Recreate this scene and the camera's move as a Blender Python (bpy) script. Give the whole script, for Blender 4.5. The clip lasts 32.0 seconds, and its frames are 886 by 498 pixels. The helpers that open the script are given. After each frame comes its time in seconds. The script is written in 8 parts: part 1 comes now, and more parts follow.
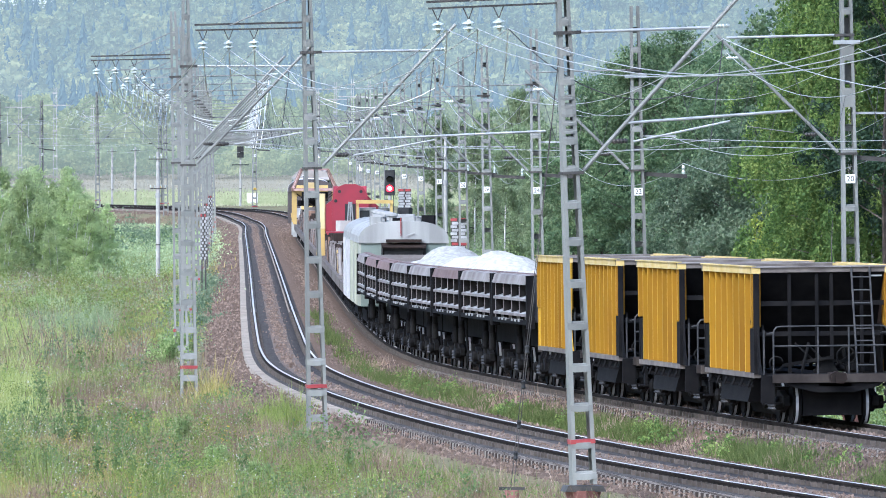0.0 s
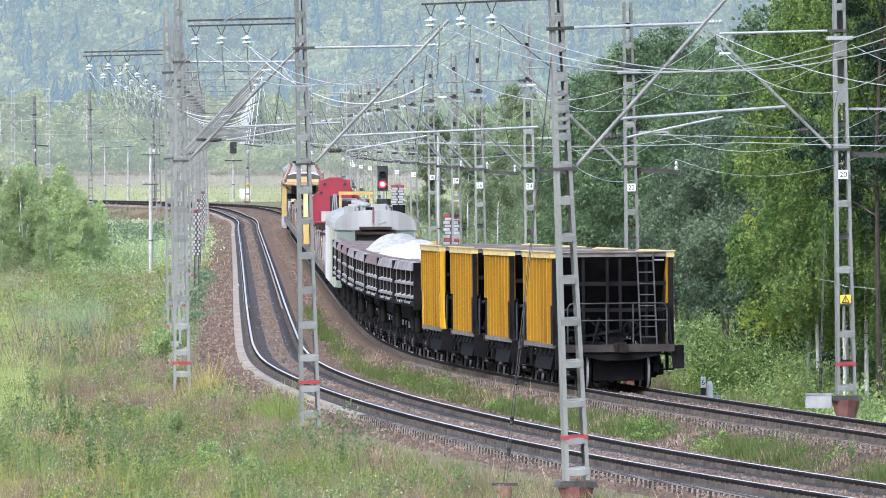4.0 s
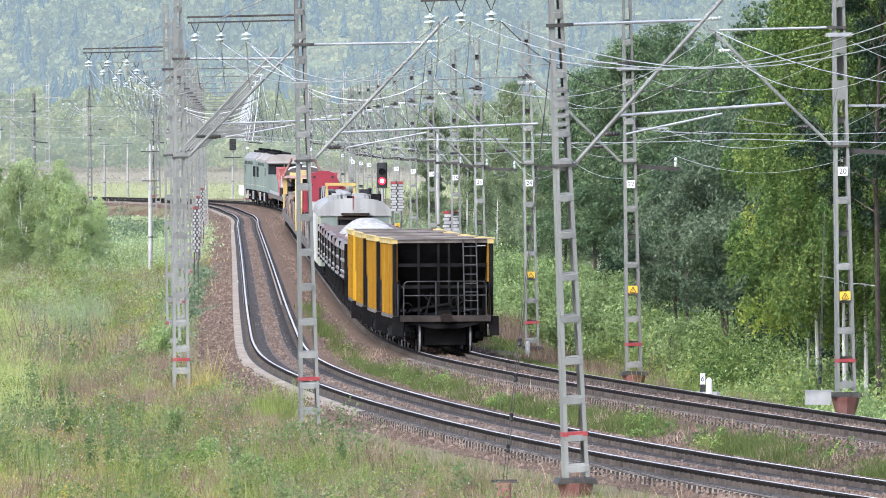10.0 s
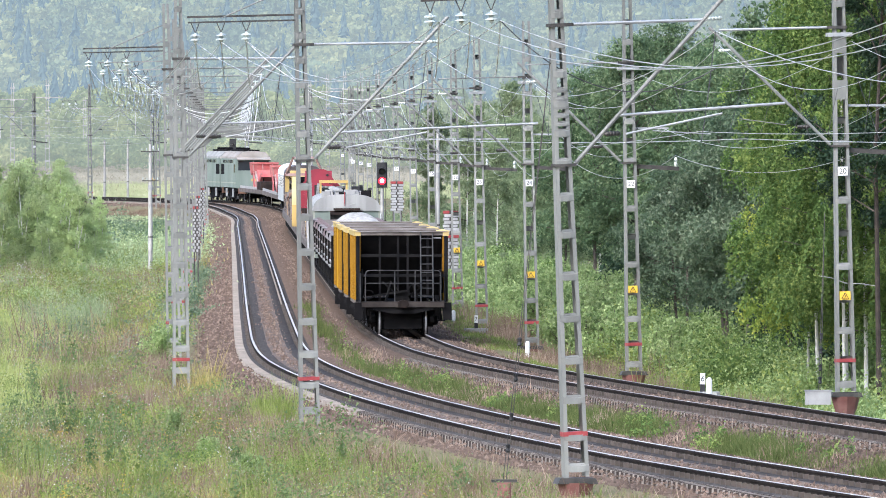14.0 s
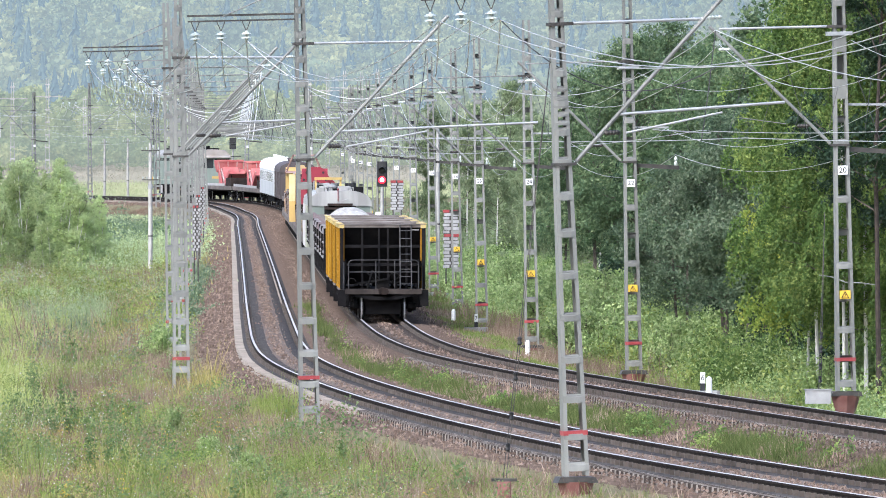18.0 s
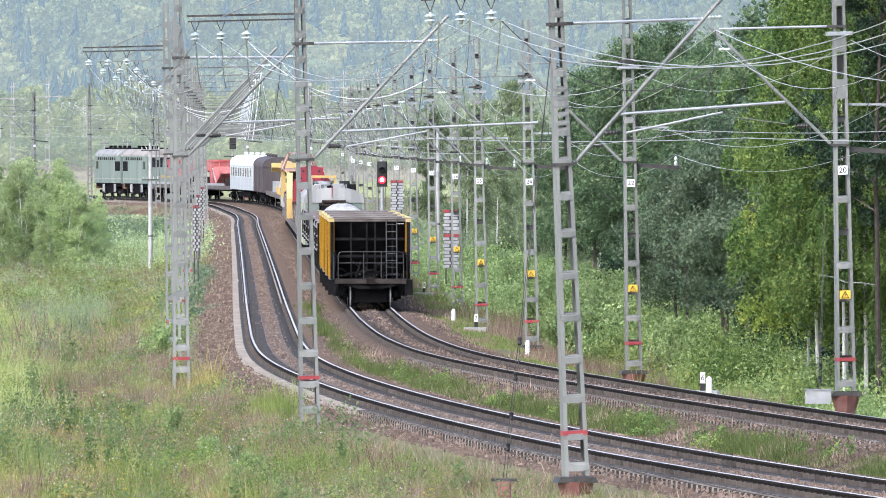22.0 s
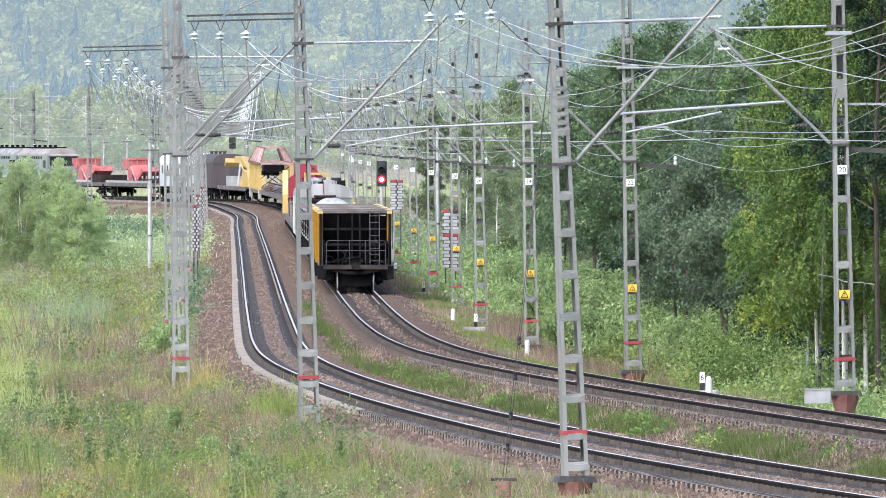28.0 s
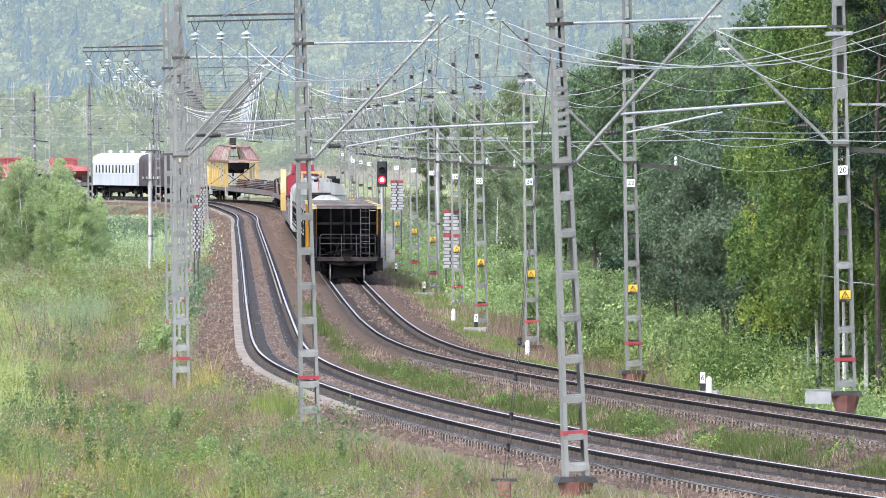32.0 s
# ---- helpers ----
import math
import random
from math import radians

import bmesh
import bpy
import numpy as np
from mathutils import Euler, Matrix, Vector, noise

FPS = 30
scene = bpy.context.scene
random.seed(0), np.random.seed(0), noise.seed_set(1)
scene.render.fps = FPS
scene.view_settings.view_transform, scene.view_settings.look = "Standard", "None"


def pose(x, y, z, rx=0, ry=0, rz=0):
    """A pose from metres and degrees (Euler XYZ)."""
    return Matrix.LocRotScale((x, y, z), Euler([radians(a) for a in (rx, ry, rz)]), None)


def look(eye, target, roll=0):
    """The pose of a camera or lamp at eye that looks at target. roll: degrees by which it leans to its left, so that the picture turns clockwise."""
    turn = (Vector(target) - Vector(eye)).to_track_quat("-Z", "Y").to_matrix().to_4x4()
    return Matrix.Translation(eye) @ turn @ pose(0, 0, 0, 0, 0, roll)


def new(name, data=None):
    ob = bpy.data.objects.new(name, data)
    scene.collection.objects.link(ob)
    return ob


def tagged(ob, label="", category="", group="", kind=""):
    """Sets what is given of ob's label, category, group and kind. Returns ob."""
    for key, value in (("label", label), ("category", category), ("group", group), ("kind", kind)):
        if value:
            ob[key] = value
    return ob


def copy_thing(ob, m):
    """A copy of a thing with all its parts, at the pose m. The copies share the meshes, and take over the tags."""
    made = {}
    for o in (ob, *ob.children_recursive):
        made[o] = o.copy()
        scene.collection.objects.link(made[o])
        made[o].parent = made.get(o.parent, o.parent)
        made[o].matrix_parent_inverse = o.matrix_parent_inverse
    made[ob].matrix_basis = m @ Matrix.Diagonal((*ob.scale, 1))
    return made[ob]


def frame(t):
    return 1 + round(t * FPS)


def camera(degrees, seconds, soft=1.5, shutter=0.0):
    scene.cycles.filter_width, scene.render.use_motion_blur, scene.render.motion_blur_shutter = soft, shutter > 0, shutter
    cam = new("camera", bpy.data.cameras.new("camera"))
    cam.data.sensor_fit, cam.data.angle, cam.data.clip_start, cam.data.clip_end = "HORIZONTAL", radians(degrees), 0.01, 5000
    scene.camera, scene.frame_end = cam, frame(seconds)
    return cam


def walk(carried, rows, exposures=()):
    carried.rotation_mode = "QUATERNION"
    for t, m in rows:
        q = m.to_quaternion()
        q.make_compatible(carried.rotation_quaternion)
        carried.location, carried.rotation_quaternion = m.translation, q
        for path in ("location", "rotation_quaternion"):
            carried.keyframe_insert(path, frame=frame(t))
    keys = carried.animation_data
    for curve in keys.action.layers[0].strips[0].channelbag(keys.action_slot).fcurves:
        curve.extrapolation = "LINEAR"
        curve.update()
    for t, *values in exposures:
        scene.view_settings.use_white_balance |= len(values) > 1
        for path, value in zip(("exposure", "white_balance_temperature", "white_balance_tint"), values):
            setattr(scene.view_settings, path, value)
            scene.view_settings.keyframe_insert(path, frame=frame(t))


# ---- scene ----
# ---- camera ----
ZC = 6.66          # eye above the rail head
cam = camera(4.934, 32.0, soft=0.95)
PITCH = 90 - 0.617
STEP = 0.003148    # degrees for one unit of the sway rows below
SWAY = [(0, 13.5, 15.3), (0.5, 14, 17.5), (1.0, 21, 18), (1.5, 31.5, 16.3), (2.0, 27, 15), (2.5, 11, 12), (3.0, 3.3, 10.8),
        (3.5, 1.5, 9), (4.5, 0.5, 7.3), (5.5, 0, 6), (6, 0, 5), (7, 0, 3.2), (8, 0, 2.8), (10, 0, 2), (12, 0, 2), (14.5, 0, 1.5),
        (16.5, 0, 0.2), (20, 0, 0), (24, 0, 0), (28, -0.8, -0.6), (30, -0.5, -0.6), (32, 0, 0)]
LIGHT = [(0, 1.08, 5150, 9), (2, 1.08, 5250, 10), (4, 1.08, 5500, 10.5), (6, 1.1, 5650, 11), (32, 1.1, 5650, 11)]     # seconds, stops, kelvin, tint
walk(cam, [(t, pose(0, 0, ZC, PITCH + dy * STEP, 0, dx * STEP)) for t, dx, dy in SWAY], LIGHT)

# ---- world and sun ----
world = bpy.data.worlds.new("sky")
scene.world = world
world.use_nodes = True
wn, wl = world.node_tree.nodes, world.node_tree.links
sky = wn.new("ShaderNodeTexSky")
sky.sky_type, sky.sun_disc = "NISHITA", False
SUN_EL, SUN_AZ = 42.0, 215.0     # sun behind the camera, to its left
sky.sun_elevation, sky.sun_rotation = radians(SUN_EL), radians(SUN_AZ)
sky.air_density, sky.dust_density, sky.ozone_density = 1.0, 4.0, 1.0
wn["Background"].inputs["Strength"].default_value = 0.15
wl.new(sky.outputs["Color"], wn["Background"].inputs["Color"])
sun = new("sun", bpy.data.lights.new("sun", "SUN"))
sun.data.energy, sun.data.angle, sun.data.color = 1.3, radians(16), (1.0, 0.97, 0.93)
az, el = radians(SUN_AZ), radians(SUN_EL)
sun_from = Vector((math.sin(az) * math.cos(el), math.cos(az) * math.cos(el), math.sin(el)))
sun.matrix_world = look((0, 0, 60), Vector((0, 0, 60)) - sun_from)


# ---- materials ----
def mat(name, c1, c2=None, scale=3.0, rough=0.7, metal=0.0, bump=0.15, fine=40.0, vary=0.12, streak=False, spec=0.4, c3=None, patch=0.35):
    """A surface with two colours mixed by a coarse noise, a fine grain, and a change from object to object."""
    m = bpy.data.materials.new(name)
    m.use_nodes = True
    n, l = m.node_tree.nodes, m.node_tree.links
    p = n["Principled BSDF"]
    tex = n.new("ShaderNodeTexCoord")
    mp = n.new("ShaderNodeMapping")
    if streak:
        mp.inputs["Scale"].default_value = (1, 1, 0.12)
    l.new(tex.outputs["Object"], mp.inputs["Vector"])
    a = n.new("ShaderNodeTexNoise")
    a.inputs["Scale"].default_value, a.inputs["Detail"].default_value = scale, 6
    l.new(mp.outputs["Vector"], a.inputs["Vector"])
    b = n.new("ShaderNodeTexNoise")
    b.inputs["Scale"].default_value, b.inputs["Detail"].default_value = fine, 4
    l.new(tex.outputs["Object"], b.inputs["Vector"])
    ramp = n.new("ShaderNodeValToRGB")
    ramp.color_ramp.elements[0].position, ramp.color_ramp.elements[1].position = patch, 0.68
    ramp.color_ramp.elements[0].color = (*c1, 1)
    ramp.color_ramp.elements[1].color = (*(c2 or c1), 1)
    if c3:
        e = ramp.color_ramp.elements.new(0.78)
        e.color = (*c3, 1)
    l.new(a.outputs["Fac"], ramp.inputs["Fac"])
    info = n.new("ShaderNodeObjectInfo")
    add = n.new("ShaderNodeMath")
    add.operation = "ADD"
    l.new(b.outputs["Fac"], add.inputs[0])
    l.new(info.outputs["Random"], add.inputs[1])
    val = n.new("ShaderNodeMapRange")
    val.inputs["From Min"].default_value, val.inputs["From Max"].default_value = 0.2, 1.8
    val.inputs["To Min"].default_value, val.inputs["To Max"].default_value = 1 - vary * 1.6, 1 + vary * 1.6
    l.new(add.outputs[0], val.inputs["Value"])
    hsv = n.new("ShaderNodeHueSaturation")
    l.new(ramp.outputs["Color"], hsv.inputs["Color"])
    l.new(val.outputs["Result"], hsv.inputs["Value"])
    l.new(hsv.outputs["Color"], p.inputs["Base Color"])
    p.inputs["Metallic"].default_value = metal
    p.inputs["Specular IOR Level"].default_value = spec
    rr = n.new("ShaderNodeMapRange")
    rr.inputs["To Min"].default_value, rr.inputs["To Max"].default_value = max(0.05, rough - 0.12), min(1, rough + 0.12)
    l.new(b.outputs["Fac"], rr.inputs["Value"])
    l.new(rr.outputs["Result"], p.inputs["Roughness"])
    if bump:
        bp = n.new("ShaderNodeBump")
        bp.inputs["Strength"].default_value, bp.inputs["Distance"].default_value = bump, 0.03
        l.new(b.outputs["Fac"], bp.inputs["Height"])
        l.new(bp.outputs["Normal"], p.inputs["Normal"])
    return m


def leaf_mat(name, c1, c2, c3, glow=0.25, grain=0.55, size=0.35, air=None):
    """Foliage: each piece has its own tint, and lets some light through."""
    m = bpy.data.materials.new(name)
    m.use_nodes = True
    n, l = m.node_tree.nodes, m.node_tree.links
    p = n["Principled BSDF"]
    geo, info = n.new("ShaderNodeNewGeometry"), n.new("ShaderNodeObjectInfo")
    tex = n.new("ShaderNodeTexCoord")
    a = n.new("ShaderNodeTexNoise")
    a.inputs["Scale"].default_value, a.inputs["Detail"].default_value = size, 3
    l.new(tex.outputs["Object"], a.inputs["Vector"])
    mix = n.new("ShaderNodeMath")
    mix.operation = "MULTIPLY_ADD"
    l.new(geo.outputs["Random Per Island"], mix.inputs[0])
    mix.inputs[1].default_value = grain
    sub = n.new("ShaderNodeMath")
    sub.operation = "MULTIPLY_ADD"
    l.new(a.outputs["Fac"], sub.inputs[0])
    sub.inputs[1].default_value, sub.inputs[2].default_value = 2.2 - 1.6 * grain, -0.5 * (2.2 - 1.6 * grain) + 0.5 - grain / 2
    l.new(sub.outputs[0], mix.inputs[2])
    ramp = n.new("ShaderNodeValToRGB")
    ramp.color_ramp.elements[0].color, ramp.color_ramp.elements[1].color = (*c1, 1), (*c3, 1)
    ramp.color_ramp.elements[0].position, ramp.color_ramp.elements[1].position = 0.1, 0.9
    e = ramp.color_ramp.elements.new(0.5)
    e.color = (*c2, 1)
    l.new(mix.outputs[0], ramp.inputs["Fac"])
    hsv = n.new("ShaderNodeHueSaturation")
    r = n.new("ShaderNodeMapRange")
    r.inputs["To Min"].default_value, r.inputs["To Max"].default_value = 0.78, 1.22
    l.new(info.outputs["Random"], r.inputs["Value"])
    l.new(r.outputs["Result"], hsv.inputs["Value"])
    l.new(ramp.outputs["Color"], hsv.inputs["Color"])
    l.new(hsv.outputs["Color"], p.inputs["Base Color"])
    p.inputs["Roughness"].default_value, p.inputs["Specular IOR Level"].default_value = 0.6, 0.25
    if air:      # distance haze, put into the leaves themselves as emission
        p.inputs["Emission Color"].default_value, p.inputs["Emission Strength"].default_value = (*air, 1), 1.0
    tr = n.new("ShaderNodeBsdfTranslucent")
    l.new(hsv.outputs["Color"], tr.inputs["Color"])
    ms = n.new("ShaderNodeMixShader")
    ms.inputs["Fac"].default_value = glow
    l.new(p.outputs[0], ms.inputs[1])
    l.new(tr.outputs[0], ms.inputs[2])
    l.new(ms.outputs[0], n["Material Output"].inputs["Surface"])
    return m


STEEL = mat("galvanised_steel", (0.165, 0.168, 0.152), (0.285, 0.287, 0.265), 1.2, 0.65, 0.15, 0.08, 60, 0.16, streak=True, c3=(0.36, 0.355, 0.33))
DARKSTEEL = mat("dark_steel", (0.05, 0.048, 0.045), (0.1, 0.09, 0.08), 3, 0.6, 0.4, 0.1)
PIPE = mat("bright_pipe", (0.3, 0.31, 0.31), (0.44, 0.45, 0.45), 2, 0.45, 0.35, 0.04)
CONCRETE = mat("concrete", (0.3, 0.29, 0.27), (0.42, 0.41, 0.38), 2, 0.88, 0, 0.25)
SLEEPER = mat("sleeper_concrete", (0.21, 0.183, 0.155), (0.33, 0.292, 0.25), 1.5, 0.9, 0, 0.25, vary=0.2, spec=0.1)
SLEEPER_SIDE = mat("dark_sleeper_flank", (0.035, 0.028, 0.024), (0.07, 0.056, 0.047), 2, 0.95, 0, 0.3, vary=0.2, spec=0.2)
# rail top dimmed: the far track's weaker glint is put into its colour
RAIL_DULL = mat("dimmed_rail_top", (0.3, 0.28, 0.265), (0.44, 0.42, 0.4), 2, 0.6, 0, 0.02, vary=0.05, spec=0.3)
RAILTOP = mat("polished_rail", (0.42, 0.41, 0.4), (0.56, 0.55, 0.54), 2, 0.6, 0, 0.02, vary=0.03, spec=0.3)
CLIP = mat("dusty_rail_clip", (0.08, 0.066, 0.055), (0.15, 0.125, 0.105), 3, 0.85, 0.1, 0.1)
RAILSIDE = mat("rail_rust", (0.017, 0.014, 0.012), (0.04, 0.032, 0.027), 3, 0.9, 0, 0.12, spec=0.1)
BALLAST = mat("ballast_stone", (0.108, 0.079, 0.06), (0.19, 0.141, 0.11), 5.0, 0.95, 0, 0.6, 30, 0.35, spec=0.0)
BALLAST_OILY = mat("oil_soaked_ballast", (0.046, 0.043, 0.042), (0.093, 0.087, 0.084), 5.0, 0.9, 0, 0.6, 30, 0.35, spec=0.0)
BALLAST_STAINED = mat("lightly_stained_ballast", (0.07, 0.057, 0.048), (0.13, 0.107, 0.092), 5.0, 0.9, 0, 0.6, 30, 0.35, spec=0.0)
BALLAST_DARK = mat("dusty_middle_ballast", (0.1, 0.081, 0.068), (0.185, 0.154, 0.133), 5.0, 0.95, 0, 0.6, 30, 0.35, spec=0.0)
RED = mat("red_paint", (0.25, 0.032, 0.036), (0.33, 0.06, 0.06), 4, 0.5, 0, 0.05)
REDBASE = mat("red_primer_concrete", (0.17, 0.07, 0.058), (0.26, 0.13, 0.108), 3, 0.85, 0, 0.2, c3=(0.2, 0.17, 0.15))
WHITE = mat("white_paint", (0.74, 0.74, 0.72), (0.82, 0.82, 0.8), 3, 0.55, 0, 0.05)
BLACK = mat("black_paint", (0.012, 0.012, 0.013), (0.03, 0.03, 0.03), 3, 0.55, 0, 0.08)
SIGN_YELLOW = mat("sign_yellow", (0.66, 0.42, 0.03), (0.74, 0.49, 0.06), 3, 0.5, 0, 0.02)
PORCELAIN = mat("glazed_glass", (0.38, 0.42, 0.38), (0.52, 0.56, 0.51), 4, 0.15, 0, 0.0, spec=0.7)
WIRE = mat("bright_wire", (0.42, 0.43, 0.42), (0.58, 0.59, 0.58), 2, 0.4, 0.3, 0.0)
LEAD = mat("pale_lead", (0.66, 0.67, 0.66), (0.78, 0.79, 0.78), 2, 0.6, 0.0, 0.0, vary=0.04)
DARKWIRE = mat("dark_wire", (0.06, 0.06, 0.06), (0.11, 0.11, 0.11), 2, 0.6, 0.3, 0.0)
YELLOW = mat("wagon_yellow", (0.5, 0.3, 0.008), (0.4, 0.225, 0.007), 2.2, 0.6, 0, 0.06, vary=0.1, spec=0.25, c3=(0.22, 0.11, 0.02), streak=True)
YELLOW_RIM = mat("sun_bleached_rim_yellow", (0.52, 0.38, 0.11), (0.62, 0.5, 0.26), 2.0, 0.6, 0, 0.06, vary=0.06, spec=0.25, c3=(0.34, 0.24, 0.12))
TREAD = mat("worn_wheel_tread", (0.4, 0.4, 0.4), (0.55, 0.55, 0.55), 2, 0.4, 0.2, 0.02, vary=0.05)
# darker yellow that paints the shade between the hopper's ribs
YELLOW_SHADE = mat("shaded_wagon_yellow", (0.3, 0.16, 0.006), (0.2, 0.095, 0.007), 1.2, 0.8, 0, 0.06, vary=0.1, streak=True, spec=0.2)
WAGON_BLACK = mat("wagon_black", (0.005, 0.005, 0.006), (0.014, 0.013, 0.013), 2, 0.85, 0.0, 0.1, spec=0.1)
WAGON_GREY = mat("wagon_grey", (0.007, 0.007, 0.008), (0.016, 0.015, 0.015), 2, 0.8, 0.0, 0.1, spec=0.08)
HANDRAIL = mat("worn_grey_tube", (0.035, 0.035, 0.036), (0.075, 0.073, 0.072), 3, 0.6, 0.2, 0.05)
RUST_DARK = mat("dark_rust", (0.018, 0.013, 0.011), (0.042, 0.029, 0.024), 2, 0.9, 0.0, 0.15, spec=0.2)
RUST_PINK = mat("pinkish_rusty_steel", (0.34, 0.2, 0.18), (0.5, 0.37, 0.34), 2, 0.85, 0.0, 0.15)
RUST = mat("rusty_steel", (0.16, 0.085, 0.055), (0.27, 0.17, 0.12), 2, 0.85, 0.1, 0.2)
DUST = mat("dusty_brown_steel", (0.15, 0.13, 0.122), (0.27, 0.252, 0.243), 1.1, 0.85, 0.0, 0.15, vary=0.08, c3=(0.44, 0.43, 0.42))
MAUVE_RUST = mat("mauve_brown_lining", (0.14, 0.095, 0.09), (0.2, 0.145, 0.135), 1.4, 0.9, 0, 0.15, c3=(0.26, 0.21, 0.2))
# pale for dust, and for the sunlight painted onto the ledge tops
LEDGE_PALE = mat("pale_dust_and_sunlight", (0.16, 0.16, 0.16), (0.4, 0.4, 0.4), 1.7, 0.95, 0, 0.15, c3=(0.62, 0.62, 0.61))
GRAVEL = mat("white_gravel", (0.44, 0.425, 0.385), (0.62, 0.6, 0.55), 6, 0.95, 0, 1.0, 9, 0.3)
COACH_WHITE = mat("coach_white", (0.42, 0.44, 0.45), (0.52, 0.54, 0.55), 0.7, 0.5, 0, 0.04, streak=True)
VAN_BROWN = mat("van_brown", (0.06, 0.05, 0.05), (0.095, 0.08, 0.078), 1, 0.75, 0, 0.1, streak=True)
CABINET_YELLOW = mat("pale_yellow_panel", (0.56, 0.46, 0.22), (0.64, 0.54, 0.3), 1.5, 0.55, 0, 0.04)
CREAM = mat("cream_paint", (0.27, 0.285, 0.225), (0.37, 0.38, 0.31), 1, 0.6, 0, 0.06, streak=True, c3=(0.19, 0.15, 0.1))
GREEN = mat("pale_green_paint", (0.16, 0.2, 0.17), (0.23, 0.27, 0.235), 1, 0.6, 0, 0.06, streak=True, c3=(0.12, 0.12, 0.1))
CREAM_ROOF = mat("stained_cream_roof", (0.26, 0.23, 0.2), (0.36, 0.33, 0.3), 0.8, 0.7, 0, 0.08, c3=(0.16, 0.11, 0.085))
SILVER_SIDE = mat("silver_white_sheet", (0.36, 0.36, 0.365), (0.5, 0.5, 0.5), 1, 0.6, 0, 0.06, streak=True, c3=(0.26, 0.22, 0.19))
HEADSTOCK = mat("worn_brown_headstock", (0.035, 0.029, 0.026), (0.07, 0.059, 0.052), 2, 0.85, 0, 0.12, spec=0.15)
FADED_RED = mat("faded_coral_red", (0.37, 0.08, 0.078), (0.47, 0.17, 0.155), 1.2, 0.65, 0, 0.06, c3=(0.22, 0.07, 0.06))
BOX_GREY = mat("weathered_box_grey", (0.26, 0.26, 0.25), (0.36, 0.36, 0.35), 2, 0.8, 0, 0.15)
ROOFGREY = mat("roof_silver", (0.22, 0.22, 0.21), (0.38, 0.378, 0.36), 1.5, 0.7, 0.0, 0.08, streak=True, c3=(0.17, 0.14, 0.115))
RIMGREY = mat("grey_brown_rim", (0.1, 0.085, 0.075), (0.2, 0.175, 0.155), 2, 0.8, 0.1, 0.1, c3=(0.33, 0.31, 0.29))
BOGIE = mat("grimy_cast_steel", (0.005, 0.005, 0.0055), (0.016, 0.015, 0.014), 2.5, 0.8, 0.0, 0.15, spec=0.1)
DUMP_DARK = mat("dark_wagon_plate", (0.01, 0.0095, 0.0095), (0.026, 0.023, 0.022), 2, 0.85, 0, 0.1, spec=0.2)
BOARD_GREY = mat("weathered_board_white", (0.3, 0.3, 0.295), (0.42, 0.42, 0.41), 3, 0.7, 0, 0.1)
# reeds and field grass carry a painted haze glow as well
REEDS = leaf_mat("hazed_dry_reeds", (0.24, 0.22, 0.165), (0.27, 0.245, 0.185), (0.3, 0.27, 0.205), 0.3, 0.3, 0.05, (0.1, 0.102, 0.095))
FIELD = leaf_mat("hazed_field_grass", (0.26, 0.3, 0.14), (0.36, 0.38, 0.2), (0.46, 0.45, 0.27), 0.4, 0.4, 0.05, (0.03, 0.035, 0.03))
MACHINE_RED = mat("machine_red", (0.27, 0.024, 0.042), (0.22, 0.026, 0.04), 1.5, 0.5, 0, 0.05, c3=(0.42, 0.13, 0.12))
MACHINE_YELLOW = mat("machine_yellow", (0.5, 0.35, 0.11), (0.4, 0.28, 0.1), 1.5, 0.55, 0, 0.06, c3=(0.32, 0.21, 0.1))
BARK_WHITE = mat("birch_bark", (0.45, 0.44, 0.4), (0.58, 0.565, 0.53), 5, 0.85, 0, 0.2, c3=(0.05, 0.045, 0.04), patch=0.3)
BARK = mat("grey_bark", (0.06, 0.048, 0.04), (0.115, 0.095, 0.078), 6, 0.95, 0, 0.6)
BARK_DARK = mat("dark_pine_bark", (0.028, 0.022, 0.018), (0.06, 0.046, 0.037), 6, 0.95, 0, 0.6)
GLASS_DARK = mat("window_glass", (0.02, 0.025, 0.03), (0.03, 0.035, 0.04), 1, 0.12, 0, 0.0, spec=0.8)
LENS_DARK = mat("dark_lens", (0.02, 0.02, 0.02), None, 1, 0.2, 0, 0)
LEAF_BIRCH = leaf_mat("birch_leaves", (0.06, 0.115, 0.03), (0.145, 0.23, 0.058), (0.33, 0.4, 0.11), 0.36, 0.5, 0.6)
LEAF_DARK = leaf_mat("alder_leaves", (0.065, 0.115, 0.055), (0.13, 0.197, 0.092), (0.255, 0.32, 0.16), 0.32, 0.5, 0.5)
LEAF_YELLOW = leaf_mat("yellowing_birch_leaves", (0.11, 0.175, 0.035), (0.235, 0.31, 0.06), (0.48, 0.48, 0.09), 0.4, 0.5, 0.5)
LEAF_SPRUCE = leaf_mat("spruce_boughs", (0.014, 0.034, 0.017), (0.028, 0.055, 0.027), (0.05, 0.085, 0.04), 0.12, 0.5, 0.5)
# paler than the near alders: distance haze put into the leaf colour
LEAF_MID = leaf_mat("haze_paled_leaves", (0.18, 0.24, 0.12), (0.28, 0.345, 0.185), (0.4, 0.45, 0.26), 0.48, 0.5)
LEAF_BUSH = leaf_mat("willow_leaves", (0.15, 0.225, 0.075), (0.27, 0.36, 0.13), (0.44, 0.51, 0.24), 0.42, 0.65, 0.7)
# leaf colour lightened to stand for the mist over the thicket
LEAF_THICKET = leaf_mat("young_birch_leaves", (0.32, 0.41, 0.17), (0.45, 0.53, 0.25), (0.58, 0.64, 0.35), 0.62, 0.4, 0.4)
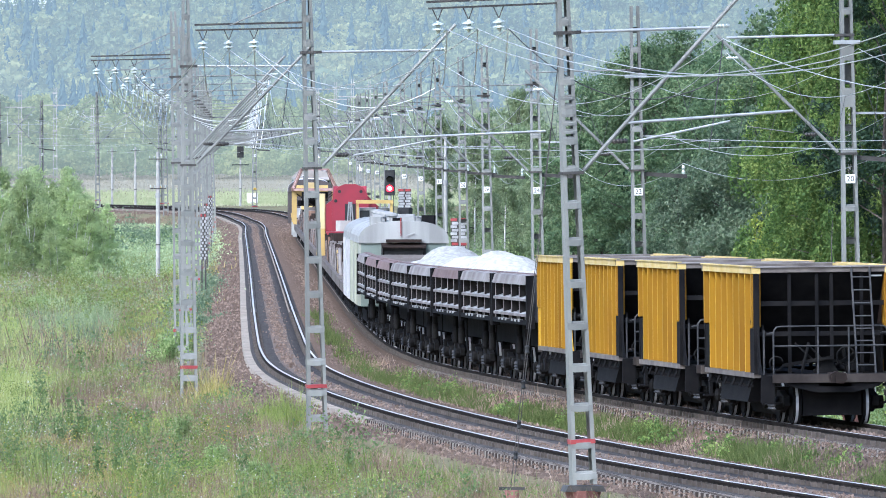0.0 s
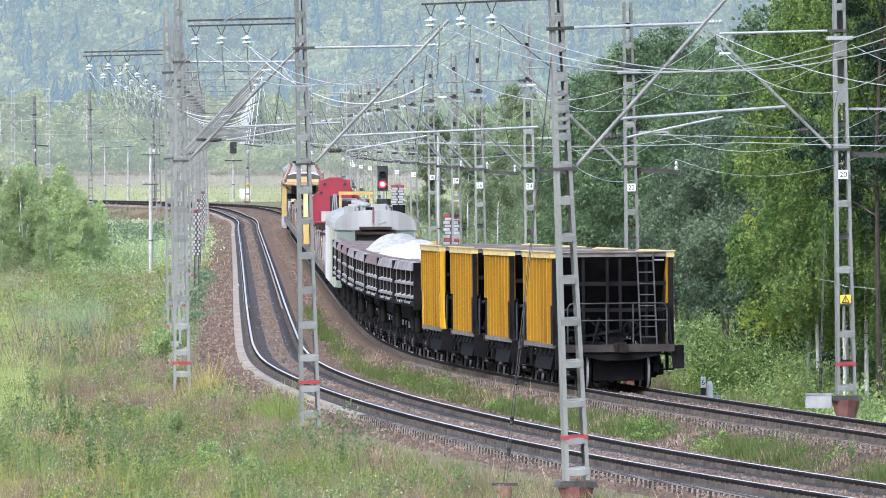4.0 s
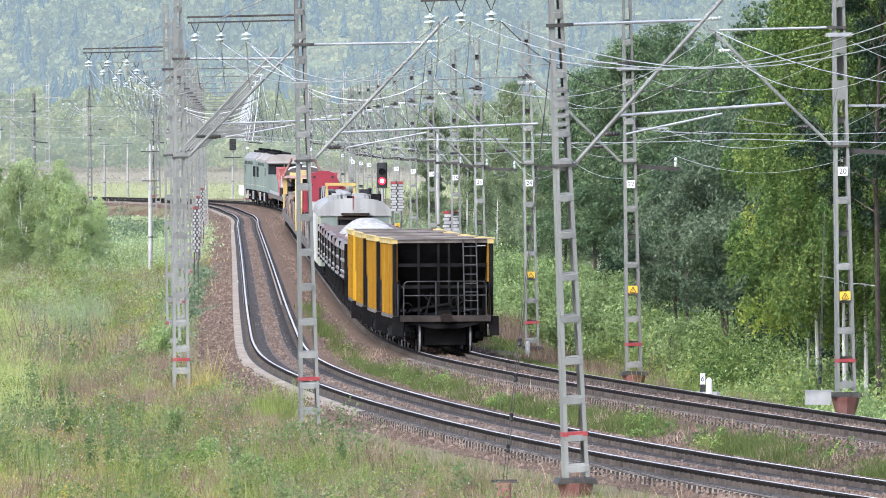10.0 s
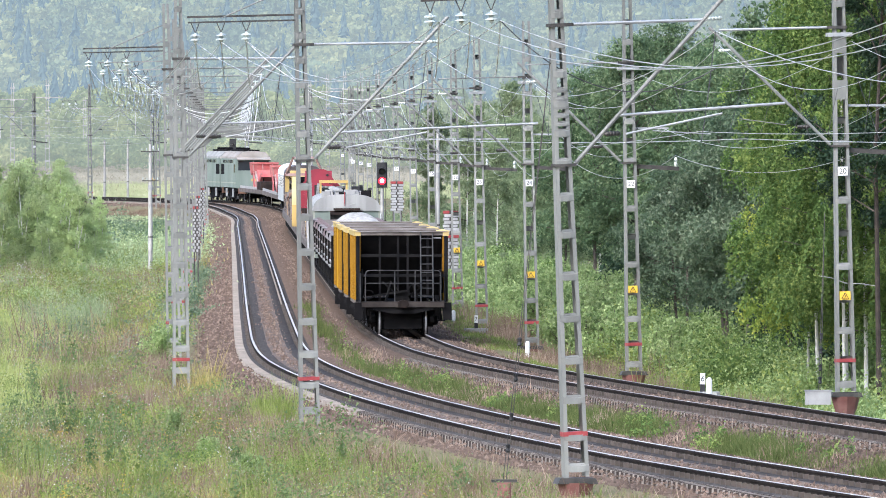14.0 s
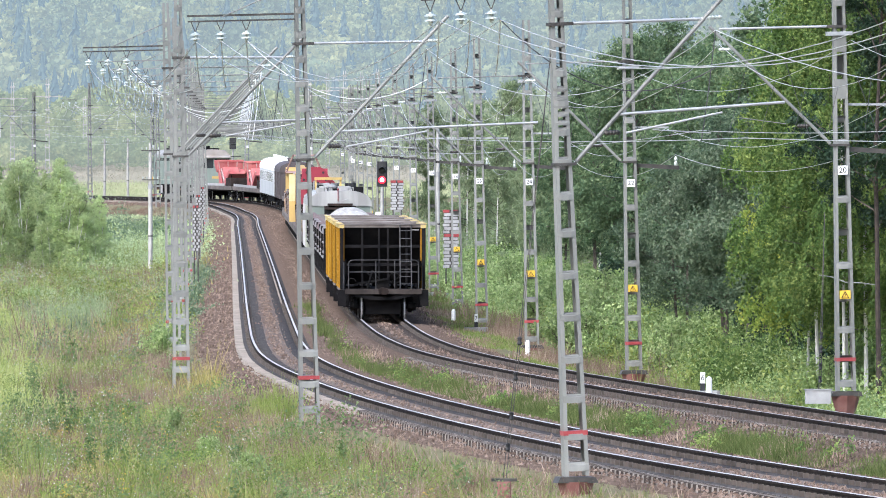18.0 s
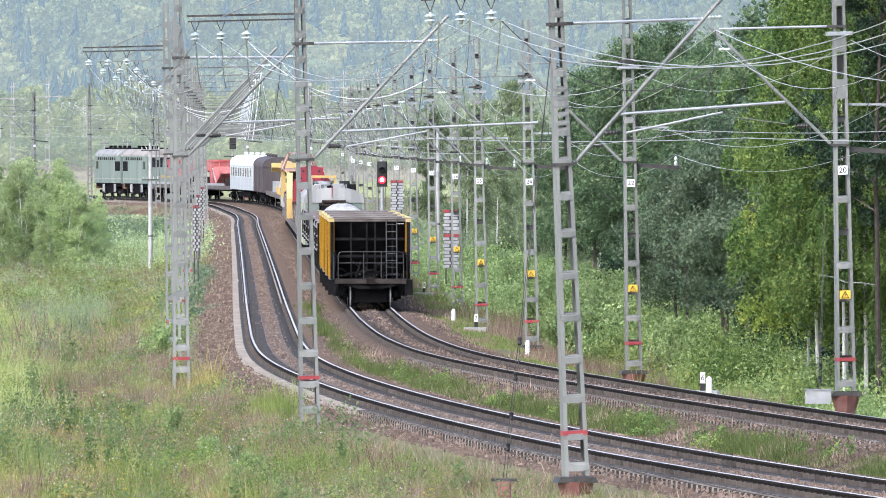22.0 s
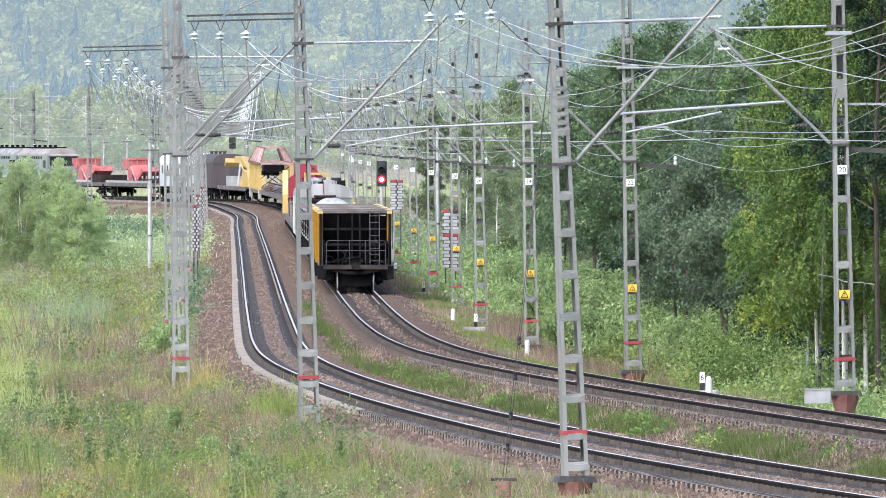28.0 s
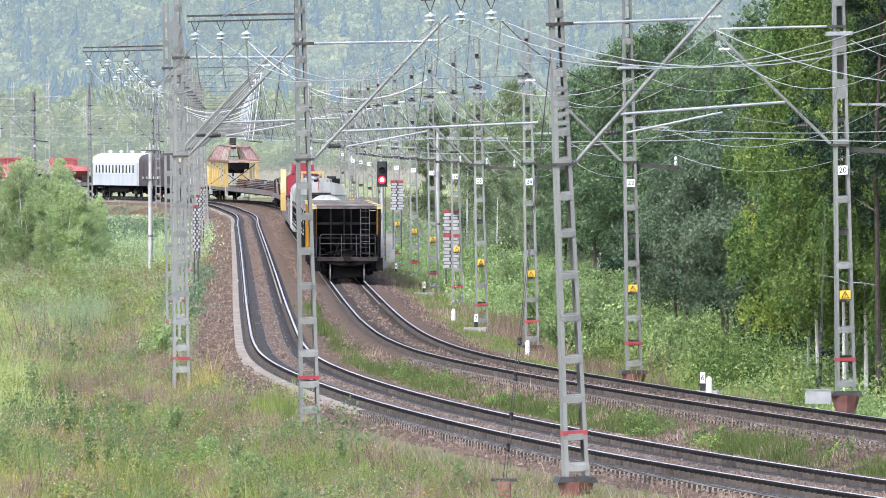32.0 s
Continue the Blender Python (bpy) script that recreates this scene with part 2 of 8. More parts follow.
# the last colour of these three is haze, painted in as a glow
LEAF_FAR = leaf_mat("hazed_far_leaves", (0.09, 0.125, 0.055), (0.165, 0.195, 0.08), (0.28, 0.285, 0.12), 0.45, 0.12, 0.06, (0.205, 0.218, 0.199))
LEAF_HILL = leaf_mat("hazed_hill_leaves", (0.046, 0.076, 0.038), (0.096, 0.122, 0.053), (0.19, 0.195, 0.076), 0.4, 0.08, 0.025, (0.238, 0.264, 0.282))
NEEDLES = leaf_mat("hazed_needles", (0.028, 0.052, 0.042), (0.045, 0.07, 0.056), (0.065, 0.09, 0.07), 0.3, 0.1, 0.05, (0.178, 0.212, 0.234))
GRASS = leaf_mat("meadow_grass", (0.24, 0.212, 0.053), (0.39, 0.333, 0.105), (0.56, 0.47, 0.22), 0.4, 0.6, 0.9)
REEDSTEM = leaf_mat("reed_stems", (0.16, 0.19, 0.08), (0.26, 0.27, 0.14), (0.42, 0.38, 0.24), 0.35, 0.6, 0.7)
GRASS_LUSH = leaf_mat("lush_grass", (0.115, 0.16, 0.034), (0.195, 0.25, 0.062), (0.32, 0.355, 0.12), 0.4, 0.55, 0.7)
DRYWEED = leaf_mat("dry_weeds", (0.16, 0.105, 0.068), (0.275, 0.195, 0.14), (0.46, 0.36, 0.27), 0.3, 0.6, 0.7)
FLOWERS = leaf_mat("pale_flowers", (0.55, 0.53, 0.47), (0.68, 0.66, 0.61), (0.78, 0.76, 0.73), 0.2)
LEAF_NETTLE = leaf_mat("nettle_leaves", (0.125, 0.195, 0.07), (0.205, 0.29, 0.11), (0.32, 0.41, 0.185), 0.42, 0.5, 0.7)
GRASS_TRACK = leaf_mat("trackside_grass", (0.085, 0.122, 0.03), (0.15, 0.2, 0.052), (0.265, 0.285, 0.105), 0.41, 0.65, 0.9)
LEAF_WILLOW = leaf_mat("grey_willow_leaves", (0.08, 0.135, 0.075), (0.165, 0.23, 0.13), (0.32, 0.385, 0.25), 0.34, 0.55, 0.5)
LEAF_HERB = leaf_mat("herb_leaves", (0.17, 0.23, 0.045), (0.28, 0.345, 0.085), (0.42, 0.45, 0.16), 0.45, 0.55, 0.7)
LEAF_LIME = leaf_mat("lime_grass", (0.255, 0.31, 0.09), (0.37, 0.415, 0.14), (0.51, 0.53, 0.24), 0.46, 0.5, 0.6)
LEAF_PALE = leaf_mat("willow_herb_leaves", (0.25, 0.33, 0.15), (0.39, 0.47, 0.24), (0.56, 0.62, 0.38), 0.48, 0.55, 0.5)
OCHRE = leaf_mat("tansy_heads", (0.4, 0.27, 0.04), (0.55, 0.38, 0.05), (0.65, 0.5, 0.1), 0.3, 0.5, 0.8)
STONES = leaf_mat("loose_ballast_stones", (0.08, 0.054, 0.037), (0.152, 0.103, 0.072), (0.3, 0.22, 0.168), 0.0, 0.7, 0.4)
SOIL = mat("meadow_soil", (0.115, 0.105, 0.05), (0.19, 0.165, 0.085), 0.12, 0.95, 0, 0.8, 6.0, 0.4, c3=(0.25, 0.19, 0.13), spec=0.2)
def lamp_mat(name, colour, power):
    m = bpy.data.materials.new(name)
    m.use_nodes = True
    p = m.node_tree.nodes["Principled BSDF"]
    p.inputs["Base Color"].default_value = (0.4, 0.01, 0.01, 1)
    p.inputs["Emission Color"].default_value = (*colour, 1)
    p.inputs["Emission Strength"].default_value = power
    return m


LAMP_RED, LAMP_CORE = lamp_mat("signal_red_light", (1, 0.004, 0.01), 7), lamp_mat("signal_lamp_core", (1, 0.3, 0.27), 5)


# ---- mesh building ----
class Mesh:
    """Collects vertices and faces of one part."""

    def __init__(self):
        self.v, self.f, self.mi = [], [], []

    def quad(self, *pts, mi=0):
        k = len(self.v)
        self.v += [tuple(p) for p in pts]
        self.f.append(tuple(range(k, k + len(pts))))
        self.mi.append(mi)
        return self

    def box(self, x0, x1, y0, y1, z0, z1, c=0.0, mi=0):
        """A box with chamfered upright edges of width c."""
        if c <= 0:
            ring = [(x0, y0), (x1, y0), (x1, y1), (x0, y1)]
        else:
            ring = [(x0 + c, y0), (x1 - c, y0), (x1, y0 + c), (x1, y1 - c), (x1 - c, y1), (x0 + c, y1), (x0, y1 - c), (x0, y0 + c)]
        return self.prism([(x, y, z0) for x, y in ring], (0, 0, z1 - z0), mi)

    def prism(self, ring, way, mi=0):
        k, n = len(self.v), len(ring)
        self.v += [tuple(p) for p in ring] + [(p[0] + way[0], p[1] + way[1], p[2] + way[2]) for p in ring]
        self.f.append(tuple(reversed(range(k, k + n))))
        self.f.append(tuple(range(k + n, k + 2 * n)))
        for i in range(n):
            j = (i + 1) % n
            self.f.append((k + i, k + j, k + n + j, k + n + i))
        self.mi += [mi] * (n + 2)
        return self

    def tube(self, a, b, r, n=8, r2=None, mi=0):
        a, b = Vector(a), Vector(b)
        w = (b - a)
        if w.length < 1e-6:
            return self
        w.normalize()
        u = w.cross(Vector((0, 0, 1)) if abs(w.z) < 0.95 else Vector((1, 0, 0))).normalized()
        t = w.cross(u)
        k = len(self.v)
        for c, rad in ((a, r), (b, r if r2 is None else r2)):
            for i in range(n):
                q = 2 * math.pi * i / n
                self.v.append(tuple(c + (u * math.cos(q) + t * math.sin(q)) * rad))
        for i in range(n):
            j = (i + 1) % n
            self.f.append((k + j, k + i, k + n + i, k + n + j))
        self.f.append(tuple(range(k, k + n)))
        self.f.append(tuple(reversed(range(k + n, k + 2 * n))))
        self.mi += [mi] * (n + 2)
        return self

    def bar(self, a, b, w, h, mi=0):
        """A straight bar of width w (level) and height h from a to b."""
        a, b = Vector(a), Vector(b)
        d = (b - a).normalized()
        u = d.cross(Vector((0, 0, 1)) if abs(d.z) < 0.98 else Vector((0, 1, 0))).normalized() * (w / 2)
        t = u.cross(d).normalized() * (h / 2)
        return self.prism([a + u + t, a - u + t, a - u - t, a + u - t], b - a, mi)

    def lathe(self, prof, at, n=12, axis="z", mi=0):
        k = len(self.v)
        for r, z in prof:
            for i in range(n):
                q = 2 * math.pi * i / n
                p = (r * math.cos(q), r * math.sin(q), z)
                if axis == "y":
                    p = (p[0], p[2], p[1])
                elif axis == "x":
                    p = (p[2], p[0], p[1])
                self.v.append((p[0] + at[0], p[1] + at[1], p[2] + at[2]))
        for s in range(len(prof) - 1):
            for i in range(n):
                j = (i + 1) % n
                self.f.append((k + s * n + i, k + s * n + j, k + (s + 1) * n + j, k + (s + 1) * n + i))
                self.mi.append(mi)
        self.f.append(tuple(reversed(range(k, k + n))))
        e = k + (len(prof) - 1) * n
        self.f.append(tuple(range(e, e + n)))
        self.mi += [mi, mi]
        return self

    def sweep(self, path, ring_at, closed=True, mi=0):
        """Rings along a path: ring_at(i) gives the points of ring i."""
        k = len(self.v)
        n = len(ring_at(0))
        for i in range(path):
            self.v += [tuple(p) for p in ring_at(i)]
        for i in range(path - 1):
            for j in range(n if closed else n - 1):
                q = (j + 1) % n
                self.f.append((k + i * n + j, k + i * n + q, k + (i + 1) * n + q, k + (i + 1) * n + j))
                self.mi.append(mi)
        return self

    def data(self, name, *mats):
        me = bpy.data.meshes.new(name)
        me.from_pydata(self.v, [], self.f)
        for m in mats:
            me.materials.append(m)
        if any(self.mi):
            me.polygons.foreach_set("material_index", self.mi)
        me.update()
        return me


def part(name, mesh, material, parent, label="", at=None):
    """Links a mesh as one object under a thing or a part."""
    mats = material if isinstance(material, (list, tuple)) else [material]
    ob = new(name, mesh.data(name, *mats) if isinstance(mesh, Mesh) else mesh)
    ob.parent = parent
    if at is not None:
        ob.matrix_basis = at
    if label:
        ob["label"] = label
    return ob


def thing(name, label, category, group="", kind="", at=None, data=None):
    ob = tagged(new(name, data), label, category, group, kind)
    if at is not None:
        ob.matrix_basis = at
    return ob


# ---- the two tracks ----
def course(knots, d0, x0):
    """A line over the ground from its turn to the left (radians) at given distances, through (x0, d0)."""
    d = np.arange(60, 1900, 1.0)
    h = np.interp(d, [k[0] for k in knots], [k[1] for k in knots])
    x = -np.concatenate([[0], np.cumsum((h[1:] + h[:-1]) / 2)])
    return d, x - np.interp(d0, d, x) + x0, h


TURN_L = [(60, .21), (190, .195), (235, .128), (270, .0885), (300, .0615), (325, .0315), (350, .022), (450, .0206), (780, .0212),
          (830, .018), (870, .03), (910, .07), (950, .134), (990, .2097), (1030, .2847), (1080, .3584), (1140, .42), (1700, .45)]
TURN_R = [(60, .19), (235, .150), (262, .141), (290, .119), (310, .1), (330, .0575), (355, .033), (385, .0245), (420, .0215), (850, .0222)]
K_NEAR = 0.925     # scales the far track's near end towards the eye, to fit the camera's view
LIFT = [(0, 0), (790, 0), (870, .14), (900, .3), (914, .5), (927, .68), (940, .8), (960, .86), (1010, .88), (2000, 1.0)]
CANT_L = [(0, .12), (235, .11), (290, .03), (320, 0), (2000, 0)]
CANT_R = [(0, .015), (270, .015), (320, .01), (350, 0), (2000, 0)]


class Track:
    def __init__(self, x, y, cant):
        self.x, self.y = x, y
        self.z = np.interp(y, [k[0] for k in LIFT], [k[1] for k in LIFT])
        self.cant = np.interp(y, [k[0] for k in cant], [k[1] for k in cant])
        self.s = np.concatenate([[0], np.cumsum(np.hypot(np.diff(x), np.diff(y)))])

    def at(self, s, side=0.0, up=0.0):
        """The point at s along the track, side metres to its right, up metres over the rail head."""
        x, y, z, c = (np.interp(s, self.s, a) for a in (self.x, self.y, self.z, self.cant))
        x2, y2 = np.interp(s + 0.5, self.s, self.x), np.interp(s + 0.5, self.s, self.y)
        x1, y1 = np.interp(s - 0.5, self.s, self.x), np.interp(s - 0.5, self.s, self.y)
        n = math.hypot(x2 - x1, y2 - y1)
        tx, ty = (x2 - x1) / n, (y2 - y1) / n
        roll = c / 1.59
        return Vector((x + ty * side, y - tx * side, z + up + side * roll))

    def near(self, y):
        return float(np.interp(y, self.y, self.s))


def drawn_in(x, y, k0, y0, y1):
    """The near end of a line, scaled towards the eye by k0 to fit the camera's view, and so raised."""
    k = k0 + (1 - k0) * np.clip((y - y0) / (y1 - y0), 0, 1) ** 2 * (3 - 2 * np.clip((y - y0) / (y1 - y0), 0, 1))
    return x * k, y * k, ZC * (1 - k)


dL, xL, hL = course(TURN_L, 591, -10.79)
dR, xR, hR = course(TURN_R, 591, -6.89)
LEFT = Track(xL, dL, CANT_L)
gap = np.interp(dL, [760, 900], [3.9, 5.2])     # the tracks spread in the far bend
px, py = xL + gap * np.cos(hL), dL + gap * np.sin(hL)
FLAT_RIGHT = Track(np.concatenate([xR[dR <= 590], px[py > 600]]), np.concatenate([dR[dR <= 590], py[py > 600]]), CANT_R)
rx, ry, RISE = drawn_in(FLAT_RIGHT.x, FLAT_RIGHT.y, K_NEAR, 240, 345)
RIGHT = Track(rx, ry, CANT_R)
RIGHT.z = RIGHT.z + RISE


def smooth(a, b, v):
    t = np.clip((v - a) / (b - a), 0, 1)
    return t * t * (3 - 2 * t)


def ground_z(x, y):
    """The height of the ground: meadow, the railway's bank, the far field and the wooded hill."""
    xl = np.interp(y, LEFT.y, LEFT.x)
    xr = np.interp(y, RIGHT.y, RIGHT.x)
    lift = np.interp(y, [k[0] for k in LIFT], [k[1] for k in LIFT])
    up = np.interp(y, RIGHT.y, RISE) * smooth(xl + 1.6, xr - 1.6, x) * (1 - 0.85 * smooth(xr + 2.2, xr + 5.0, x))
    out = np.maximum(np.maximum(xl - 2.6 - x, x - xr - 2.6), 0)
    bank = lift - 0.5 - 0.75 * smooth(0.2, 4.5, out)
    mid = np.where((x > xl + 2.4) & (x < xr - 2.4), -0.1, 0.0)
    bumps = 0.1 * np.sin(x * 0.31 + y * 0.05) * np.sin(y * 0.023 + 1.3) * smooth(2, 6, out)
    field = lift - 0.6 + 3.4 * smooth(1150, 1650, y)
    hill = (32 + 13 * smooth(-148, -70, x)) * smooth(1750, 3300, y) * (1 - smooth(3420, 4300, y))
    w = smooth(1060, 1160, y)
    return (bank + mid + bumps + up) * (1 - w) + field * w + hill


def build_ground():
    xs = np.concatenate([-np.geomspace(3000, 45, 22), np.arange(-44, 44.1, 1.0), np.geomspace(45, 3000, 22)])
    ys = np.concatenate([np.linspace(-400, 40, 6), np.arange(60, 400, 3), np.arange(400, 1200, 10), np.linspace(1200, 4900, 60)])
    gx, gy = np.meshgrid(xs, ys)
    gz = ground_z(gx, gy)
    v = np.stack([gx, gy, gz], -1).reshape(-1, 3)
    nx, ny = len(xs), len(ys)
    f = [(j * nx + i, j * nx + i + 1, (j + 1) * nx + i + 1, (j + 1) * nx + i) for j in range(ny - 1) for i in range(nx - 1)]
    me = bpy.data.meshes.new("ground")
    me.from_pydata(v.tolist(), [], f)
    me.materials.append(SOIL)
    me.polygons.foreach_set("use_smooth", [True] * len(f))
    thing("ground", "uneven meadow ground of soil and grass, rising into a wooded hill", "ground", kind="structure", data=me)


build_ground()


def build_track(track, name, s0, s1, side_name):
    root = thing(name, "double-line railway track with rusty rails on concrete sleepers", "railway track", "railway tracks", "structure")
    step = np.concatenate([np.arange(s0, track.near(420), 2.0), np.arange(track.near(420), s1, 5.0)])
    # ballast bed: shoulder, top between the sleepers, shoulder
    prof = [(-4.8, -1.02), (-3.3, -0.68), (-1.9, -0.36), (-1.42, -0.36), (-1.0, -0.36), (1.0, -0.23), (1.08, -0.185), (1.5, -0.18), (1.9, -0.25), (3.3, -0.68), (4.8, -1.02)]
    bury = prof[:3] + [(-1.5, -0.18), (-1.08, -0.185)] + prof[5:]     # ballast that covers the sleeper ends on both sides
    bury.insert(5, (-1.0, -0.23))
    covered = track is RIGHT

    def ring(i):
        return [track.at(step[i], a, b) for a, b in (bury if covered and track.at(step[i]).y > 320 else [*prof[:5], (-0.9, -0.23), *prof[5:]])]

    def rounded(ob):
        ob.data.polygons.foreach_set("use_smooth", [True] * len(ob.data.polygons))

    bed = Mesh().sweep(len(step), ring, closed=False)
    rounded(part("ballast_bed", bed, BALLAST, root, "grey-brown crushed stone ballast"))
    core = Mesh().sweep(len(step), lambda i: [track.at(step[i], a, b) for a, b in ((-0.7, -0.25), (-0.62, -0.165), (-0.3, -0.15), (0.3, -0.15), (0.62, -0.165), (0.7, -0.25))], closed=False)
    core.mi = [1 if k % 5 == 2 else 0 for k in range(len(core.f))]
    stain = BALLAST_STAINED if covered else BALLAST_OILY
    rounded(part("ballast_core", core, [stain, BALLAST_DARK], root, "ballast between the rails, oil-darkened beside them"))
    for e in (-1, 1):      # brake dust and oil along the outer side of each rail
        rim = Mesh().sweep(len(step), lambda i: [track.at(step[i], e * a, b) for a, b in ((0.89, -0.2), (0.91, -0.185), (1.06, -0.188), (1.09, -0.21))], closed=False)
        part("oil_band", rim, stain, root, "oil-darkened ballast beside the rail")
    head = [(-0.036, 0.0), (0.036, 0.0), (0.036, -0.045), (0.01, -0.06), (0.01, -0.155), (0.075, -0.18), (-0.075, -0.18), (-0.01, -0.155), (-0.01, -0.06), (-0.036, -0.045)]
    for side in (-0.796, 0.796):
        rail = Mesh().sweep(len(step), lambda i: [track.at(step[i], side + a, b) for a, b in head], mi=0)
        for k in range(len(rail.f)):
            if k % 10 == 0:
                rail.mi[k] = 1
        part("rail", rail, [RAILSIDE, RAIL_DULL if covered else RAILTOP], root, "rusty rail with a polished running surface")
    return root


left_track = build_track(LEFT, "track_1", LEFT.near(120), LEFT.near(1500), "left")
right_track = build_track(RIGHT, "track_2", RIGHT.near(120), RIGHT.near(1500), "right")


# ---- masts of the overhead line ----
def mast_leg(side, w0, w1, h, z0=0.0):
    """One channel-shaped leg, open towards the mast's middle."""
    o, i, t = side * w0 / 2, side * (w0 / 2 - 0.08), side * 0.012
    ring = [(o, -0.2), (i, -0.2), (i, -0.186), (o - t, -0.186), (o - t, 0.186), (i, 0.186), (i, 0.2), (o, 0.2)]
    k = 0.72
    bm = Mesh()
    n = len(ring)
    top = side * (w1 - w0) / 2
    bm.v = [(x, y, z0) for x, y in ring] + [(x + top, y * k, h) for x, y in ring]
    bm.f = [(j, (j + 1) % n, n + (j + 1) % n, n + j) for j in range(n)] + [tuple(range(n)), tuple(range(2 * n - 1, n - 1, -1))]
    bm.mi = [0] * len(bm.f)
    return bm


def build_mast(base, h, lean, toward, side, number="", arm_left=False, slim=False):
    """A lattice mast at base. toward: turn about the upright so that its local +x points to the track; side: +1 mast left of the track, -1 right of it."""
    root = thing("catenary_mast", "grey lattice steel mast carrying overhead railway wires", "mast", "overhead line masts",
                 at=Matrix.Translation(base) @ Matrix.Rotation(toward, 4, "Z"))
    body = Matrix.Rotation(radians(-lean), 4, "Y")
    sunk = -0.5 if side > 0 and base.y > 230 else 0.0      # masts that stand deep in the bank
    part("foundation", Mesh().lathe([(0.2, -1.1), (0.24, -0.6), (0.38, -0.12)], (0, 0, sunk), 8), REDBASE, root, "faded red concrete foundation")
    part("base_plate", Mesh().prism([(-0.42, -0.3, sunk - 0.14), (0.42, -0.3, sunk - 0.14), (0.36, -0.3, sunk - 0.02), (-0.36, -0.3, sunk - 0.02)], (0, 0.6, 0)), DARKSTEEL, root, "dark bolted base plate")
    w0, w1 = 0.5, 0.21 if side > 0 else 0.28
    # far masts get thinner, greyer tubes: haze put into size and colour
    far = base.y > 300
    for e in (-1, 1):
        part("mast_leg", mast_leg(e, w0, w1, h, sunk), STEEL, root, at=body)
    extra = [6.95 + 0.17 * k for k in range(6)] if side > 0 and round(base.y) == 208 else []
    zs = extra + [0.12, 0.75, 1.5, 2.3, 3.15, 4.0, 4.85, 5.6, 6.3, 6.9, 7.5, 8.1, 8.7, 9.3, 9.9, 10.5]
    for k, z in enumerate(z for z in zs if z < h):
        w = w0 + (w1 - w0) * z / h
        for sy in (-1, 1):
            if sy > 0 and k % 2:
                continue
            y = sy * (0.205 - 0.06 * z / h)
            if 7.4 < z < 9.8 and side < 0 and base.y < 290:
                strap = Mesh().prism([(-w / 2, y - 0.006, z), (w / 2, y - 0.006, z), (w / 2, y + 0.006, z), (-w / 2, y + 0.006, z)], (0, 0, 0.5))
            else:      # a strap dished between the legs, its upper edge turned in
                e, q, ht = sy * 0.02, w / 2, 0.05 if z in extra else 0.12
                strap = Mesh().prism([(-q, y, z), (-q * 0.45, y + e, z - 0.02), (q * 0.45, y + e, z - 0.02), (q, y, z), (q, y - sy * 0.012, z), (-q, y - sy * 0.012, z)], (0, 0, ht))
                strap.prism([(-q, y, z + ht), (q, y, z + ht), (q, y - sy * 0.07, z + ht + 0.03), (-q, y - sy * 0.07, z + ht + 0.03)], (0, 0, 0.012))
            part("batten", strap, STEEL, root, at=body)
    zb = {208: 0.83, 252: 0.93, 295: 0.46}.get(round(base.y), 0.74) if side > 0 else 0.76
    part("red_band", Mesh().box(-0.25, 0.25, -0.215, 0.215, zb, zb + 0.09), RED, root, "red warning band", at=body)
    if number is not None and side < 0:
        pl = part("number_plate", Mesh().box(-0.125, 0.125, 0.235, 0.25, 5.55, 5.78), WHITE, root, "white number plate", at=body)
        part("plate_number", sign_mesh(number), BLACK, pl, "black figures", at=Matrix.Translation((0, 0.2535, 5.66)) @ pose(0, 0, 0, 90, 0, 180))
        pl = part("warning_sign", Mesh().box(-0.14, 0.14, 0.235, 0.245, 2.36, 2.58), SIGN_YELLOW, root, "yellow high-voltage warning plate", at=body)
        tri = Mesh()
        for a, b in (((-0.09, 2.385), (0.09, 2.385)), ((0.09, 2.385), (0, 2.55)), ((0, 2.55), (-0.09, 2.385))):
            tri.bar((a[0], 0.249, a[1]), (b[0], 0.249, b[1]), 0.006, 0.018)
        tri.bar((0.012, 0.249, 2.5), (-0.012, 0.249, 2.45), 0.006, 0.014).bar((-0.012, 0.249, 2.45), (0.012, 0.249, 2.41), 0.006, 0.014)
        part("warning_triangle", tri, BLACK, pl, "black triangle outline")
    # cantilever over the track
    c = Mesh()
    foot, tip = Vector((0.28, 0, 6.35)), Vector((3.65, 0, 9.75)) if side > 0 else Vector((3.35, 0, 9.42))
    zt = 9.15 if side > 0 else 9.36
    part("cantilever_strut", Mesh().tube(foot, tip, 0.042, 8), STEEL, root, "slanting grey cantilever tube", at=body)
    part("tie_rod", Mesh().tube((0.3, 0, zt), (3.1, 0, zt - 0.02), 0.022 if far else 0.033, 8), STEEL if far else PIPE, root, "pale tie rod", at=body)
    part("clamp", Mesh().box(-0.2, 0.26, -0.21, 0.21, 6.28, 6.34), DARKSTEEL, root, "dark clamp", at=body)
    part("clamp", Mesh().box(-0.18, 0.32, -0.2, 0.2, zt - 0.04, zt + 0.03), DARKSTEEL, root, "dark clamp", at=body)
    p0 = foot.lerp(tip, 0.185 if side > 0 and round(base.y) == 252 else 0.27)
    if side > 0:
        reach = 4.9 if round(base.y) == 252 else 3.45
        part("registration_tube", Mesh().tube(p0, p0 + Vector((reach, 0, 0.1)), 0.02 if far else 0.03, 8), STEEL if far else PIPE, root, "pale registration tube", at=body)
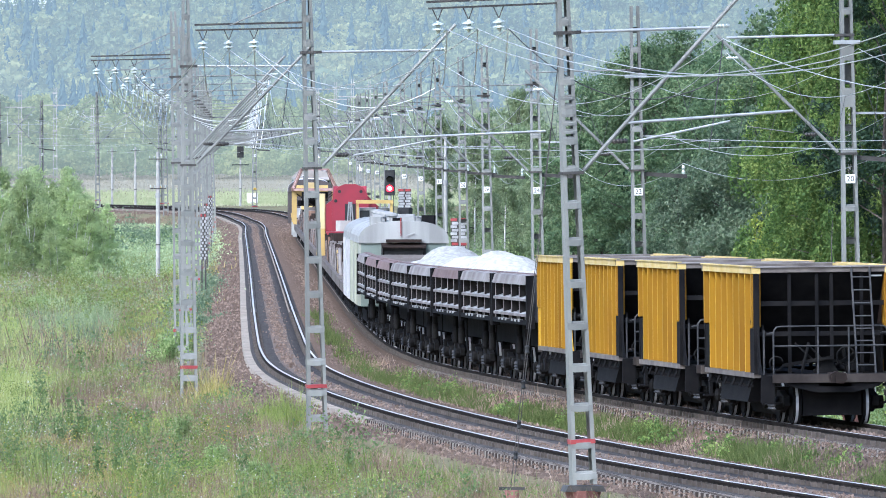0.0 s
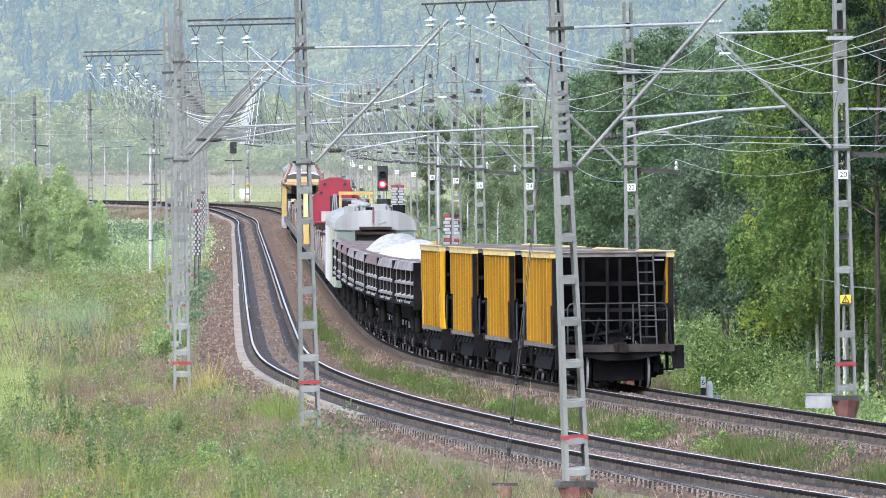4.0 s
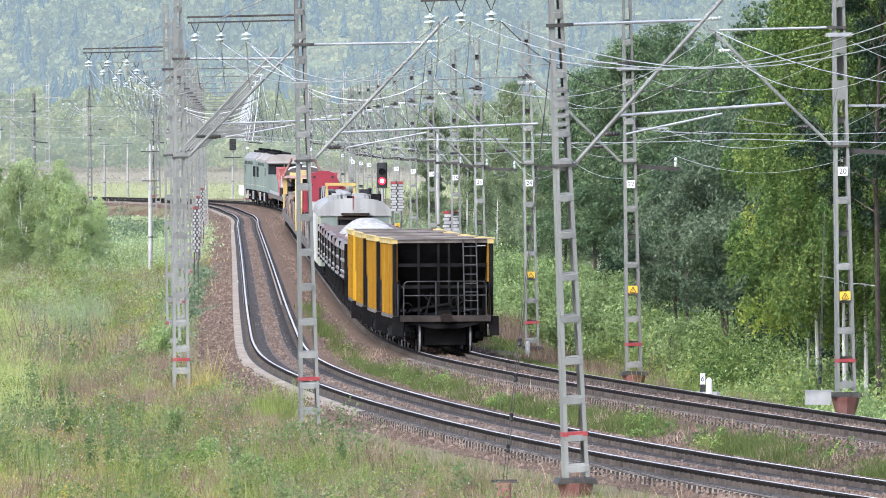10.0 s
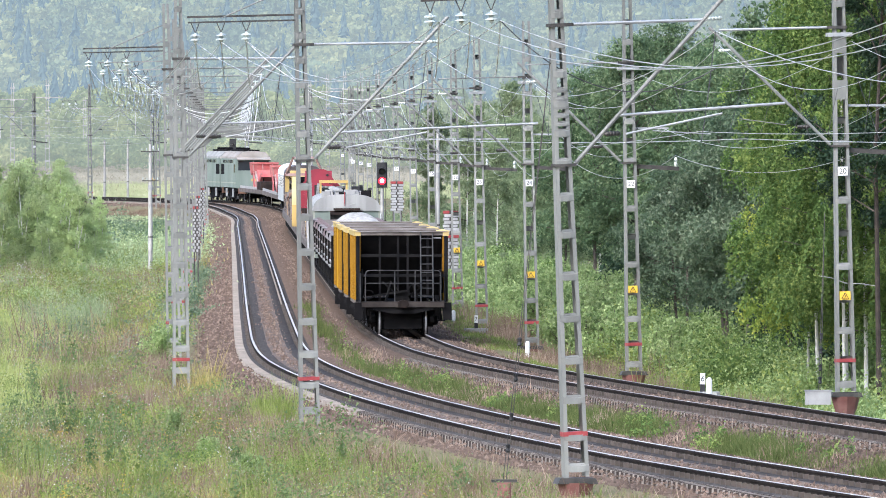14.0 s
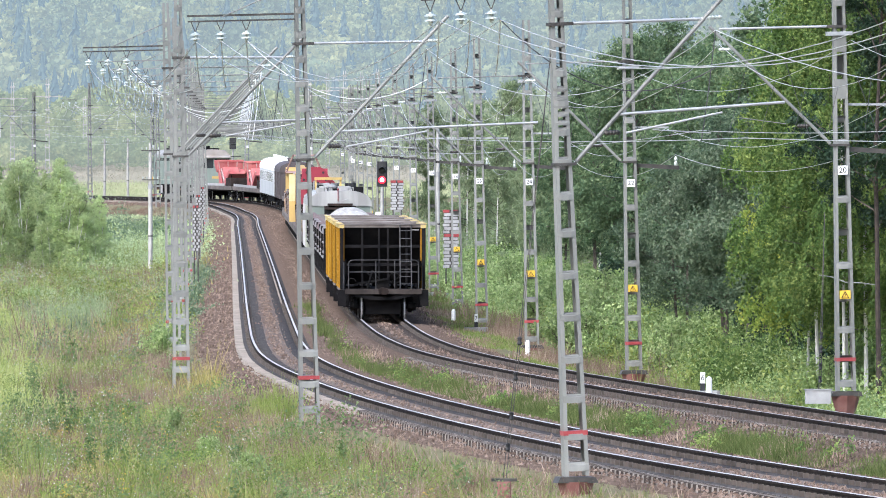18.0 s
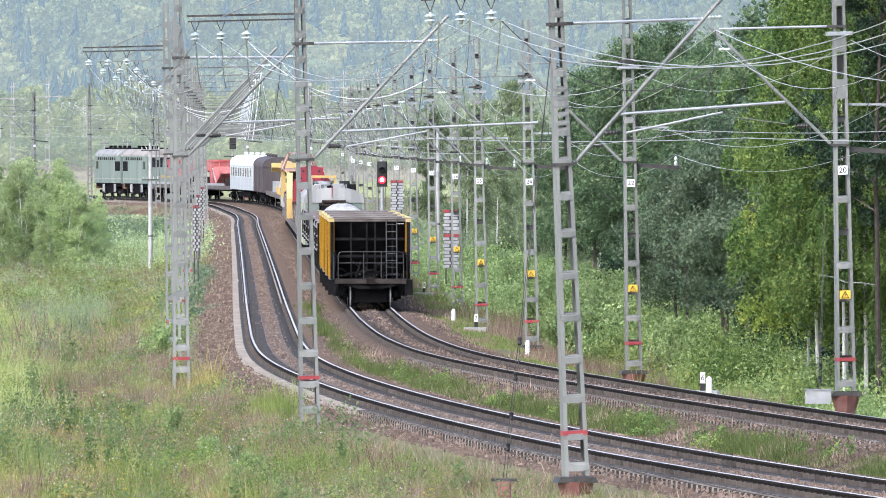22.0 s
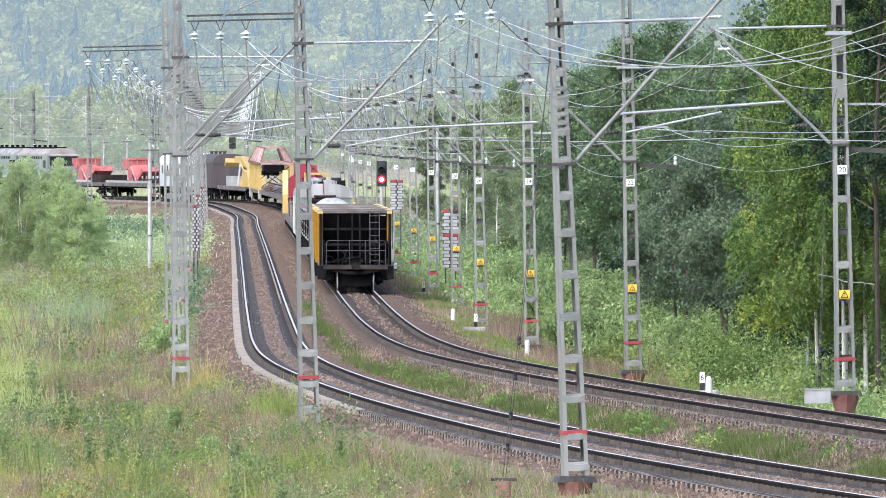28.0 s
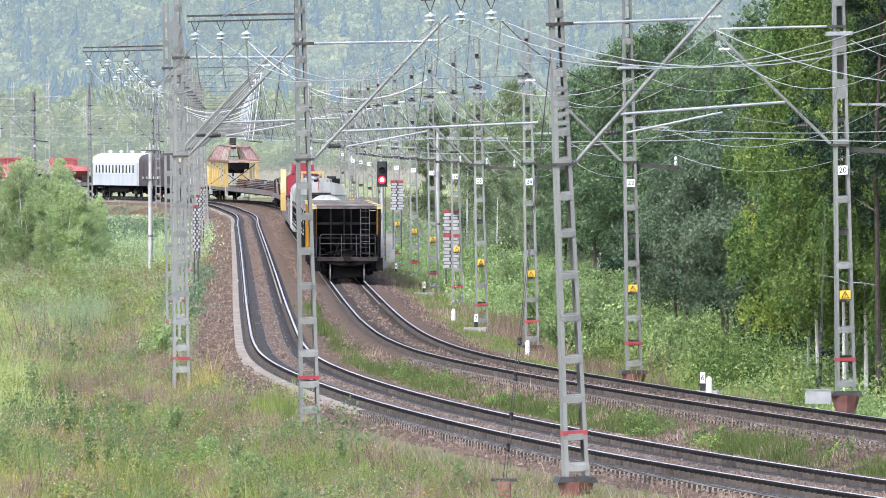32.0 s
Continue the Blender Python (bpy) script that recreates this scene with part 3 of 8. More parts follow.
    part("steady_arm", Mesh().tube(p0 + Vector((0.3, 0, -0.3)), p0 + Vector((1.5, 0, -0.12)), 0.012, 6) if side < 0 else Mesh().tube(p0 + Vector((0.15, 0, -0.38)), p0 + Vector((2.15, 0, -0.05)), 0.014 if far else 0.024, 6).tube(p0 + Vector((0.7, 0, -0.34)), p0 + Vector((1.9, 0, -0.46)), 0.012, 6), STEEL if far or side < 0 else PIPE, root, at=body)
    ribs = [(0.03, 0.0)] + [(r_, 0.02 + 0.035 * i + (0.012 if r_ < 0.05 else 0)) for i in range(8) for r_ in ((0.06,) if i % 2 else (0.04,))] + [(0.03, 0.32)]
    part("insulator", Mesh().lathe(ribs, (p0.x - 0.3, 0, p0.z - 0.36), 8, "x"), DARKSTEEL, root, "dark ribbed insulator", at=body)
    part("insulator", Mesh().lathe([(a * 0.75, b) for a, b in ribs], (tip.x - 0.55, 0, tip.z - 0.6), 8, "x"), PORCELAIN, root, "pale ribbed insulator", at=body)
    if arm_left:
        part("crossarm", Mesh().box(-2.75, -0.1, -0.04, 0.04, 9.73, 9.77), STEEL if slim else DARKSTEEL, root, "steel crossarm", at=body)
        if not slim:
            part("crossarm", Mesh().box(-2.75, -0.1, 0.2, 0.26, 9.86, 9.91), DARKSTEEL, root, "dark steel crossarm", at=body)
        part("arm_stay", Mesh().tube((-1.9, 0, 9.85), (-0.1, 0, 10.6), 0.02, 6), STEEL, root, at=body)
        for x in (-2.57, -1.94, -1.32):
            hang = part("hanger", Mesh().tube((x - 0.1, 0, 9.73), (x, 0, 9.49), 0.012, 5).tube((x + 0.1, 0, 9.73), (x, 0, 9.49), 0.012, 5), DARKSTEEL, root, at=body)
            st = Mesh().lathe([(0.02, 9.5), (0.035, 9.47), (0.08, 9.455), (0.13, 9.43), (0.135, 9.41), (0.05, 9.405), (0.035, 9.37), (0.08, 9.355), (0.13, 9.33), (0.135, 9.31), (0.05, 9.305), (0.03, 9.25), (0.02, 9.22)], (x, 0, 0), 12)
            part("insulator_string", st, PORCELAIN, hang, "white glass insulator discs")
    elif side < 0:
        part("side_arm", Mesh().bar((-0.2, 0, 6.2), (-1.5, 0, 6.1), 0.1, 0.12), DARKSTEEL, root, "dark steel side arm", at=body)
        part("arm_insulator", Mesh().lathe([(0.05, 6.16), (0.06, 6.24), (0.03, 6.3), (0.06, 6.36), (0.02, 6.45)], (-1.4, 0, 0), 8), PORCELAIN, root, at=body)
        part("top_bracket", Mesh().bar((-0.1, 0, 7.35), (-1.2, 0, 7.33), 0.05, 0.06), PIPE, root, at=body)
        part("collar", Mesh().box(-0.32, 0.32, -0.22, 0.22, 9.12, 9.22), PIPE, root, at=body)
    return root


def sign_mesh(text):
    cu = bpy.data.curves.new("figures", "FONT")
    cu.body, cu.size, cu.align_x, cu.align_y, cu.extrude = text, 0.2, "CENTER", "CENTER", 0.002
    ob = bpy.data.objects.new("figures", cu)
    me = bpy.data.meshes.new_from_object(ob)
    bpy.data.objects.remove(ob)
    bpy.data.curves.remove(cu)
    me.materials.clear()
    me.materials.append(BLACK)
    return me


LEFT_D = [208 + 43.7 * k for k in range(-1, 20)]
RIGHT_D = [218, 264, 312, 358, 404, 452, 497, 541, 585] + [585 + 44 * k for k in range(1, 12)]
RIGHT_X = {264: 10.34, 312: 5.79, 358: 3.1, 404: 1.53, 452: 0.65, 497: -0.44, 541: -1.46, 585: -2.54}
LEANS = {208: 2.5, 208 + 43.7 * 2: 0.5}


def heading(track, s):
    a, b = track.at(s - 1), track.at(s + 1)
    return math.atan2(b.y - a.y, b.x - a.x) - math.pi / 2


LEFT_FEET, RIGHT_FEET, FEEDER_FEET = [], [], []
for d in LEFT_D:
    s = LEFT.near(d)
    plain = 290 < d < 300      # this mast carries no feeder arm and stands further out
    off = -3.9 if plain else -3.4
    p = LEFT.at(s, off)
    s = LEFT.near(2 * d - p.y)
    p = LEFT.at(s, off)
    p.z = LEFT.at(s).z - 0.17
    LEFT_FEET.append((p, heading(LEFT, s), s))
    if not plain:
        FEEDER_FEET.append(LEFT_FEET[-1])
    build_mast(p, 11.3, LEANS.get(d, 1.4) if d < 900 else 0.5, heading(LEFT, s), 1, arm_left=not plain, slim=d > 345)
for k, d in enumerate(RIGHT_D):
    s = RIGHT.near(d)
    p = RIGHT.at(s, 3.9)
    if d in RIGHT_X:
        p = Vector((RIGHT_X[d], d, p.z))
    p.z = float(np.interp(d, [k[0] for k in LIFT], [k[1] for k in LIFT])) - float(np.interp(d, [264, 312, 358, 404], [-0.18, 0.36, 0.52, 0.68]))
    RIGHT_FEET.append((p, heading(RIGHT, s), s))
    build_mast(p, 11.3, -1.1 if d < 900 else 0, heading(RIGHT, s) + math.pi, -1, number=str(18 + 2 * k))


# ---- wires ----
def sag_points(a, b, sag, n=14):
    a, b = Vector(a), Vector(b)
    return [a.lerp(b, i / n) - Vector((0, 0, sag * 4 * (i / n) * (1 - i / n))) for i in range(n + 1)]


def wire(pts, r, sides=5):
    """One continuous wire through the points."""
    bm = Mesh()

    def ring(i):
        d = (pts[min(i + 1, len(pts) - 1)] - pts[max(i - 1, 0)]).normalized()
        u = d.cross(Vector((0, 0, 1))).normalized()
        v = u.cross(d)
        return [pts[i] + (u * math.cos(2 * math.pi * j / sides) + v * math.sin(2 * math.pi * j / sides)) * r for j in range(sides)]

    return bm.sweep(len(pts), ring)


def local(foot, turn, lean, x, z):
    """A point x towards the track and z up on a leaning mast."""
    t = Matrix.Translation(foot) @ Matrix.Rotation(turn, 4, "Z") @ Matrix.Rotation(radians(-lean), 4, "Y")
    return t @ Vector((x, 0, z))


def run_wires():
    for feet, sgn, lean in ((LEFT_FEET, 1, 1.4), (RIGHT_FEET, -1, -1.1)):
        contact, messenger, drops = [], [], Mesh()
        for k in range(len(feet) - 1):
            a, b = feet[k], feet[k + 1]
            ta, tb = a[1] + (0 if sgn > 0 else math.pi), b[1] + (0 if sgn > 0 else math.pi)
            zig = 0.25 if k % 2 else -0.25
            pc = sag_points(local(a[0], ta, lean, 3.4 + zig, 6.75), local(b[0], tb, lean, 3.4 - zig, 6.75), 0.08)
            pm = sag_points(local(a[0], ta, lean, 3.1, 8.95), local(b[0], tb, lean, 3.1, 8.95), 1.25)
            contact += pc[:-1]
            messenger += pm[:-1]
            for i in (2, 4, 6, 8, 10, 12):
                drops.tube(pm[i], pc[i], 0.006, 4)
        thing("contact_wire", "bright copper contact wire strung over the track", "wire", "overhead wires", data=wire(contact, 0.008).data("contact_wire", WIRE))
        thing("messenger_wire", "sagging bright messenger wire above the contact wire", "wire", "overhead wires", data=wire(messenger, 0.009).data("messenger_wire", WIRE))
        thing("droppers", "thin droppers between messenger and contact wire", "wire", "overhead wires", kind="stuff", data=drops.data("droppers", DARKWIRE))

    def along(feet, turn, lean, x, z, sag):
        pts = []
        for k in range(len(feet) - 1):
            a, b = feet[k], feet[k + 1]
            pts += sag_points(local(a[0], a[1] + turn, lean, x, z), local(b[0], b[1] + turn, lean, x, z), sag)[:-1]
        return pts

    for x in (-2.57, -1.94, -1.32):
        thing("feeder_wire", "sagging bright feeder wire on glass insulators", "wire", "overhead wires", data=wire(along(FEEDER_FEET, 0, 1.4, x, 9.26, 1.1), 0.01).data("feeder_wire", WIRE))
    for off, z, sag in ((-1.4, 6.5, 0.7), (-1.1, 7.3, 0.8), (-0.3, 9.0, 0.9)):
        thing("earth_wire", "sagging grey wire along the masts", "wire", "overhead wires", data=wire(along(RIGHT_FEET, math.pi, -1.1, off, z, sag), 0.008).data("earth_wire", WIRE))
    # insulated jumper leads that hang in loops from the feeders to the contact line
    for k in range(1, len(FEEDER_FEET) - 1):
        f = FEEDER_FEET[k]
        a, b = local(f[0], f[1], 1.4, -1.32, 9.26), local(f[0], f[1], 1.4, 3.1, 8.2)
        thing("jumper_lead", "dark hanging jumper lead" if k % 2 else "pale hanging jumper lead", "wire", "jumper leads", data=wire(sag_points(a, b, 0.9), 0.012).data("jumper_lead", DARKWIRE if k % 2 else LEAD))

    # dark leads from the messenger wire down to the contact wire, and pale loops beside the insulators
    for k in range(1, len(LEFT_FEET) - 1):
        f = LEFT_FEET[k]
        a, b = local(f[0], f[1], 1.4, 3.1, 8.95), local(f[0], f[1], 1.4, 2.75, 6.7)
        thing("drop_lead", "dark lead between messenger and contact wire" if k < 4 else "pale lead between messenger and contact wire", "wire", "drop leads", data=wire(sag_points(a, b, 0.12), 0.012).data("drop_lead", DARKWIRE if k < 4 else LEAD))
    for k in range(1, len(FEEDER_FEET) - 1):
        f, g = FEEDER_FEET[k], FEEDER_FEET[k + 1]
        for x in (-2.57, -1.94, -1.32):
            a = local(f[0], f[1], 1.4, x, 9.26)
            b = a.lerp(local(g[0], g[1], 1.4, x, 9.26), 0.1) + Vector((0.5, 0, -1.1))
            thing("jumper_lead", "pale curved lead below a glass insulator", "wire", "jumper leads", data=wire(sag_points(a, b, 0.28), 0.014).data("jumper_lead", LEAD))


run_wires()


# ---- the train ----
# Each car's space: x forward, y to its left, z up from the rail head, the origin at the car's middle.
S_REAR = FLAT_RIGHT.near(245)


def gone(t):
    """How far the train has run at t seconds: it slows a little."""
    return 1.0 + 8.484 * t - 0.101 * t ** 2 + 0.001986 * t ** 3



def add_bogie(root, x, wheel_r=0.475, base=1.85, springs=True, name="bogie"):
    bog = Mesh()
    for y in (-1.0, 1.0):
        bog.prism([(x - base / 2 - 0.3, y - 0.07, 0.62), (x - 0.5, y - 0.07, 0.75), (x + 0.5, y - 0.07, 0.75), (x + base / 2 + 0.3, y - 0.07, 0.62),
                   (x + base / 2 + 0.3, y - 0.07, 0.42), (x + 0.45, y - 0.07, 0.25), (x - 0.45, y - 0.07, 0.25), (x - base / 2 - 0.3, y - 0.07, 0.42)], (0, 0.14, 0))
    bog.box(x - 0.22, x + 0.22, -1.15, 1.15, 0.5, 0.82)
    b = part(name, bog, BOGIE, root, "grimy cast bogie frame")
    if springs:
        for y in (-1.0, 1.0):
            for dx in (-0.2, 0.2):
                sp = Mesh().lathe([(0.1, 0.3), (0.13, 0.33), (0.1, 0.37), (0.13, 0.41), (0.1, 0.45), (0.13, 0.49), (0.1, 0.53), (0.1, 0.56)], (x + dx, y + (0.09 if y > 0 else -0.09), 0), 8)
                part("spring", sp, HANDRAIL, b, "grimy coil spring")
    for y in (-1.12, 1.12):
        for dx in (-base / 2, base / 2):
            part("axle_box", Mesh().lathe([(0.05, -0.1), (0.15, -0.09), (0.16, 0.06), (0.1, 0.1)], (x + dx, y, wheel_r), 10, "y"), BOGIE, b, "dark axle box")
    for dx in (-base / 2, base / 2):
        ws = Mesh().tube((0, -1.05, 0), (0, 1.05, 0), 0.08, 8)
        for y in (-0.79, 0.79):
            g = -1 if y > 0 else 1
            prof = [(0.05, -0.07 * g), (wheel_r - 0.09, -0.07 * g), (wheel_r - 0.08, -0.05 * g), (wheel_r, -0.065 * g), (wheel_r, -0.03 * g), (wheel_r, 0.03 * g), (wheel_r, 0.05 * g), (wheel_r + 0.028, 0.06 * g), (wheel_r + 0.028, 0.09 * g), (0.05, 0.06 * g)]
            k0 = len(ws.f)
            ws.lathe(prof, (0, y, 0), 20, "y")
            for q in range(4 * 20, 5 * 20):
                ws.mi[k0 + q] = 1
        part("wheelset", ws, [WAGON_BLACK, TREAD], b, "black wheelset with worn treads", at=pose(x + dx, 0, wheel_r))


def add_coupler(root, length, end=1):
    x = length / 2
    for s in (-1, 1):
        part("coupler", Mesh().prism([(s * x - 0.12, -0.12, 0.92), (s * x - 0.12, 0.17, 0.95), (s * x - 0.12, 0.2, 1.12), (s * x - 0.12, 0.05, 1.2), (s * x - 0.12, -0.16, 1.16), (s * x - 0.12, -0.2, 1.02)], (0.2, 0, 0)).box(s * x + s * 0.08 - 0.06, s * x + s * 0.08 + 0.06, 0.06, 0.18, 0.94, 1.12, 0.03).bar((s * (x - 0.8), 0, 1.05), (s * x, 0, 1.05), 0.2, 0.22), RUST_DARK, root, "heavy black automatic coupler")


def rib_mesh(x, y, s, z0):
    """An upright side rib: a bright outer face, its flanks in the painted shade colour."""
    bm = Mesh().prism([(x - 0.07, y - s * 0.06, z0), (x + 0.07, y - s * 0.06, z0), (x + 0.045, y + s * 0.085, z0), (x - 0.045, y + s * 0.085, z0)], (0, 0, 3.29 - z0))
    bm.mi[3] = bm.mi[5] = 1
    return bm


def build_hopper(corner=None):
    L, B, W = 11.3, 3.65, 1.46
    root = thing("hopper_wagon", "yellow-sided ballast hopper wagon with black ends and end platforms", "hopper wagon", "hopper wagons of the train")
    fr = Mesh().box(-L / 2 + 0.35, L / 2 - 0.35, -0.35, 0.35, 0.85, 1.1)
    for s in (-1, 1):
        fr.prism([(s * (L / 2 - 0.35), -1.3, 1.13), (s * (L / 2 - 0.35), 1.3, 1.13), (s * (L / 2 - 0.35), 0.95, 0.85), (s * (L / 2 - 0.35), 0.4, 0.72), (s * (L / 2 - 0.35), -0.4, 0.72), (s * (L / 2 - 0.35), -0.95, 0.85)], (-s * 0.12, 0, 0))
        fr.box(min(s * B, s * (L / 2 - 0.4)), max(s * B, s * (L / 2 - 0.4)), -1.3, 1.3, 1.06, 1.12)
    part("underframe", fr, WAGON_GREY, root, "grey-black underframe")
    for s in (-1, 1):
        x = s * (L / 2 - 0.33)
        part("headstock", Mesh().box(x - 0.05, x + 0.05, -1.36, 1.36, 0.94, 1.13), HEADSTOCK, root, "worn brown headstock")
        for y in (-1.44, 1.44) if s < 0 else ():
            part("end_step", Mesh().prism([(x - s * 0.12, y - 0.16, 1.1), (x - s * 0.12, y + 0.16, 1.1), (x - s * 0.12, y * 1.02 + 0.14, 0.5), (x - s * 0.12, y * 1.02 - 0.14, 0.5)], (s * 0.08, 0, 0)), WAGON_BLACK, root, "black hanging step plate")
    for s in (-1, 1):
        y = s * W
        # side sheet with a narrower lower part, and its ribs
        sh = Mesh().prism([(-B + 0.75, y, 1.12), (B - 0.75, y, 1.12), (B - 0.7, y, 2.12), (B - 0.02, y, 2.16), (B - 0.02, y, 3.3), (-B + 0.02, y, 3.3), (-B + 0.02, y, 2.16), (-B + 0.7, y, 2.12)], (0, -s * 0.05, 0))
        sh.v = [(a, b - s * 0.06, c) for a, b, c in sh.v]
        side = part("side_wall", sh, YELLOW_SHADE, root, "yellow steel side wall, shade between its ribs painted in")
        for k in range(9):
            x = -B + 0.14 + k * (2 * B - 0.28) / 8
            z0 = 2.16 if k in (0, 8) else 1.14
            part("rib", rib_mesh(x, y, s, z0), [YELLOW, YELLOW_SHADE], side)
        for e in (-1, 1):
            part("corner_plate", Mesh().box(min(e * B, e * (B - 0.68)), max(e * B, e * (B - 0.68)), y - 0.03, y + 0.03, 1.12, 2.12), corner or WAGON_GREY, root, "lower corner plate")
            part("corner_post", Mesh().box(e * B - 0.045, e * B + 0.045, y - 0.07, y + 0.05, 1.1, 3.3), corner or WAGON_GREY, root, "corner post")
        part("top_rim", Mesh().box(-B - 0.05, B + 0.05, min(y - s * 0.1, y + s * 0.1), max(y - s * 0.1, y + s * 0.1), 3.28, 3.42), YELLOW_RIM, root, "pale yellow top rim")
        part("rim_lip", Mesh().box(-B - 0.07, B + 0.07, min(y, y + s * 0.13), max(y, y + s * 0.13), 3.42, 3.445), YELLOW_RIM, root, "bleached upper lip")
        part("sill", Mesh().box(-B, B, min(y - s * 0.1, y + s * 0.06), max(y - s * 0.1, y + s * 0.06), 1.02, 1.13), RIMGREY, root, "dusty grey sill")
        for x in (-2.9, -1.8, -0.6, 0.6, 1.7, 2.9):
            part("latch", Mesh().tube((x, y, 1.0), (x, y + s * 0.08, 0.8), 0.03, 6).box(x - 0.05, x + 0.05, y - 0.04, y + 0.04, 0.8, 0.86), WAGON_GREY, root, "grey discharge latch")
        ch = Mesh().prism([(-2.3, y - s * 0.15, 1.0), (2.3, y - s * 0.15, 1.0), (2.0, y - s * 0.05, 0.45), (-2.0, y - s * 0.05, 0.45)], (0, -s * 0.5, 0))
        part("discharge_chute", ch, WAGON_GREY, root, "grey discharge chute")
    for s in (-1, 1):
        x = s * B
        # sloping end sheet, end frame with posts, gusset wings
        part("end_slope", Mesh().prism([(x, -W + 0.02, 3.3), (x, W - 0.02, 3.3), (x - s * 1.7, W - 0.02, 1.3), (x - s * 1.7, -W + 0.02, 1.3)], (-s * 0.05, 0, 0)), WAGON_BLACK, root, "black sloping end sheet")
        part("end_rim", Mesh().box(min(x - s * 0.14, x + s * 0.03), max(x - s * 0.14, x + s * 0.03), -W - 0.1, W + 0.1, 3.3, 3.42), RIMGREY, root, "grey-brown worn end rim")
        part("end_lip", Mesh().box(min(x - s * 0.02, x + s * 0.07), max(x - s * 0.02, x + s * 0.07), -W - 0.08, W + 0.08, 3.405, 3.435), DUST, root, "dusty pale lip")
        for y in (0.72, 0.12, -0.2, -0.86):
            part("end_post", Mesh().bar((x - s * 0.06, y, 1.12), (x - s * 0.06, y, 3.3), 0.07, 0.07), WAGON_GREY, root, "grey end post")
        for z in (2.65, 2.0):
            part("end_beam", Mesh().bar((x - s * 0.1, -W, z), (x - s * 0.1, W, z), 0.07, 0.1), WAGON_GREY, root, "grey cross beam")
        for y in (-W, W):
            g = 1 if y > 0 else -1
            part("gusset", Mesh().prism([(x, y - g * 0.02, 1.1), (x + s * 0.62, y - g * 0.02, 1.1), (x + s * 0.4, y - g * 0.02, 1.22), (x + s * 0.24, y - g * 0.02, 1.42), (x + s * 0.12, y - g * 0.02, 1.75), (x, y - g * 0.02, 2.4)], (0, -g * 0.04, 0)), corner or WAGON_GREY, root, "curved gusset")
        px_ = x + s * 0.9
        for y in (-1.27, -0.42, 0.25, 1.22):
            part("rail_post", Mesh().tube((px_, y, 1.1), (px_, y, 2.16 if abs(y) < 1 else 2.04), 0.019, 6), HANDRAIL, root, "grey railing post")
        bend = [Vector((px_, y, z)) for y, z in ((-1.27, 2.0), (-1.255, 2.1), (-1.2, 2.165), (-1.1, 2.18), (0, 2.18), (1.05, 2.18), (1.15, 2.165), (1.205, 2.1), (1.22, 2.0))]
        part("handrail", wire(bend, 0.02, 6), HANDRAIL, root, "grey tubular railing with bent corners")
        part("handrail", Mesh().tube((px_, -1.27, 1.74), (px_, 1.22, 1.74), 0.022, 6), HANDRAIL, root, "grey tubular railing")
        for y in (-1.27, 1.22):
            part("handrail", Mesh().tube((px_, y, 2.04), (x, y, 2.0), 0.022, 6), HANDRAIL, root, "grey tubular railing")
        part("grab_post", Mesh().tube((px_ - s * 0.3, 1.38, 1.1), (px_ - s * 0.3, 1.38, 2.1), 0.022, 6), HANDRAIL, root, "grey grab post")
        lad = Mesh()
        for y in (-0.62, -1.02):
            lad.tube((px_ - s * 0.1, y, 1.12), (x + s * 0.06, y, 3.4), 0.022, 6)
        for k in range(8):
            z = 1.3 + k * 0.27
            xx = px_ - s * 0.1 + (x + s * 0.06 - px_ + s * 0.1) * (z - 1.12) / 2.28
            lad.tube((xx, -0.62, z), (xx, -1.02, z), 0.018, 6)
        part("ladder", lad, HANDRAIL, root, "grey steel ladder")
        gear = Mesh().prism([(x + s * 0.3, -0.3, 1.12), (x + s * 0.3, 0.25, 1.12), (x + s * 0.3, 0.12, 1.42), (x + s * 0.3, -0.08, 1.5)], (0.12, 0, 0))
        gear.bar((x + s * 0.35, 0.95, 1.3), (x + s * 0.4, -0.15, 1.48), 0.05, 0.07).bar((x + s * 0.3, 0.2, 1.45), (x + s * 0.3, -1.0, 1.3), 0.05, 0.05)
        gear.tube((x + s * 0.25, -0.5, 1.12), (x + s * 0.3, -0.38, 1.72), 0.045, 6).tube((x + s * 0.5, 0.55, 1.12), (x + s * 0.3, 0.36, 1.8), 0.035, 6)
        part("brake_gear", gear, BOGIE, root, "rusty greasy brake rigging")
        for y, z, r in ((1.1, 1.35, 0.15), (-0.42, 1.5, 0.2)):
            part("hand_wheel", wire([Vector((x + s * 0.5, y + r * math.cos(k * math.pi / 7), z + r * math.sin(k * math.pi / 7))) for k in range(15)], 0.022, 5), BOGIE, root, "dark hand wheel")
        part("linkage", Mesh().bar((x + s * 0.2, 0.65, 1.8), (x + s * 0.3, 0.2, 1.35), 0.03, 0.04).bar((x + s * 0.2, 0.35, 1.75), (x + s * 0.35, 0.05, 1.4), 0.03, 0.03).bar((x + s * 0.3, -0.7, 1.62), (x + s * 0.4, -0.2, 1.3), 0.03, 0.04), BOGIE, root, "dark brake linkage")
        part("brake_hose", Mesh().tube((x + s * 0.9, 0.75, 1.0), (x + s * 0.95, 0.35, 0.7), 0.025, 6).tube((x + s * 0.95, 0.35, 0.7), (x + s * 0.95, -0.5, 0.62), 0.02, 6), WAGON_GREY, root)
        for z0, dip, dx in ((0.62, 0.3, 0.05), (0.56, 0.12, 0.2), (0.5, 0.28, 0.32)):
            pts = [Vector((x + s * dx, -1.0 + 0.25 * k, z0 - dip * (1 - (k / 4 - 1) ** 2))) for k in range(9)]
            part("brake_rod", wire(pts, 0.025), WAGON_BLACK, root, "black sagging brake rod")
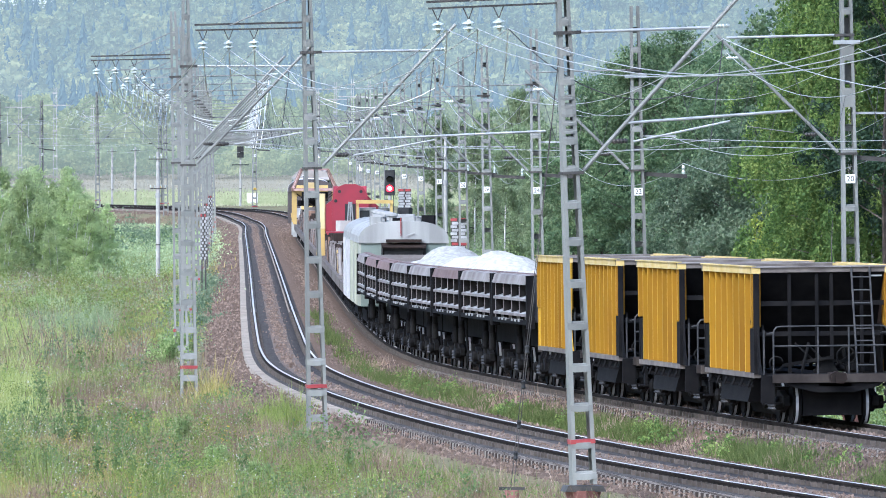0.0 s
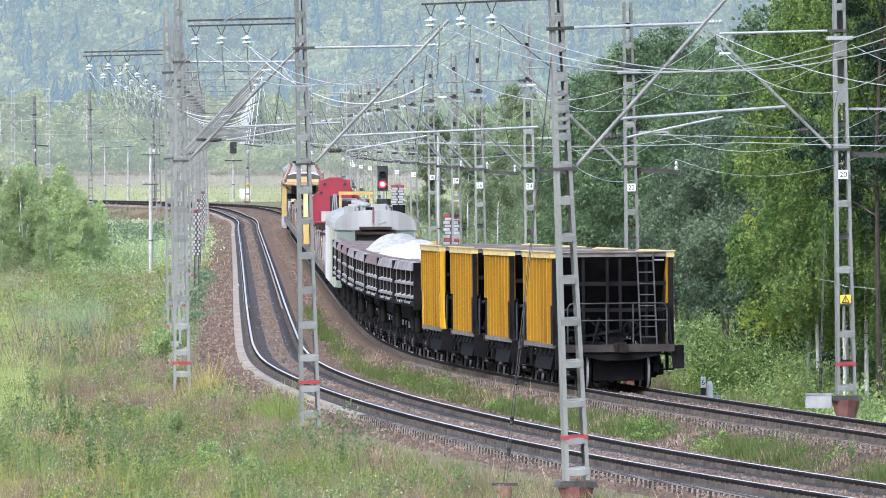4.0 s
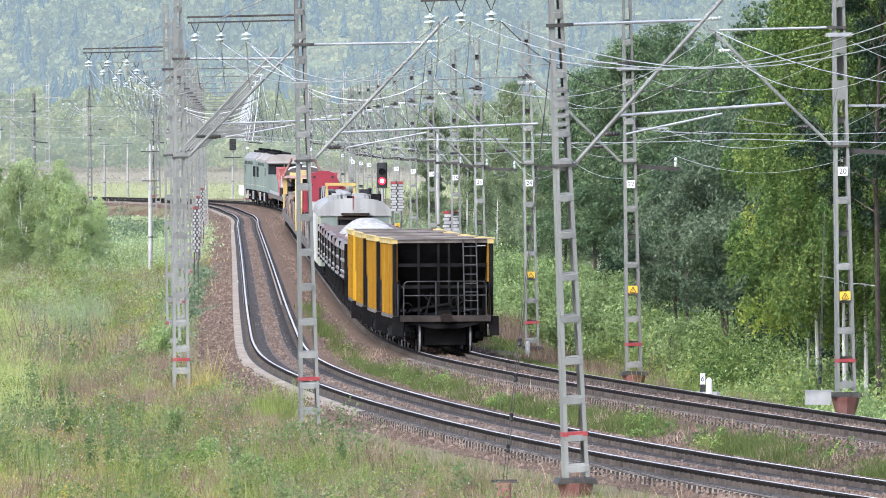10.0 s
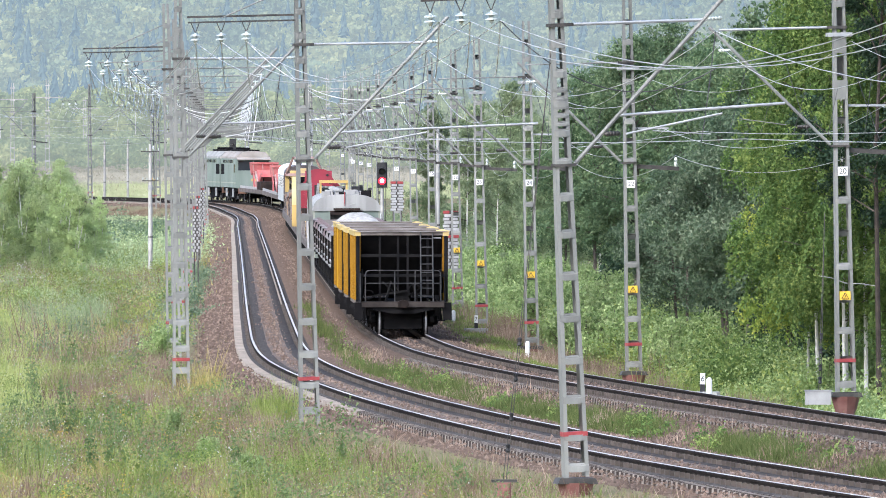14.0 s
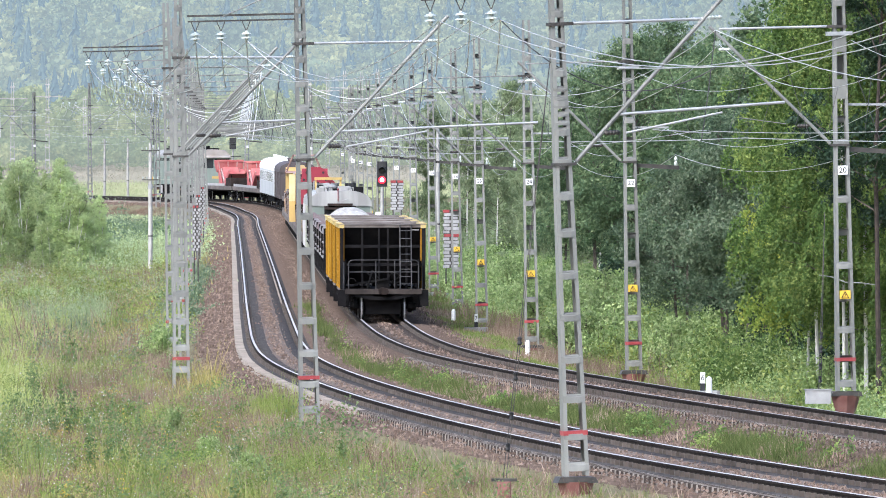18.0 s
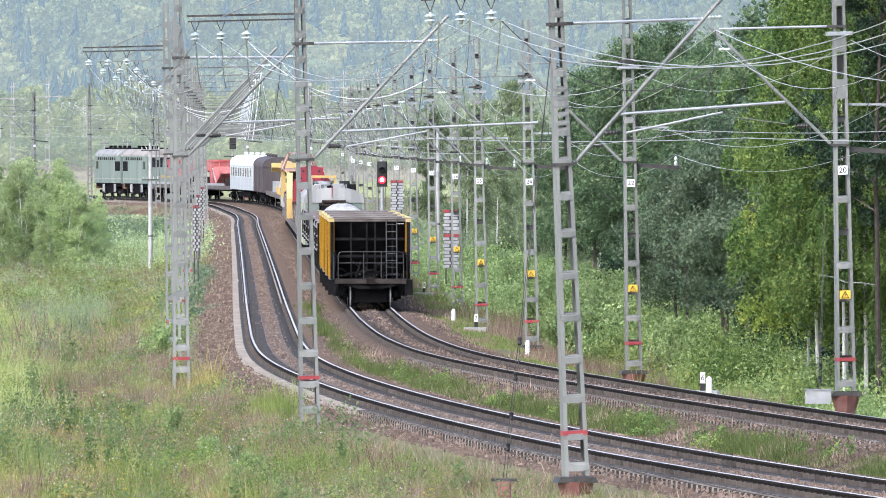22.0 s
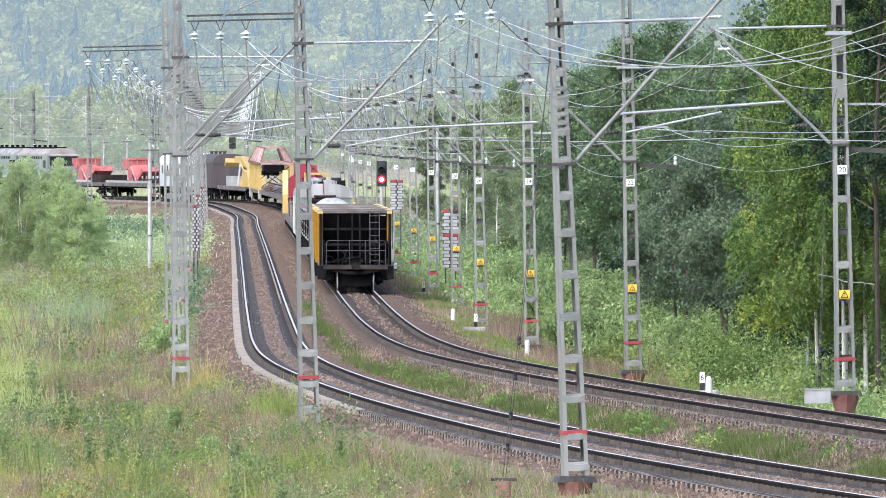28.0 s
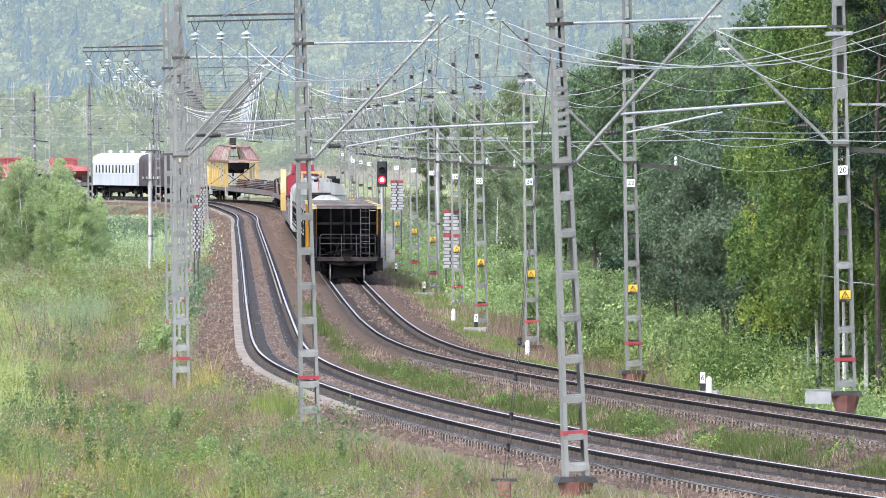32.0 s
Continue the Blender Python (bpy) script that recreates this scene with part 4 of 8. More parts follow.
        for y in (-1.25, 1.25):
            part("step", Mesh().box(x + s * 0.95 - 0.12, x + s * 0.95 + 0.12, y - 0.03, y + 0.03, 0.45, 1.05).box(x + s * 0.95 - 0.14, x + s * 0.95 + 0.14, y - 0.16, y + 0.16, 0.45, 0.49), WAGON_GREY, root, "dark grey step")
        part("marker", Mesh().box(px_ - 0.03, px_ + 0.03, -1.2, -1.08, 0.98, 1.06), WHITE, root, "small white tail marker")
    part("end_lettering", Mesh().box(-B - 0.012, -B - 0.004, -1.3, -1.05, 3.2, 3.235), BOX_GREY, root, "pale lettering as a plain bar")
    # near-black sheets that hide the yellow side walls from within
    for e in (-1, 1):
        part("inner_wall", Mesh().box(-B + 0.35, B - 0.35, e * (W - 0.09) - 0.03, e * (W - 0.09) + 0.03, 1.4, 3.3), RUST_DARK, root, "dark rusty inner wall")
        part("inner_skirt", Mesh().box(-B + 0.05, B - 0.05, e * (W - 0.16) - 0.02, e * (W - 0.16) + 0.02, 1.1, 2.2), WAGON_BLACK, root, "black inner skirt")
    for ob in root.children_recursive:      # stretched a little broader and taller to fit the camera's view
        for v in ob.data.vertices:
            v.co.y *= 1.035
            v.co.z += max(0.0, v.co.z - 2.2) * 0.065
    # black blocks added to darken the see-through space under the wagon
    part("lower_hopper", Mesh().prism([(-2.2, -1.0, 0.95), (-2.2, 1.0, 0.95), (-2.2, 0.68, 0.14), (-2.2, -0.68, 0.14)], (4.4, 0, 0)), WAGON_BLACK, root, "black lower discharge hopper")
    for x in (-4.75, 4.75):
        part("brake_beam", Mesh().box(x - 0.08, x + 0.08, -0.66, 0.66, 0.2, 0.8), WAGON_BLACK, root, "black plate filling the dark space at the bogie")
    add_bogie(root, -3.5)
    add_bogie(root, 3.5)
    add_coupler(root, L)
    return root


def build_dump(cap=None):
    L, B, W = 10.45, 4.95, 1.55
    root = thing("dump_wagon", "dusty grey-brown side-tipping dump wagon with a ribbed body", "dump wagon", "dump wagons of the train")
    part("underframe", Mesh().box(-L / 2 + 0.2, L / 2 - 0.2, -0.6, 0.6, 0.95, 1.8), WAGON_BLACK, root, "black underframe")
    part("floor", Mesh().box(-B, B, -W + 0.1, W - 0.1, 1.55, 1.7), DUST, root, "dusty tipping floor")
    for s in (-1, 1):
        y = s * W
        side = part("side_wall", Mesh().box(-B + 0.12, B - 0.12, min(y - s * 0.26, y - s * 0.2), max(y - s * 0.26, y - s * 0.2), 1.55, 2.85), DUMP_DARK, root, "dark recessed side wall")
        part("side_cap", Mesh().prism([(-B + 0.1, y - s * 0.12, 2.98), (-B + 0.1, y + s * 0.04, 2.94), (-B + 0.1, y + s * 0.12, 2.66), (-B + 0.1, y - s * 0.06, 2.66)], (2 * B - 0.2, 0, 0)), cap or DUST, side, "slanted worn cap")
        part("inner_lining", Mesh().box(-B + 0.1, B - 0.1, min(y - s * 0.3, y - s * 0.26), max(y - s * 0.3, y - s * 0.26), 1.7, 2.97), MAUVE_RUST, root, "mauve-brown worn inner lining")
        part("inner_rim", Mesh().box(-B + 0.1, B - 0.1, min(y - s * 0.3, y - s * 0.13), max(y - s * 0.3, y - s * 0.13), 2.97, 3.01), MAUVE_RUST, root, "brown inner rim")
        for z in (2.2, 1.72):
            beam = Mesh().prism([(-B + 0.1, y - s * 0.2, z + 0.12), (-B + 0.1, y + s * 0.08, z + 0.03), (-B + 0.1, y + s * 0.08, z - 0.05), (-B + 0.1, y - s * 0.2, z - 0.05)], (2 * B - 0.2, 0, 0))
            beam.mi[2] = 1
            part("side_beam", beam, [DUST, LEDGE_PALE], side, "sloping ledge, dust and sunlight painted on its top")
        for k in range(5):
            x = -B + 0.3 + k * (2 * B - 0.6) / 4
            # a dark rib with a paler plate on its face
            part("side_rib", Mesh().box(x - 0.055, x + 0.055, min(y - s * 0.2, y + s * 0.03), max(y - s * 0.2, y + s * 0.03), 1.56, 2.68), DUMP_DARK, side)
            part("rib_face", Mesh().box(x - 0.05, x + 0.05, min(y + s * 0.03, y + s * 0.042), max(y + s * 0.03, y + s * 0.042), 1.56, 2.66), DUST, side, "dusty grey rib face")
        part("bottom_flange", Mesh().box(-B, B, min(y - s * 0.1, y + s * 0.1), max(y - s * 0.1, y + s * 0.1), 1.42, 1.56), WAGON_BLACK, root, "black lower flange")
        for x in (-2.9, -1.9, -0.9, 0.9, 1.9, 2.9):
            part("flange_bracket", Mesh().box(x - 0.1, x + 0.1, min(y, y + s * 0.13), max(y, y + s * 0.13), 1.5, 1.57), LEDGE_PALE, root, "pale bracket")
        for x in (-1.15, 1.15):
            part("tipping_cylinder", Mesh().lathe([(0.07, 0.78), (0.1, 0.82), (0.1, 1.25), (0.08, 1.28), (0.08, 1.76)], (x, y - s * 0.28, 0), 14), BOGIE, root, "dark grey tipping cylinder")
    for s in (-1, 1):
        x = s * (B - 0.02)
        part("end_wall", Mesh().box(min(x, x - s * 0.1), max(x, x - s * 0.1), -W + 0.05, W - 0.05, 1.5, 2.9), DUST, root, "dusty end wall")
        for y in (-W, W):
            part("end_column", Mesh().box(min(x, x + s * 0.2), max(x, x + s * 0.2), y - 0.11, y + 0.11, 1.3, 2.95), WAGON_BLACK, root, "dark end column")
    body = ("floor", "side_wall", "side_cap", "side_beam", "side_rib", "rib_face", "inner_lining", "inner_rim", "bottom_flange", "flange_bracket", "end_wall", "end_column")
    for ob in root.children_recursive:      # a shallow body, high over the frame
        if ob.name.split(".")[0] in body:
            for v in ob.data.vertices:
                v.co.z = 2.98 - (2.98 - v.co.z) * 0.86
    add_bogie(root, -3.2)
    add_bogie(root, 3.2)
    add_coupler(root, L)
    return root


def arch(w, z0, z1, n=17):
    """Points of a rounded roof line from one eave to the other."""
    pts = []
    for i in range(n):
        q = math.pi * i / (n - 1)
        c = math.cos(q)
        pts.append((math.copysign(abs(c) ** 0.75, c) * w, z0 + (z1 - z0) * math.sin(q) ** 0.72))
    return pts


def build_van(name, label, cat, L, W, z_eave, z_top, wall, roof, end=None, windows=0, doors=True, arched=True):
    root = thing(name, label, cat)
    B = L / 2 - 0.45
    part("underframe", Mesh().box(-B, B, -0.5, 0.5, 0.75, 1.15).box(-B * 0.45, B * 0.45, -1.2, 1.2, 0.5, 0.9), WAGON_BLACK, root, "black underframe with boxes")
    for s in (-1, 1):
        side = part("side_wall", Mesh().box(-B, B, s * W - 0.04, s * W + 0.04, 1.12, z_eave), wall, root)
        for z in (1.45, 1.9, 2.3):
            part("side_seam", Mesh().box(-B, B, s * W - 0.055, s * W + 0.055, z - 0.015, z + 0.015), wall, side)
        if windows:
            for k in range(windows):
                x = -B + 1.6 + k * (2 * B - 3.2) / (windows - 1)
                wd = part("window", Mesh().box(x - 0.36, x + 0.36, s * W - 0.052, s * W + 0.052, 2.35, 3.15, 0.02), GLASS_DARK, side, "dark coach window")
                part("window_frame", Mesh().box(x - 0.42, x + 0.42, s * W - 0.047, s * W + 0.047, 2.29, 3.21), WHITE, wd)
        elif doors:
            part("sliding_door", Mesh().box(-1.05, 1.05, s * W - 0.08, s * W + 0.08, 1.2, z_eave - 0.1), wall, side)
            for x in (-B * 0.8, -B * 0.55, -B * 0.3, B * 0.3, B * 0.55, B * 0.8):
                part("wall_post", Mesh().box(x - 0.05, x + 0.05, s * W - 0.08, s * W + 0.08, 1.12, z_eave), wall, side)
    pts = arch(W + 0.06, z_eave, z_top)
    part("roof", Mesh().prism([(-B - 0.06, y, z) for y, z in pts], (2 * B + 0.12, 0, 0)), roof, root, "rounded sheet-metal roof")
    for k in range(4):
        x = -B * 0.75 + k * B * 0.5
        part("roof_vent", Mesh().lathe([(0.14, 0), (0.14, 0.16), (0.22, 0.2), (0.2, 0.28), (0.05, 0.32)], (x, 0.35, z_top - 0.04), 10), roof, root)
    for s in (-1, 1):
        e = part("end_wall", Mesh().box(min(s * B, s * (B - 0.08)), max(s * B, s * (B - 0.08)), -W + 0.03, W - 0.03, 1.1, z_eave + 0.02), end or wall, root)
        part("end_door", Mesh().box(min(s * B, s * (B + 0.05)), max(s * B, s * (B + 0.05)), -0.42, 0.42, 1.2, 3.0), GLASS_DARK if windows else (end or wall), e)
    add_bogie(root, -B + 2.6, base=2.2)
    add_bogie(root, B - 2.6, base=2.2)
    add_coupler(root, L)
    return root


def build_flat(L, name="flat_wagon", label="low rusty flat wagon", deck=RIMGREY):
    root = thing(name, label, "flat wagon", "flat wagons of the train")
    B = L / 2 - 0.35
    part("underframe", Mesh().box(-B, B, -0.9, 0.9, 0.85, 1.18), WAGON_BLACK, root, "black underframe")
    part("deck", Mesh().box(-B, B, -1.4, 1.4, 1.18, 1.32), deck, root, "rusty worn deck")
    for s in (-1, 1):
        part("side_sill", Mesh().box(-B, B, s * 1.4 - 0.05, s * 1.4 + 0.05, 1.0, 1.36), deck, root)
    add_bogie(root, -B + 2.0)
    add_bogie(root, B - 2.0)
    add_coupler(root, L)
    return root


def build_loco(L, roof_tint, end):
    """One section of the diesel locomotive: flat sides, a ribbed slanting roof edge and a dark roof top."""
    root = thing("diesel_locomotive", "pale green diesel locomotive section with a ribbed roof edge", "locomotive", "locomotive sections")
    B, W = L / 2 - 0.4, 1.56
    part("frame", Mesh().box(-B, B, -1.35, 1.35, 1.0, 1.42), WAGON_BLACK, root, "black frame")
    for s in (-1, 1):
        side = part("side_wall", Mesh().box(-B, B, s * W - 0.04, s * W + 0.04, 1.35, 4.05), GREEN, root, "pale green side")
        x = end * (B - 1.3)
        part("side_grille", Mesh().box(x - 1.1, x + 1.1, s * W - 0.06, s * W + 0.06, 2.55, 3.5, 0.02), WAGON_GREY, side, "large dark side grille")
        part("side_window", Mesh().box(-x - 0.5, -x + 0.5, s * W - 0.05, s * W + 0.05, 2.75, 3.5, 0.02), GLASS_DARK, side, "square dark cab window")
        for k in range(9):
            x = -B + 2.6 + k * (2 * B - 4.4) / 8
            part("louvre", Mesh().box(x - 0.28, x + 0.28, s * W - 0.05, s * W + 0.05, 3.62, 3.9), WAGON_GREY if k % 3 else GLASS_DARK, side, "small dark grille under the eave")
            part("wall_seam", Mesh().box(x - 0.42, x - 0.39, s * W - 0.055, s * W + 0.055, 1.4, 4.0), GREEN, side)
        part("side_band", Mesh().box(-B, B, s * W - 0.052, s * W + 0.052, 1.75, 1.83), CREAM, side, "narrow cream band")
        for x in (-B * 0.55, B * 0.3):
            part("tank_plate", Mesh().box(x - 0.35, x + 0.35, s * W - 0.03, s * W + 0.06, 0.5, 1.25), BOARD_GREY, root, "pale step plate")
        for k in range(12):
            x = -B + 0.1 + k * (2 * B - 0.2) / 12
            w = (2 * B - 0.2) / 12 - 0.09
            part("roof_panel", Mesh().prism([(x, s * (W + 0.05), 4.03), (x, s * (W + 0.02), 4.2), (x, s * 1.1, 4.66), (x, s * 1.0, 4.6), (x, s * (W - 0.1), 4.03)], (w, 0, 0)), roof_tint, root, "slanting pale roof-edge panel")
    pts = arch(1.32, 4.03, 4.74)
    part("roof", Mesh().prism([(-B, y, z) for y, z in pts], (2 * B, 0, 0)), CREAM_ROOF, root, "stained rounded roof")
    for x, w in ((-3.6, 0.9), (-1.6, 0.7), (0.4, 0.9), (2.6, 0.8), (4.4, 0.5)):
        part("roof_grille", Mesh().box(x - w, x + w, -0.75, 0.75, 4.7, 4.86, 0.1), WAGON_BLACK, root, "dark roof grille")
        part("exhaust_cap", Mesh().lathe([(0.16, 4.86), (0.2, 5.0), (0.12, 5.06)], (x, 0.2, 0), 8), WAGON_BLACK, root, "dark roof cap")
    for s in (-1, 1):
        e = part("end_wall", Mesh().box(min(s * B, s * (B + 0.08)), max(s * B, s * (B + 0.08)), -W + 0.02, W - 0.02, 1.3, 4.1), GREEN, root)
        for y in (-0.74, 0.74):
            part("end_window", Mesh().box(min(s * (B + 0.06), s * (B + 0.1)), max(s * (B + 0.06), s * (B + 0.1)), y - 0.68, y + 0.68, 2.95, 3.85, 0.02), GLASS_DARK, e, "dark cab window")
        part("visor", Mesh().prism([(s * B, -W, 4.0), (s * (B + 0.4), -W, 3.92), (s * (B + 0.4), -W, 3.98), (s * B, -W, 4.16)], (0, 2 * W, 0)), CREAM_ROOF, e, "stained sun visor over the windows")
        part("end_stripe", Mesh().box(min(s * (B + 0.06), s * (B + 0.1)), max(s * (B + 0.06), s * (B + 0.1)), -1.4, 0.2, 1.95, 2.2), MACHINE_YELLOW, e, "orange stripe")
        part("buffer_beam", Mesh().box(min(s * B, s * (B + 0.2)), max(s * B, s * (B + 0.2)), -1.4, 1.4, 0.8, 1.3), RUST, root, "rusty buffer beam")
    part("fuel_tank", Mesh().box(-2.2, 2.2, -1.3, 1.3, 0.35, 1.05, 0.15), WAGON_BLACK, root, "black fuel tank")
    add_bogie(root, -B + 2.6, base=3.6, wheel_r=0.525)
    add_bogie(root, B - 2.6, base=3.6, wheel_r=0.525)
    add_coupler(root, L)
    return root


TRAIN = []     # (thing, distance of its middle from the train's rear end, distance between its bogies)


def put(ob, u0, u1, bogies=None):
    TRAIN.append((ob, (u0 + u1) / 2, bogies or (u1 - u0) * 0.6))


first = build_hopper()
for k in range(4):
    put(first if k == 0 else build_hopper(YELLOW) if k == 3 else copy_thing(first, Matrix()), 11.4 * k + 0.07, 11.4 * (k + 1) + 0.07, 7.0)
first, brown = build_dump(), build_dump(MAUVE_RUST)
for k in range(8):
    d_ = first if k == 0 else brown if k == 2 else copy_thing(brown if k in (5, 6) else first, Matrix())
    put(d_, 45.6 + 10.6 * k, 45.6 + 10.6 * (k + 1), 6.4)


def heap(root, x0, x1, seed, top=3.55):
    """A load of white gravel: an uneven mound."""
    rnd = random.Random(seed)
    bm = Mesh()
    nx, ny = 26, 14
    ph = rnd.uniform(0, 6)

    def z(x, y):
        e = max(0.0, 1 - (abs(y) / 1.42) ** 2.2) * max(0.0, 1 - (abs(2 * (x - x0) / (x1 - x0) - 1)) ** 3)
        return 2.55 + (top - 2.55) * e * (0.86 + 0.14 * math.sin(x * 1.9 + ph)) + 0.05 * math.sin(7 * x + 3 * y) * e

    k = 0
    for i in range(nx + 1):
        for j in range(ny + 1):
            x, y = x0 + (x1 - x0) * i / nx, -1.42 + 2.84 * j / ny
            bm.v.append((x, y, z(x, y)))
    for i in range(nx):
        for j in range(ny):
            a = i * (ny + 1) + j
            bm.f.append((a, a + ny + 1, a + ny + 2, a + 1))
            bm.mi.append(0)
    me = bm.data("gravel_load", GRAVEL)
    me.polygons.foreach_set("use_smooth", [True] * len(me.polygons))
    return part("gravel_load", me, GRAVEL, root, "heaped white gravel load")


for k, top in ((1, 2.95), (2, 3.45), (3, 3.25), (4, 3.5), (5, 3.0)):
    heap(TRAIN[4 + k][0], -4.75, 4.75, k, top)

green = build_van("covered_wagon", "pale green covered wagon with an arched silver roof", "covered wagon", 15.5, 1.52, 3.3, 4.08, CREAM, ROOFGREY, GREEN, doors=True)
part("end_canopy", Mesh().prism([(-7.3, -0.78, 3.28), (-7.3, 0.78, 3.28), (-7.62, 0.78, 3.13), (-7.62, -0.78, 3.13)], (0, 0, 0.06)).box(-7.62, -7.3, -0.62, 0.62, 3.34, 3.44), RUST_DARK, green, "dark brown canopy over the end opening")
part("end_opening", Mesh().box(-7.36, -7.31, -0.78, 0.78, 2.62, 3.13), BLACK, green, "dark end opening")
for y in (-0.7, 0.7):
    part("canopy_bracket", Mesh().bar((-7.34, y, 2.68), (-7.6, y, 3.13), 0.05, 0.05), WAGON_BLACK, green, "black canopy bracket")
for y in (-1.1, 1.12):
    part("end_lamp", Mesh().lathe([(0.09, 0.0), (0.1, -0.06), (0.05, -0.09)], (-7.36, y, 2.75), 10, "x"), WAGON_BLACK, green, "small dark end lamp")
part("red_flag_post", Mesh().bar((-7.4, 0.1, 3.56), (-7.4, 0.1, 4.2), 0.035, 0.035), RED, green, "small red post")
part("pulley_arm", Mesh().bar((-7.42, 0.22, 3.72), (-7.42, 0.1, 3.6), 0.025, 0.025).bar((-7.42, -0.1, 3.58), (-7.42, -0.4, 3.68), 0.025, 0.025), BOARD_GREY, green, "pale latch arm")
for y in (-0.62, 0.62):
    part("roof_walk_rail", Mesh().tube((-7.2, y, 4.18), (7.2, y, 4.18), 0.03, 6).tube((-7.2, y, 3.95), (-7.2, y, 4.18), 0.025, 5).tube((0, y, 3.95), (0, y, 4.18), 0.025, 5), HANDRAIL, green, "dark roof walk rail")
for x, y, w, h, m in ((-6.6, 0.95, 0.28, 0.3, WHITE), (-6.2, 0.2, 0.2, 0.26, WAGON_GREY), (-5.2, -0.2, 0.35, 0.3, WHITE), (-4.4, -0.95, 0.3, 0.34, WAGON_GREY), (-3.4, 0.75, 0.3, 0.36, WHITE), (-2.2, -0.55, 0.3, 0.3, WHITE), (-1.0, 0.4, 0.3, 0.34, WAGON_GREY), (1.4, -0.3, 0.4, 0.34, WHITE), (3.4, 0.5, 0.3, 0.3, WHITE)):
    part("roof_box", Mesh().box(x - w, x + w, y - w * 0.8, y + w * 0.8, 3.8, 3.92 + h, 0.06), ROOFGREY if m is WHITE else m, green, "pale roof ventilator box" if m is WHITE else "dark roof ventilator box")
put(green, 130.7, 146.2)
put(build_van("refrigerator_wagon", "dirty silver-white covered wagon with an arched roof", "covered wagon", 15.5, 1.52, 3.3, 4.05, SILVER_SIDE, ROOFGREY), 146.2, 161.7)

loco_a, loco_b = build_loco(12.3, ROOFGREY, -1), build_loco(12.3, CREAM_ROOF, 1)
put(loco_b, 600.2, 612.5, 6)
put(loco_a, 612.7, 625, 6)
put(build_van("passenger_coach", "white passenger coach with a row of dark windows", "passenger coach", 20.6, 1.55, 3.35, 4.3, COACH_WHITE, WHITE, COACH_WHITE, windows=12), 531, 551.6, 14)
put(build_van("brown_van", "dark brown covered van with an arched roof", "covered wagon", 11.6, 1.55, 3.4, 4.3, VAN_BROWN, VAN_BROWN), 519.0, 530.8)


def red_tipper(u0, u1, mid):
    """A flat wagon with a coral red machine: a trough held high on a sloping neck, a folded flap behind it."""
    root = build_flat(u1 - u0, "machine_wagon", "flat wagon carrying a coral red folded tipping machine")
    x = mid
    part("trough", Mesh().prism([(x + 1.6, -1.2, 2.75), (x + 2.3, -1.2, 2.6), (x + 3.6, -1.2, 3.2), (x + 3.9, -1.2, 3.75), (x + 3.3, -1.2, 3.7), (x + 1.5, -1.2, 3.72)], (0, 2.4, 0)), FADED_RED, root, "coral red trough held high")
    part("trough_rim", Mesh().box(x + 1.42, x + 1.56, -1.26, 1.26, 3.6, 3.78), FADED_RED, root, "coral red trough rim")
    for k in range(6):
        y = -1.1 + k * 0.44
        part("trough_rib", Mesh().bar((x + 1.48, y, 3.62), (x + 1.6, y * 0.9, 2.8), 0.06, 0.08), RUST_PINK if k % 2 else FADED_RED, root)
    part("neck", Mesh().prism([(x - 0.6, -0.75, 1.4), (x + 1.9, -0.75, 1.4), (x + 2.4, -0.75, 2.7), (x + 1.5, -0.75, 3.1)], (0, 1.5, 0)), FADED_RED, root, "coral red sloping neck")
    for y in (-0.85, 0.85):
        part("ram", Mesh().tube((x - 1.2, y, 1.4), (x + 1.5, y, 2.9), 0.08, 8), RUST_PINK, root, "pinkish hydraulic ram")
        part("side_plate", Mesh().prism([(x - 0.9, y * 1.25, 1.4), (x + 1.0, y * 1.25, 1.4), (x + 1.5, y * 1.25, 2.7), (x + 0.9, y * 1.25, 2.9)], (0, 0.08, 0)), FADED_RED, root, "coral red side plate")
    part("flap", Mesh().prism([(x - 4.6, -0.95, 2.5), (x - 4.2, -0.95, 2.95), (x - 1.2, -0.95, 1.75), (x - 1.6, -0.95, 1.45)], (0, 1.9, 0)), FADED_RED, root, "coral red folded flap")
    for y in (-0.9, 0.0, 0.9):
        part("flap_rib", Mesh().bar((x - 4.5, y, 2.82), (x - 1.3, y, 1.74), 0.07, 0.12), RUST_PINK, root)
    part("flap_stand", Mesh().bar((x - 4.0, -0.7, 1.35), (x - 4.2, -0.7, 2.6), 0.1, 0.12).bar((x - 4.0, 0.7, 1.35), (x - 4.2, 0.7, 2.6), 0.1, 0.12), RUST_DARK, root, "dark stand")
    L = (u1 - u0) / 2
    part("tool_chest", Mesh().box(-L + 1.0, -L + 4.6, -1.35, 1.35, 1.34, 2.1), RUST_DARK, root, "dark brown low side boards")
    for y in (-1.38, 1.38):
        part("deck_board", Mesh().box(-L + 5.2, L - 1.0, y - 0.04, y + 0.04, 1.36, 1.58), BOARD_GREY, root, "pale deck edge board")
    put(root, u0, u1)


red_tipper(578.8, 600, -1.0)
red_tipper(551.9, 578.5, 1.5)


def slat_frame(bm, x0, x1, y, z0, z1, n):
    """An upright frame of yellow bars along one side."""
    for z in (z0, z1):
        bm.bar((x0, y, z), (x1, y, z), 0.12, 0.14)
    for k in range(n):
        x = x0 + (x1 - x0) * k / (n - 1)
        w = 0.26 if k in (0, n - 1) else 0.12
        bm.bar((x, y, z0), (x, y, z1), 0.14, w)
    return bm


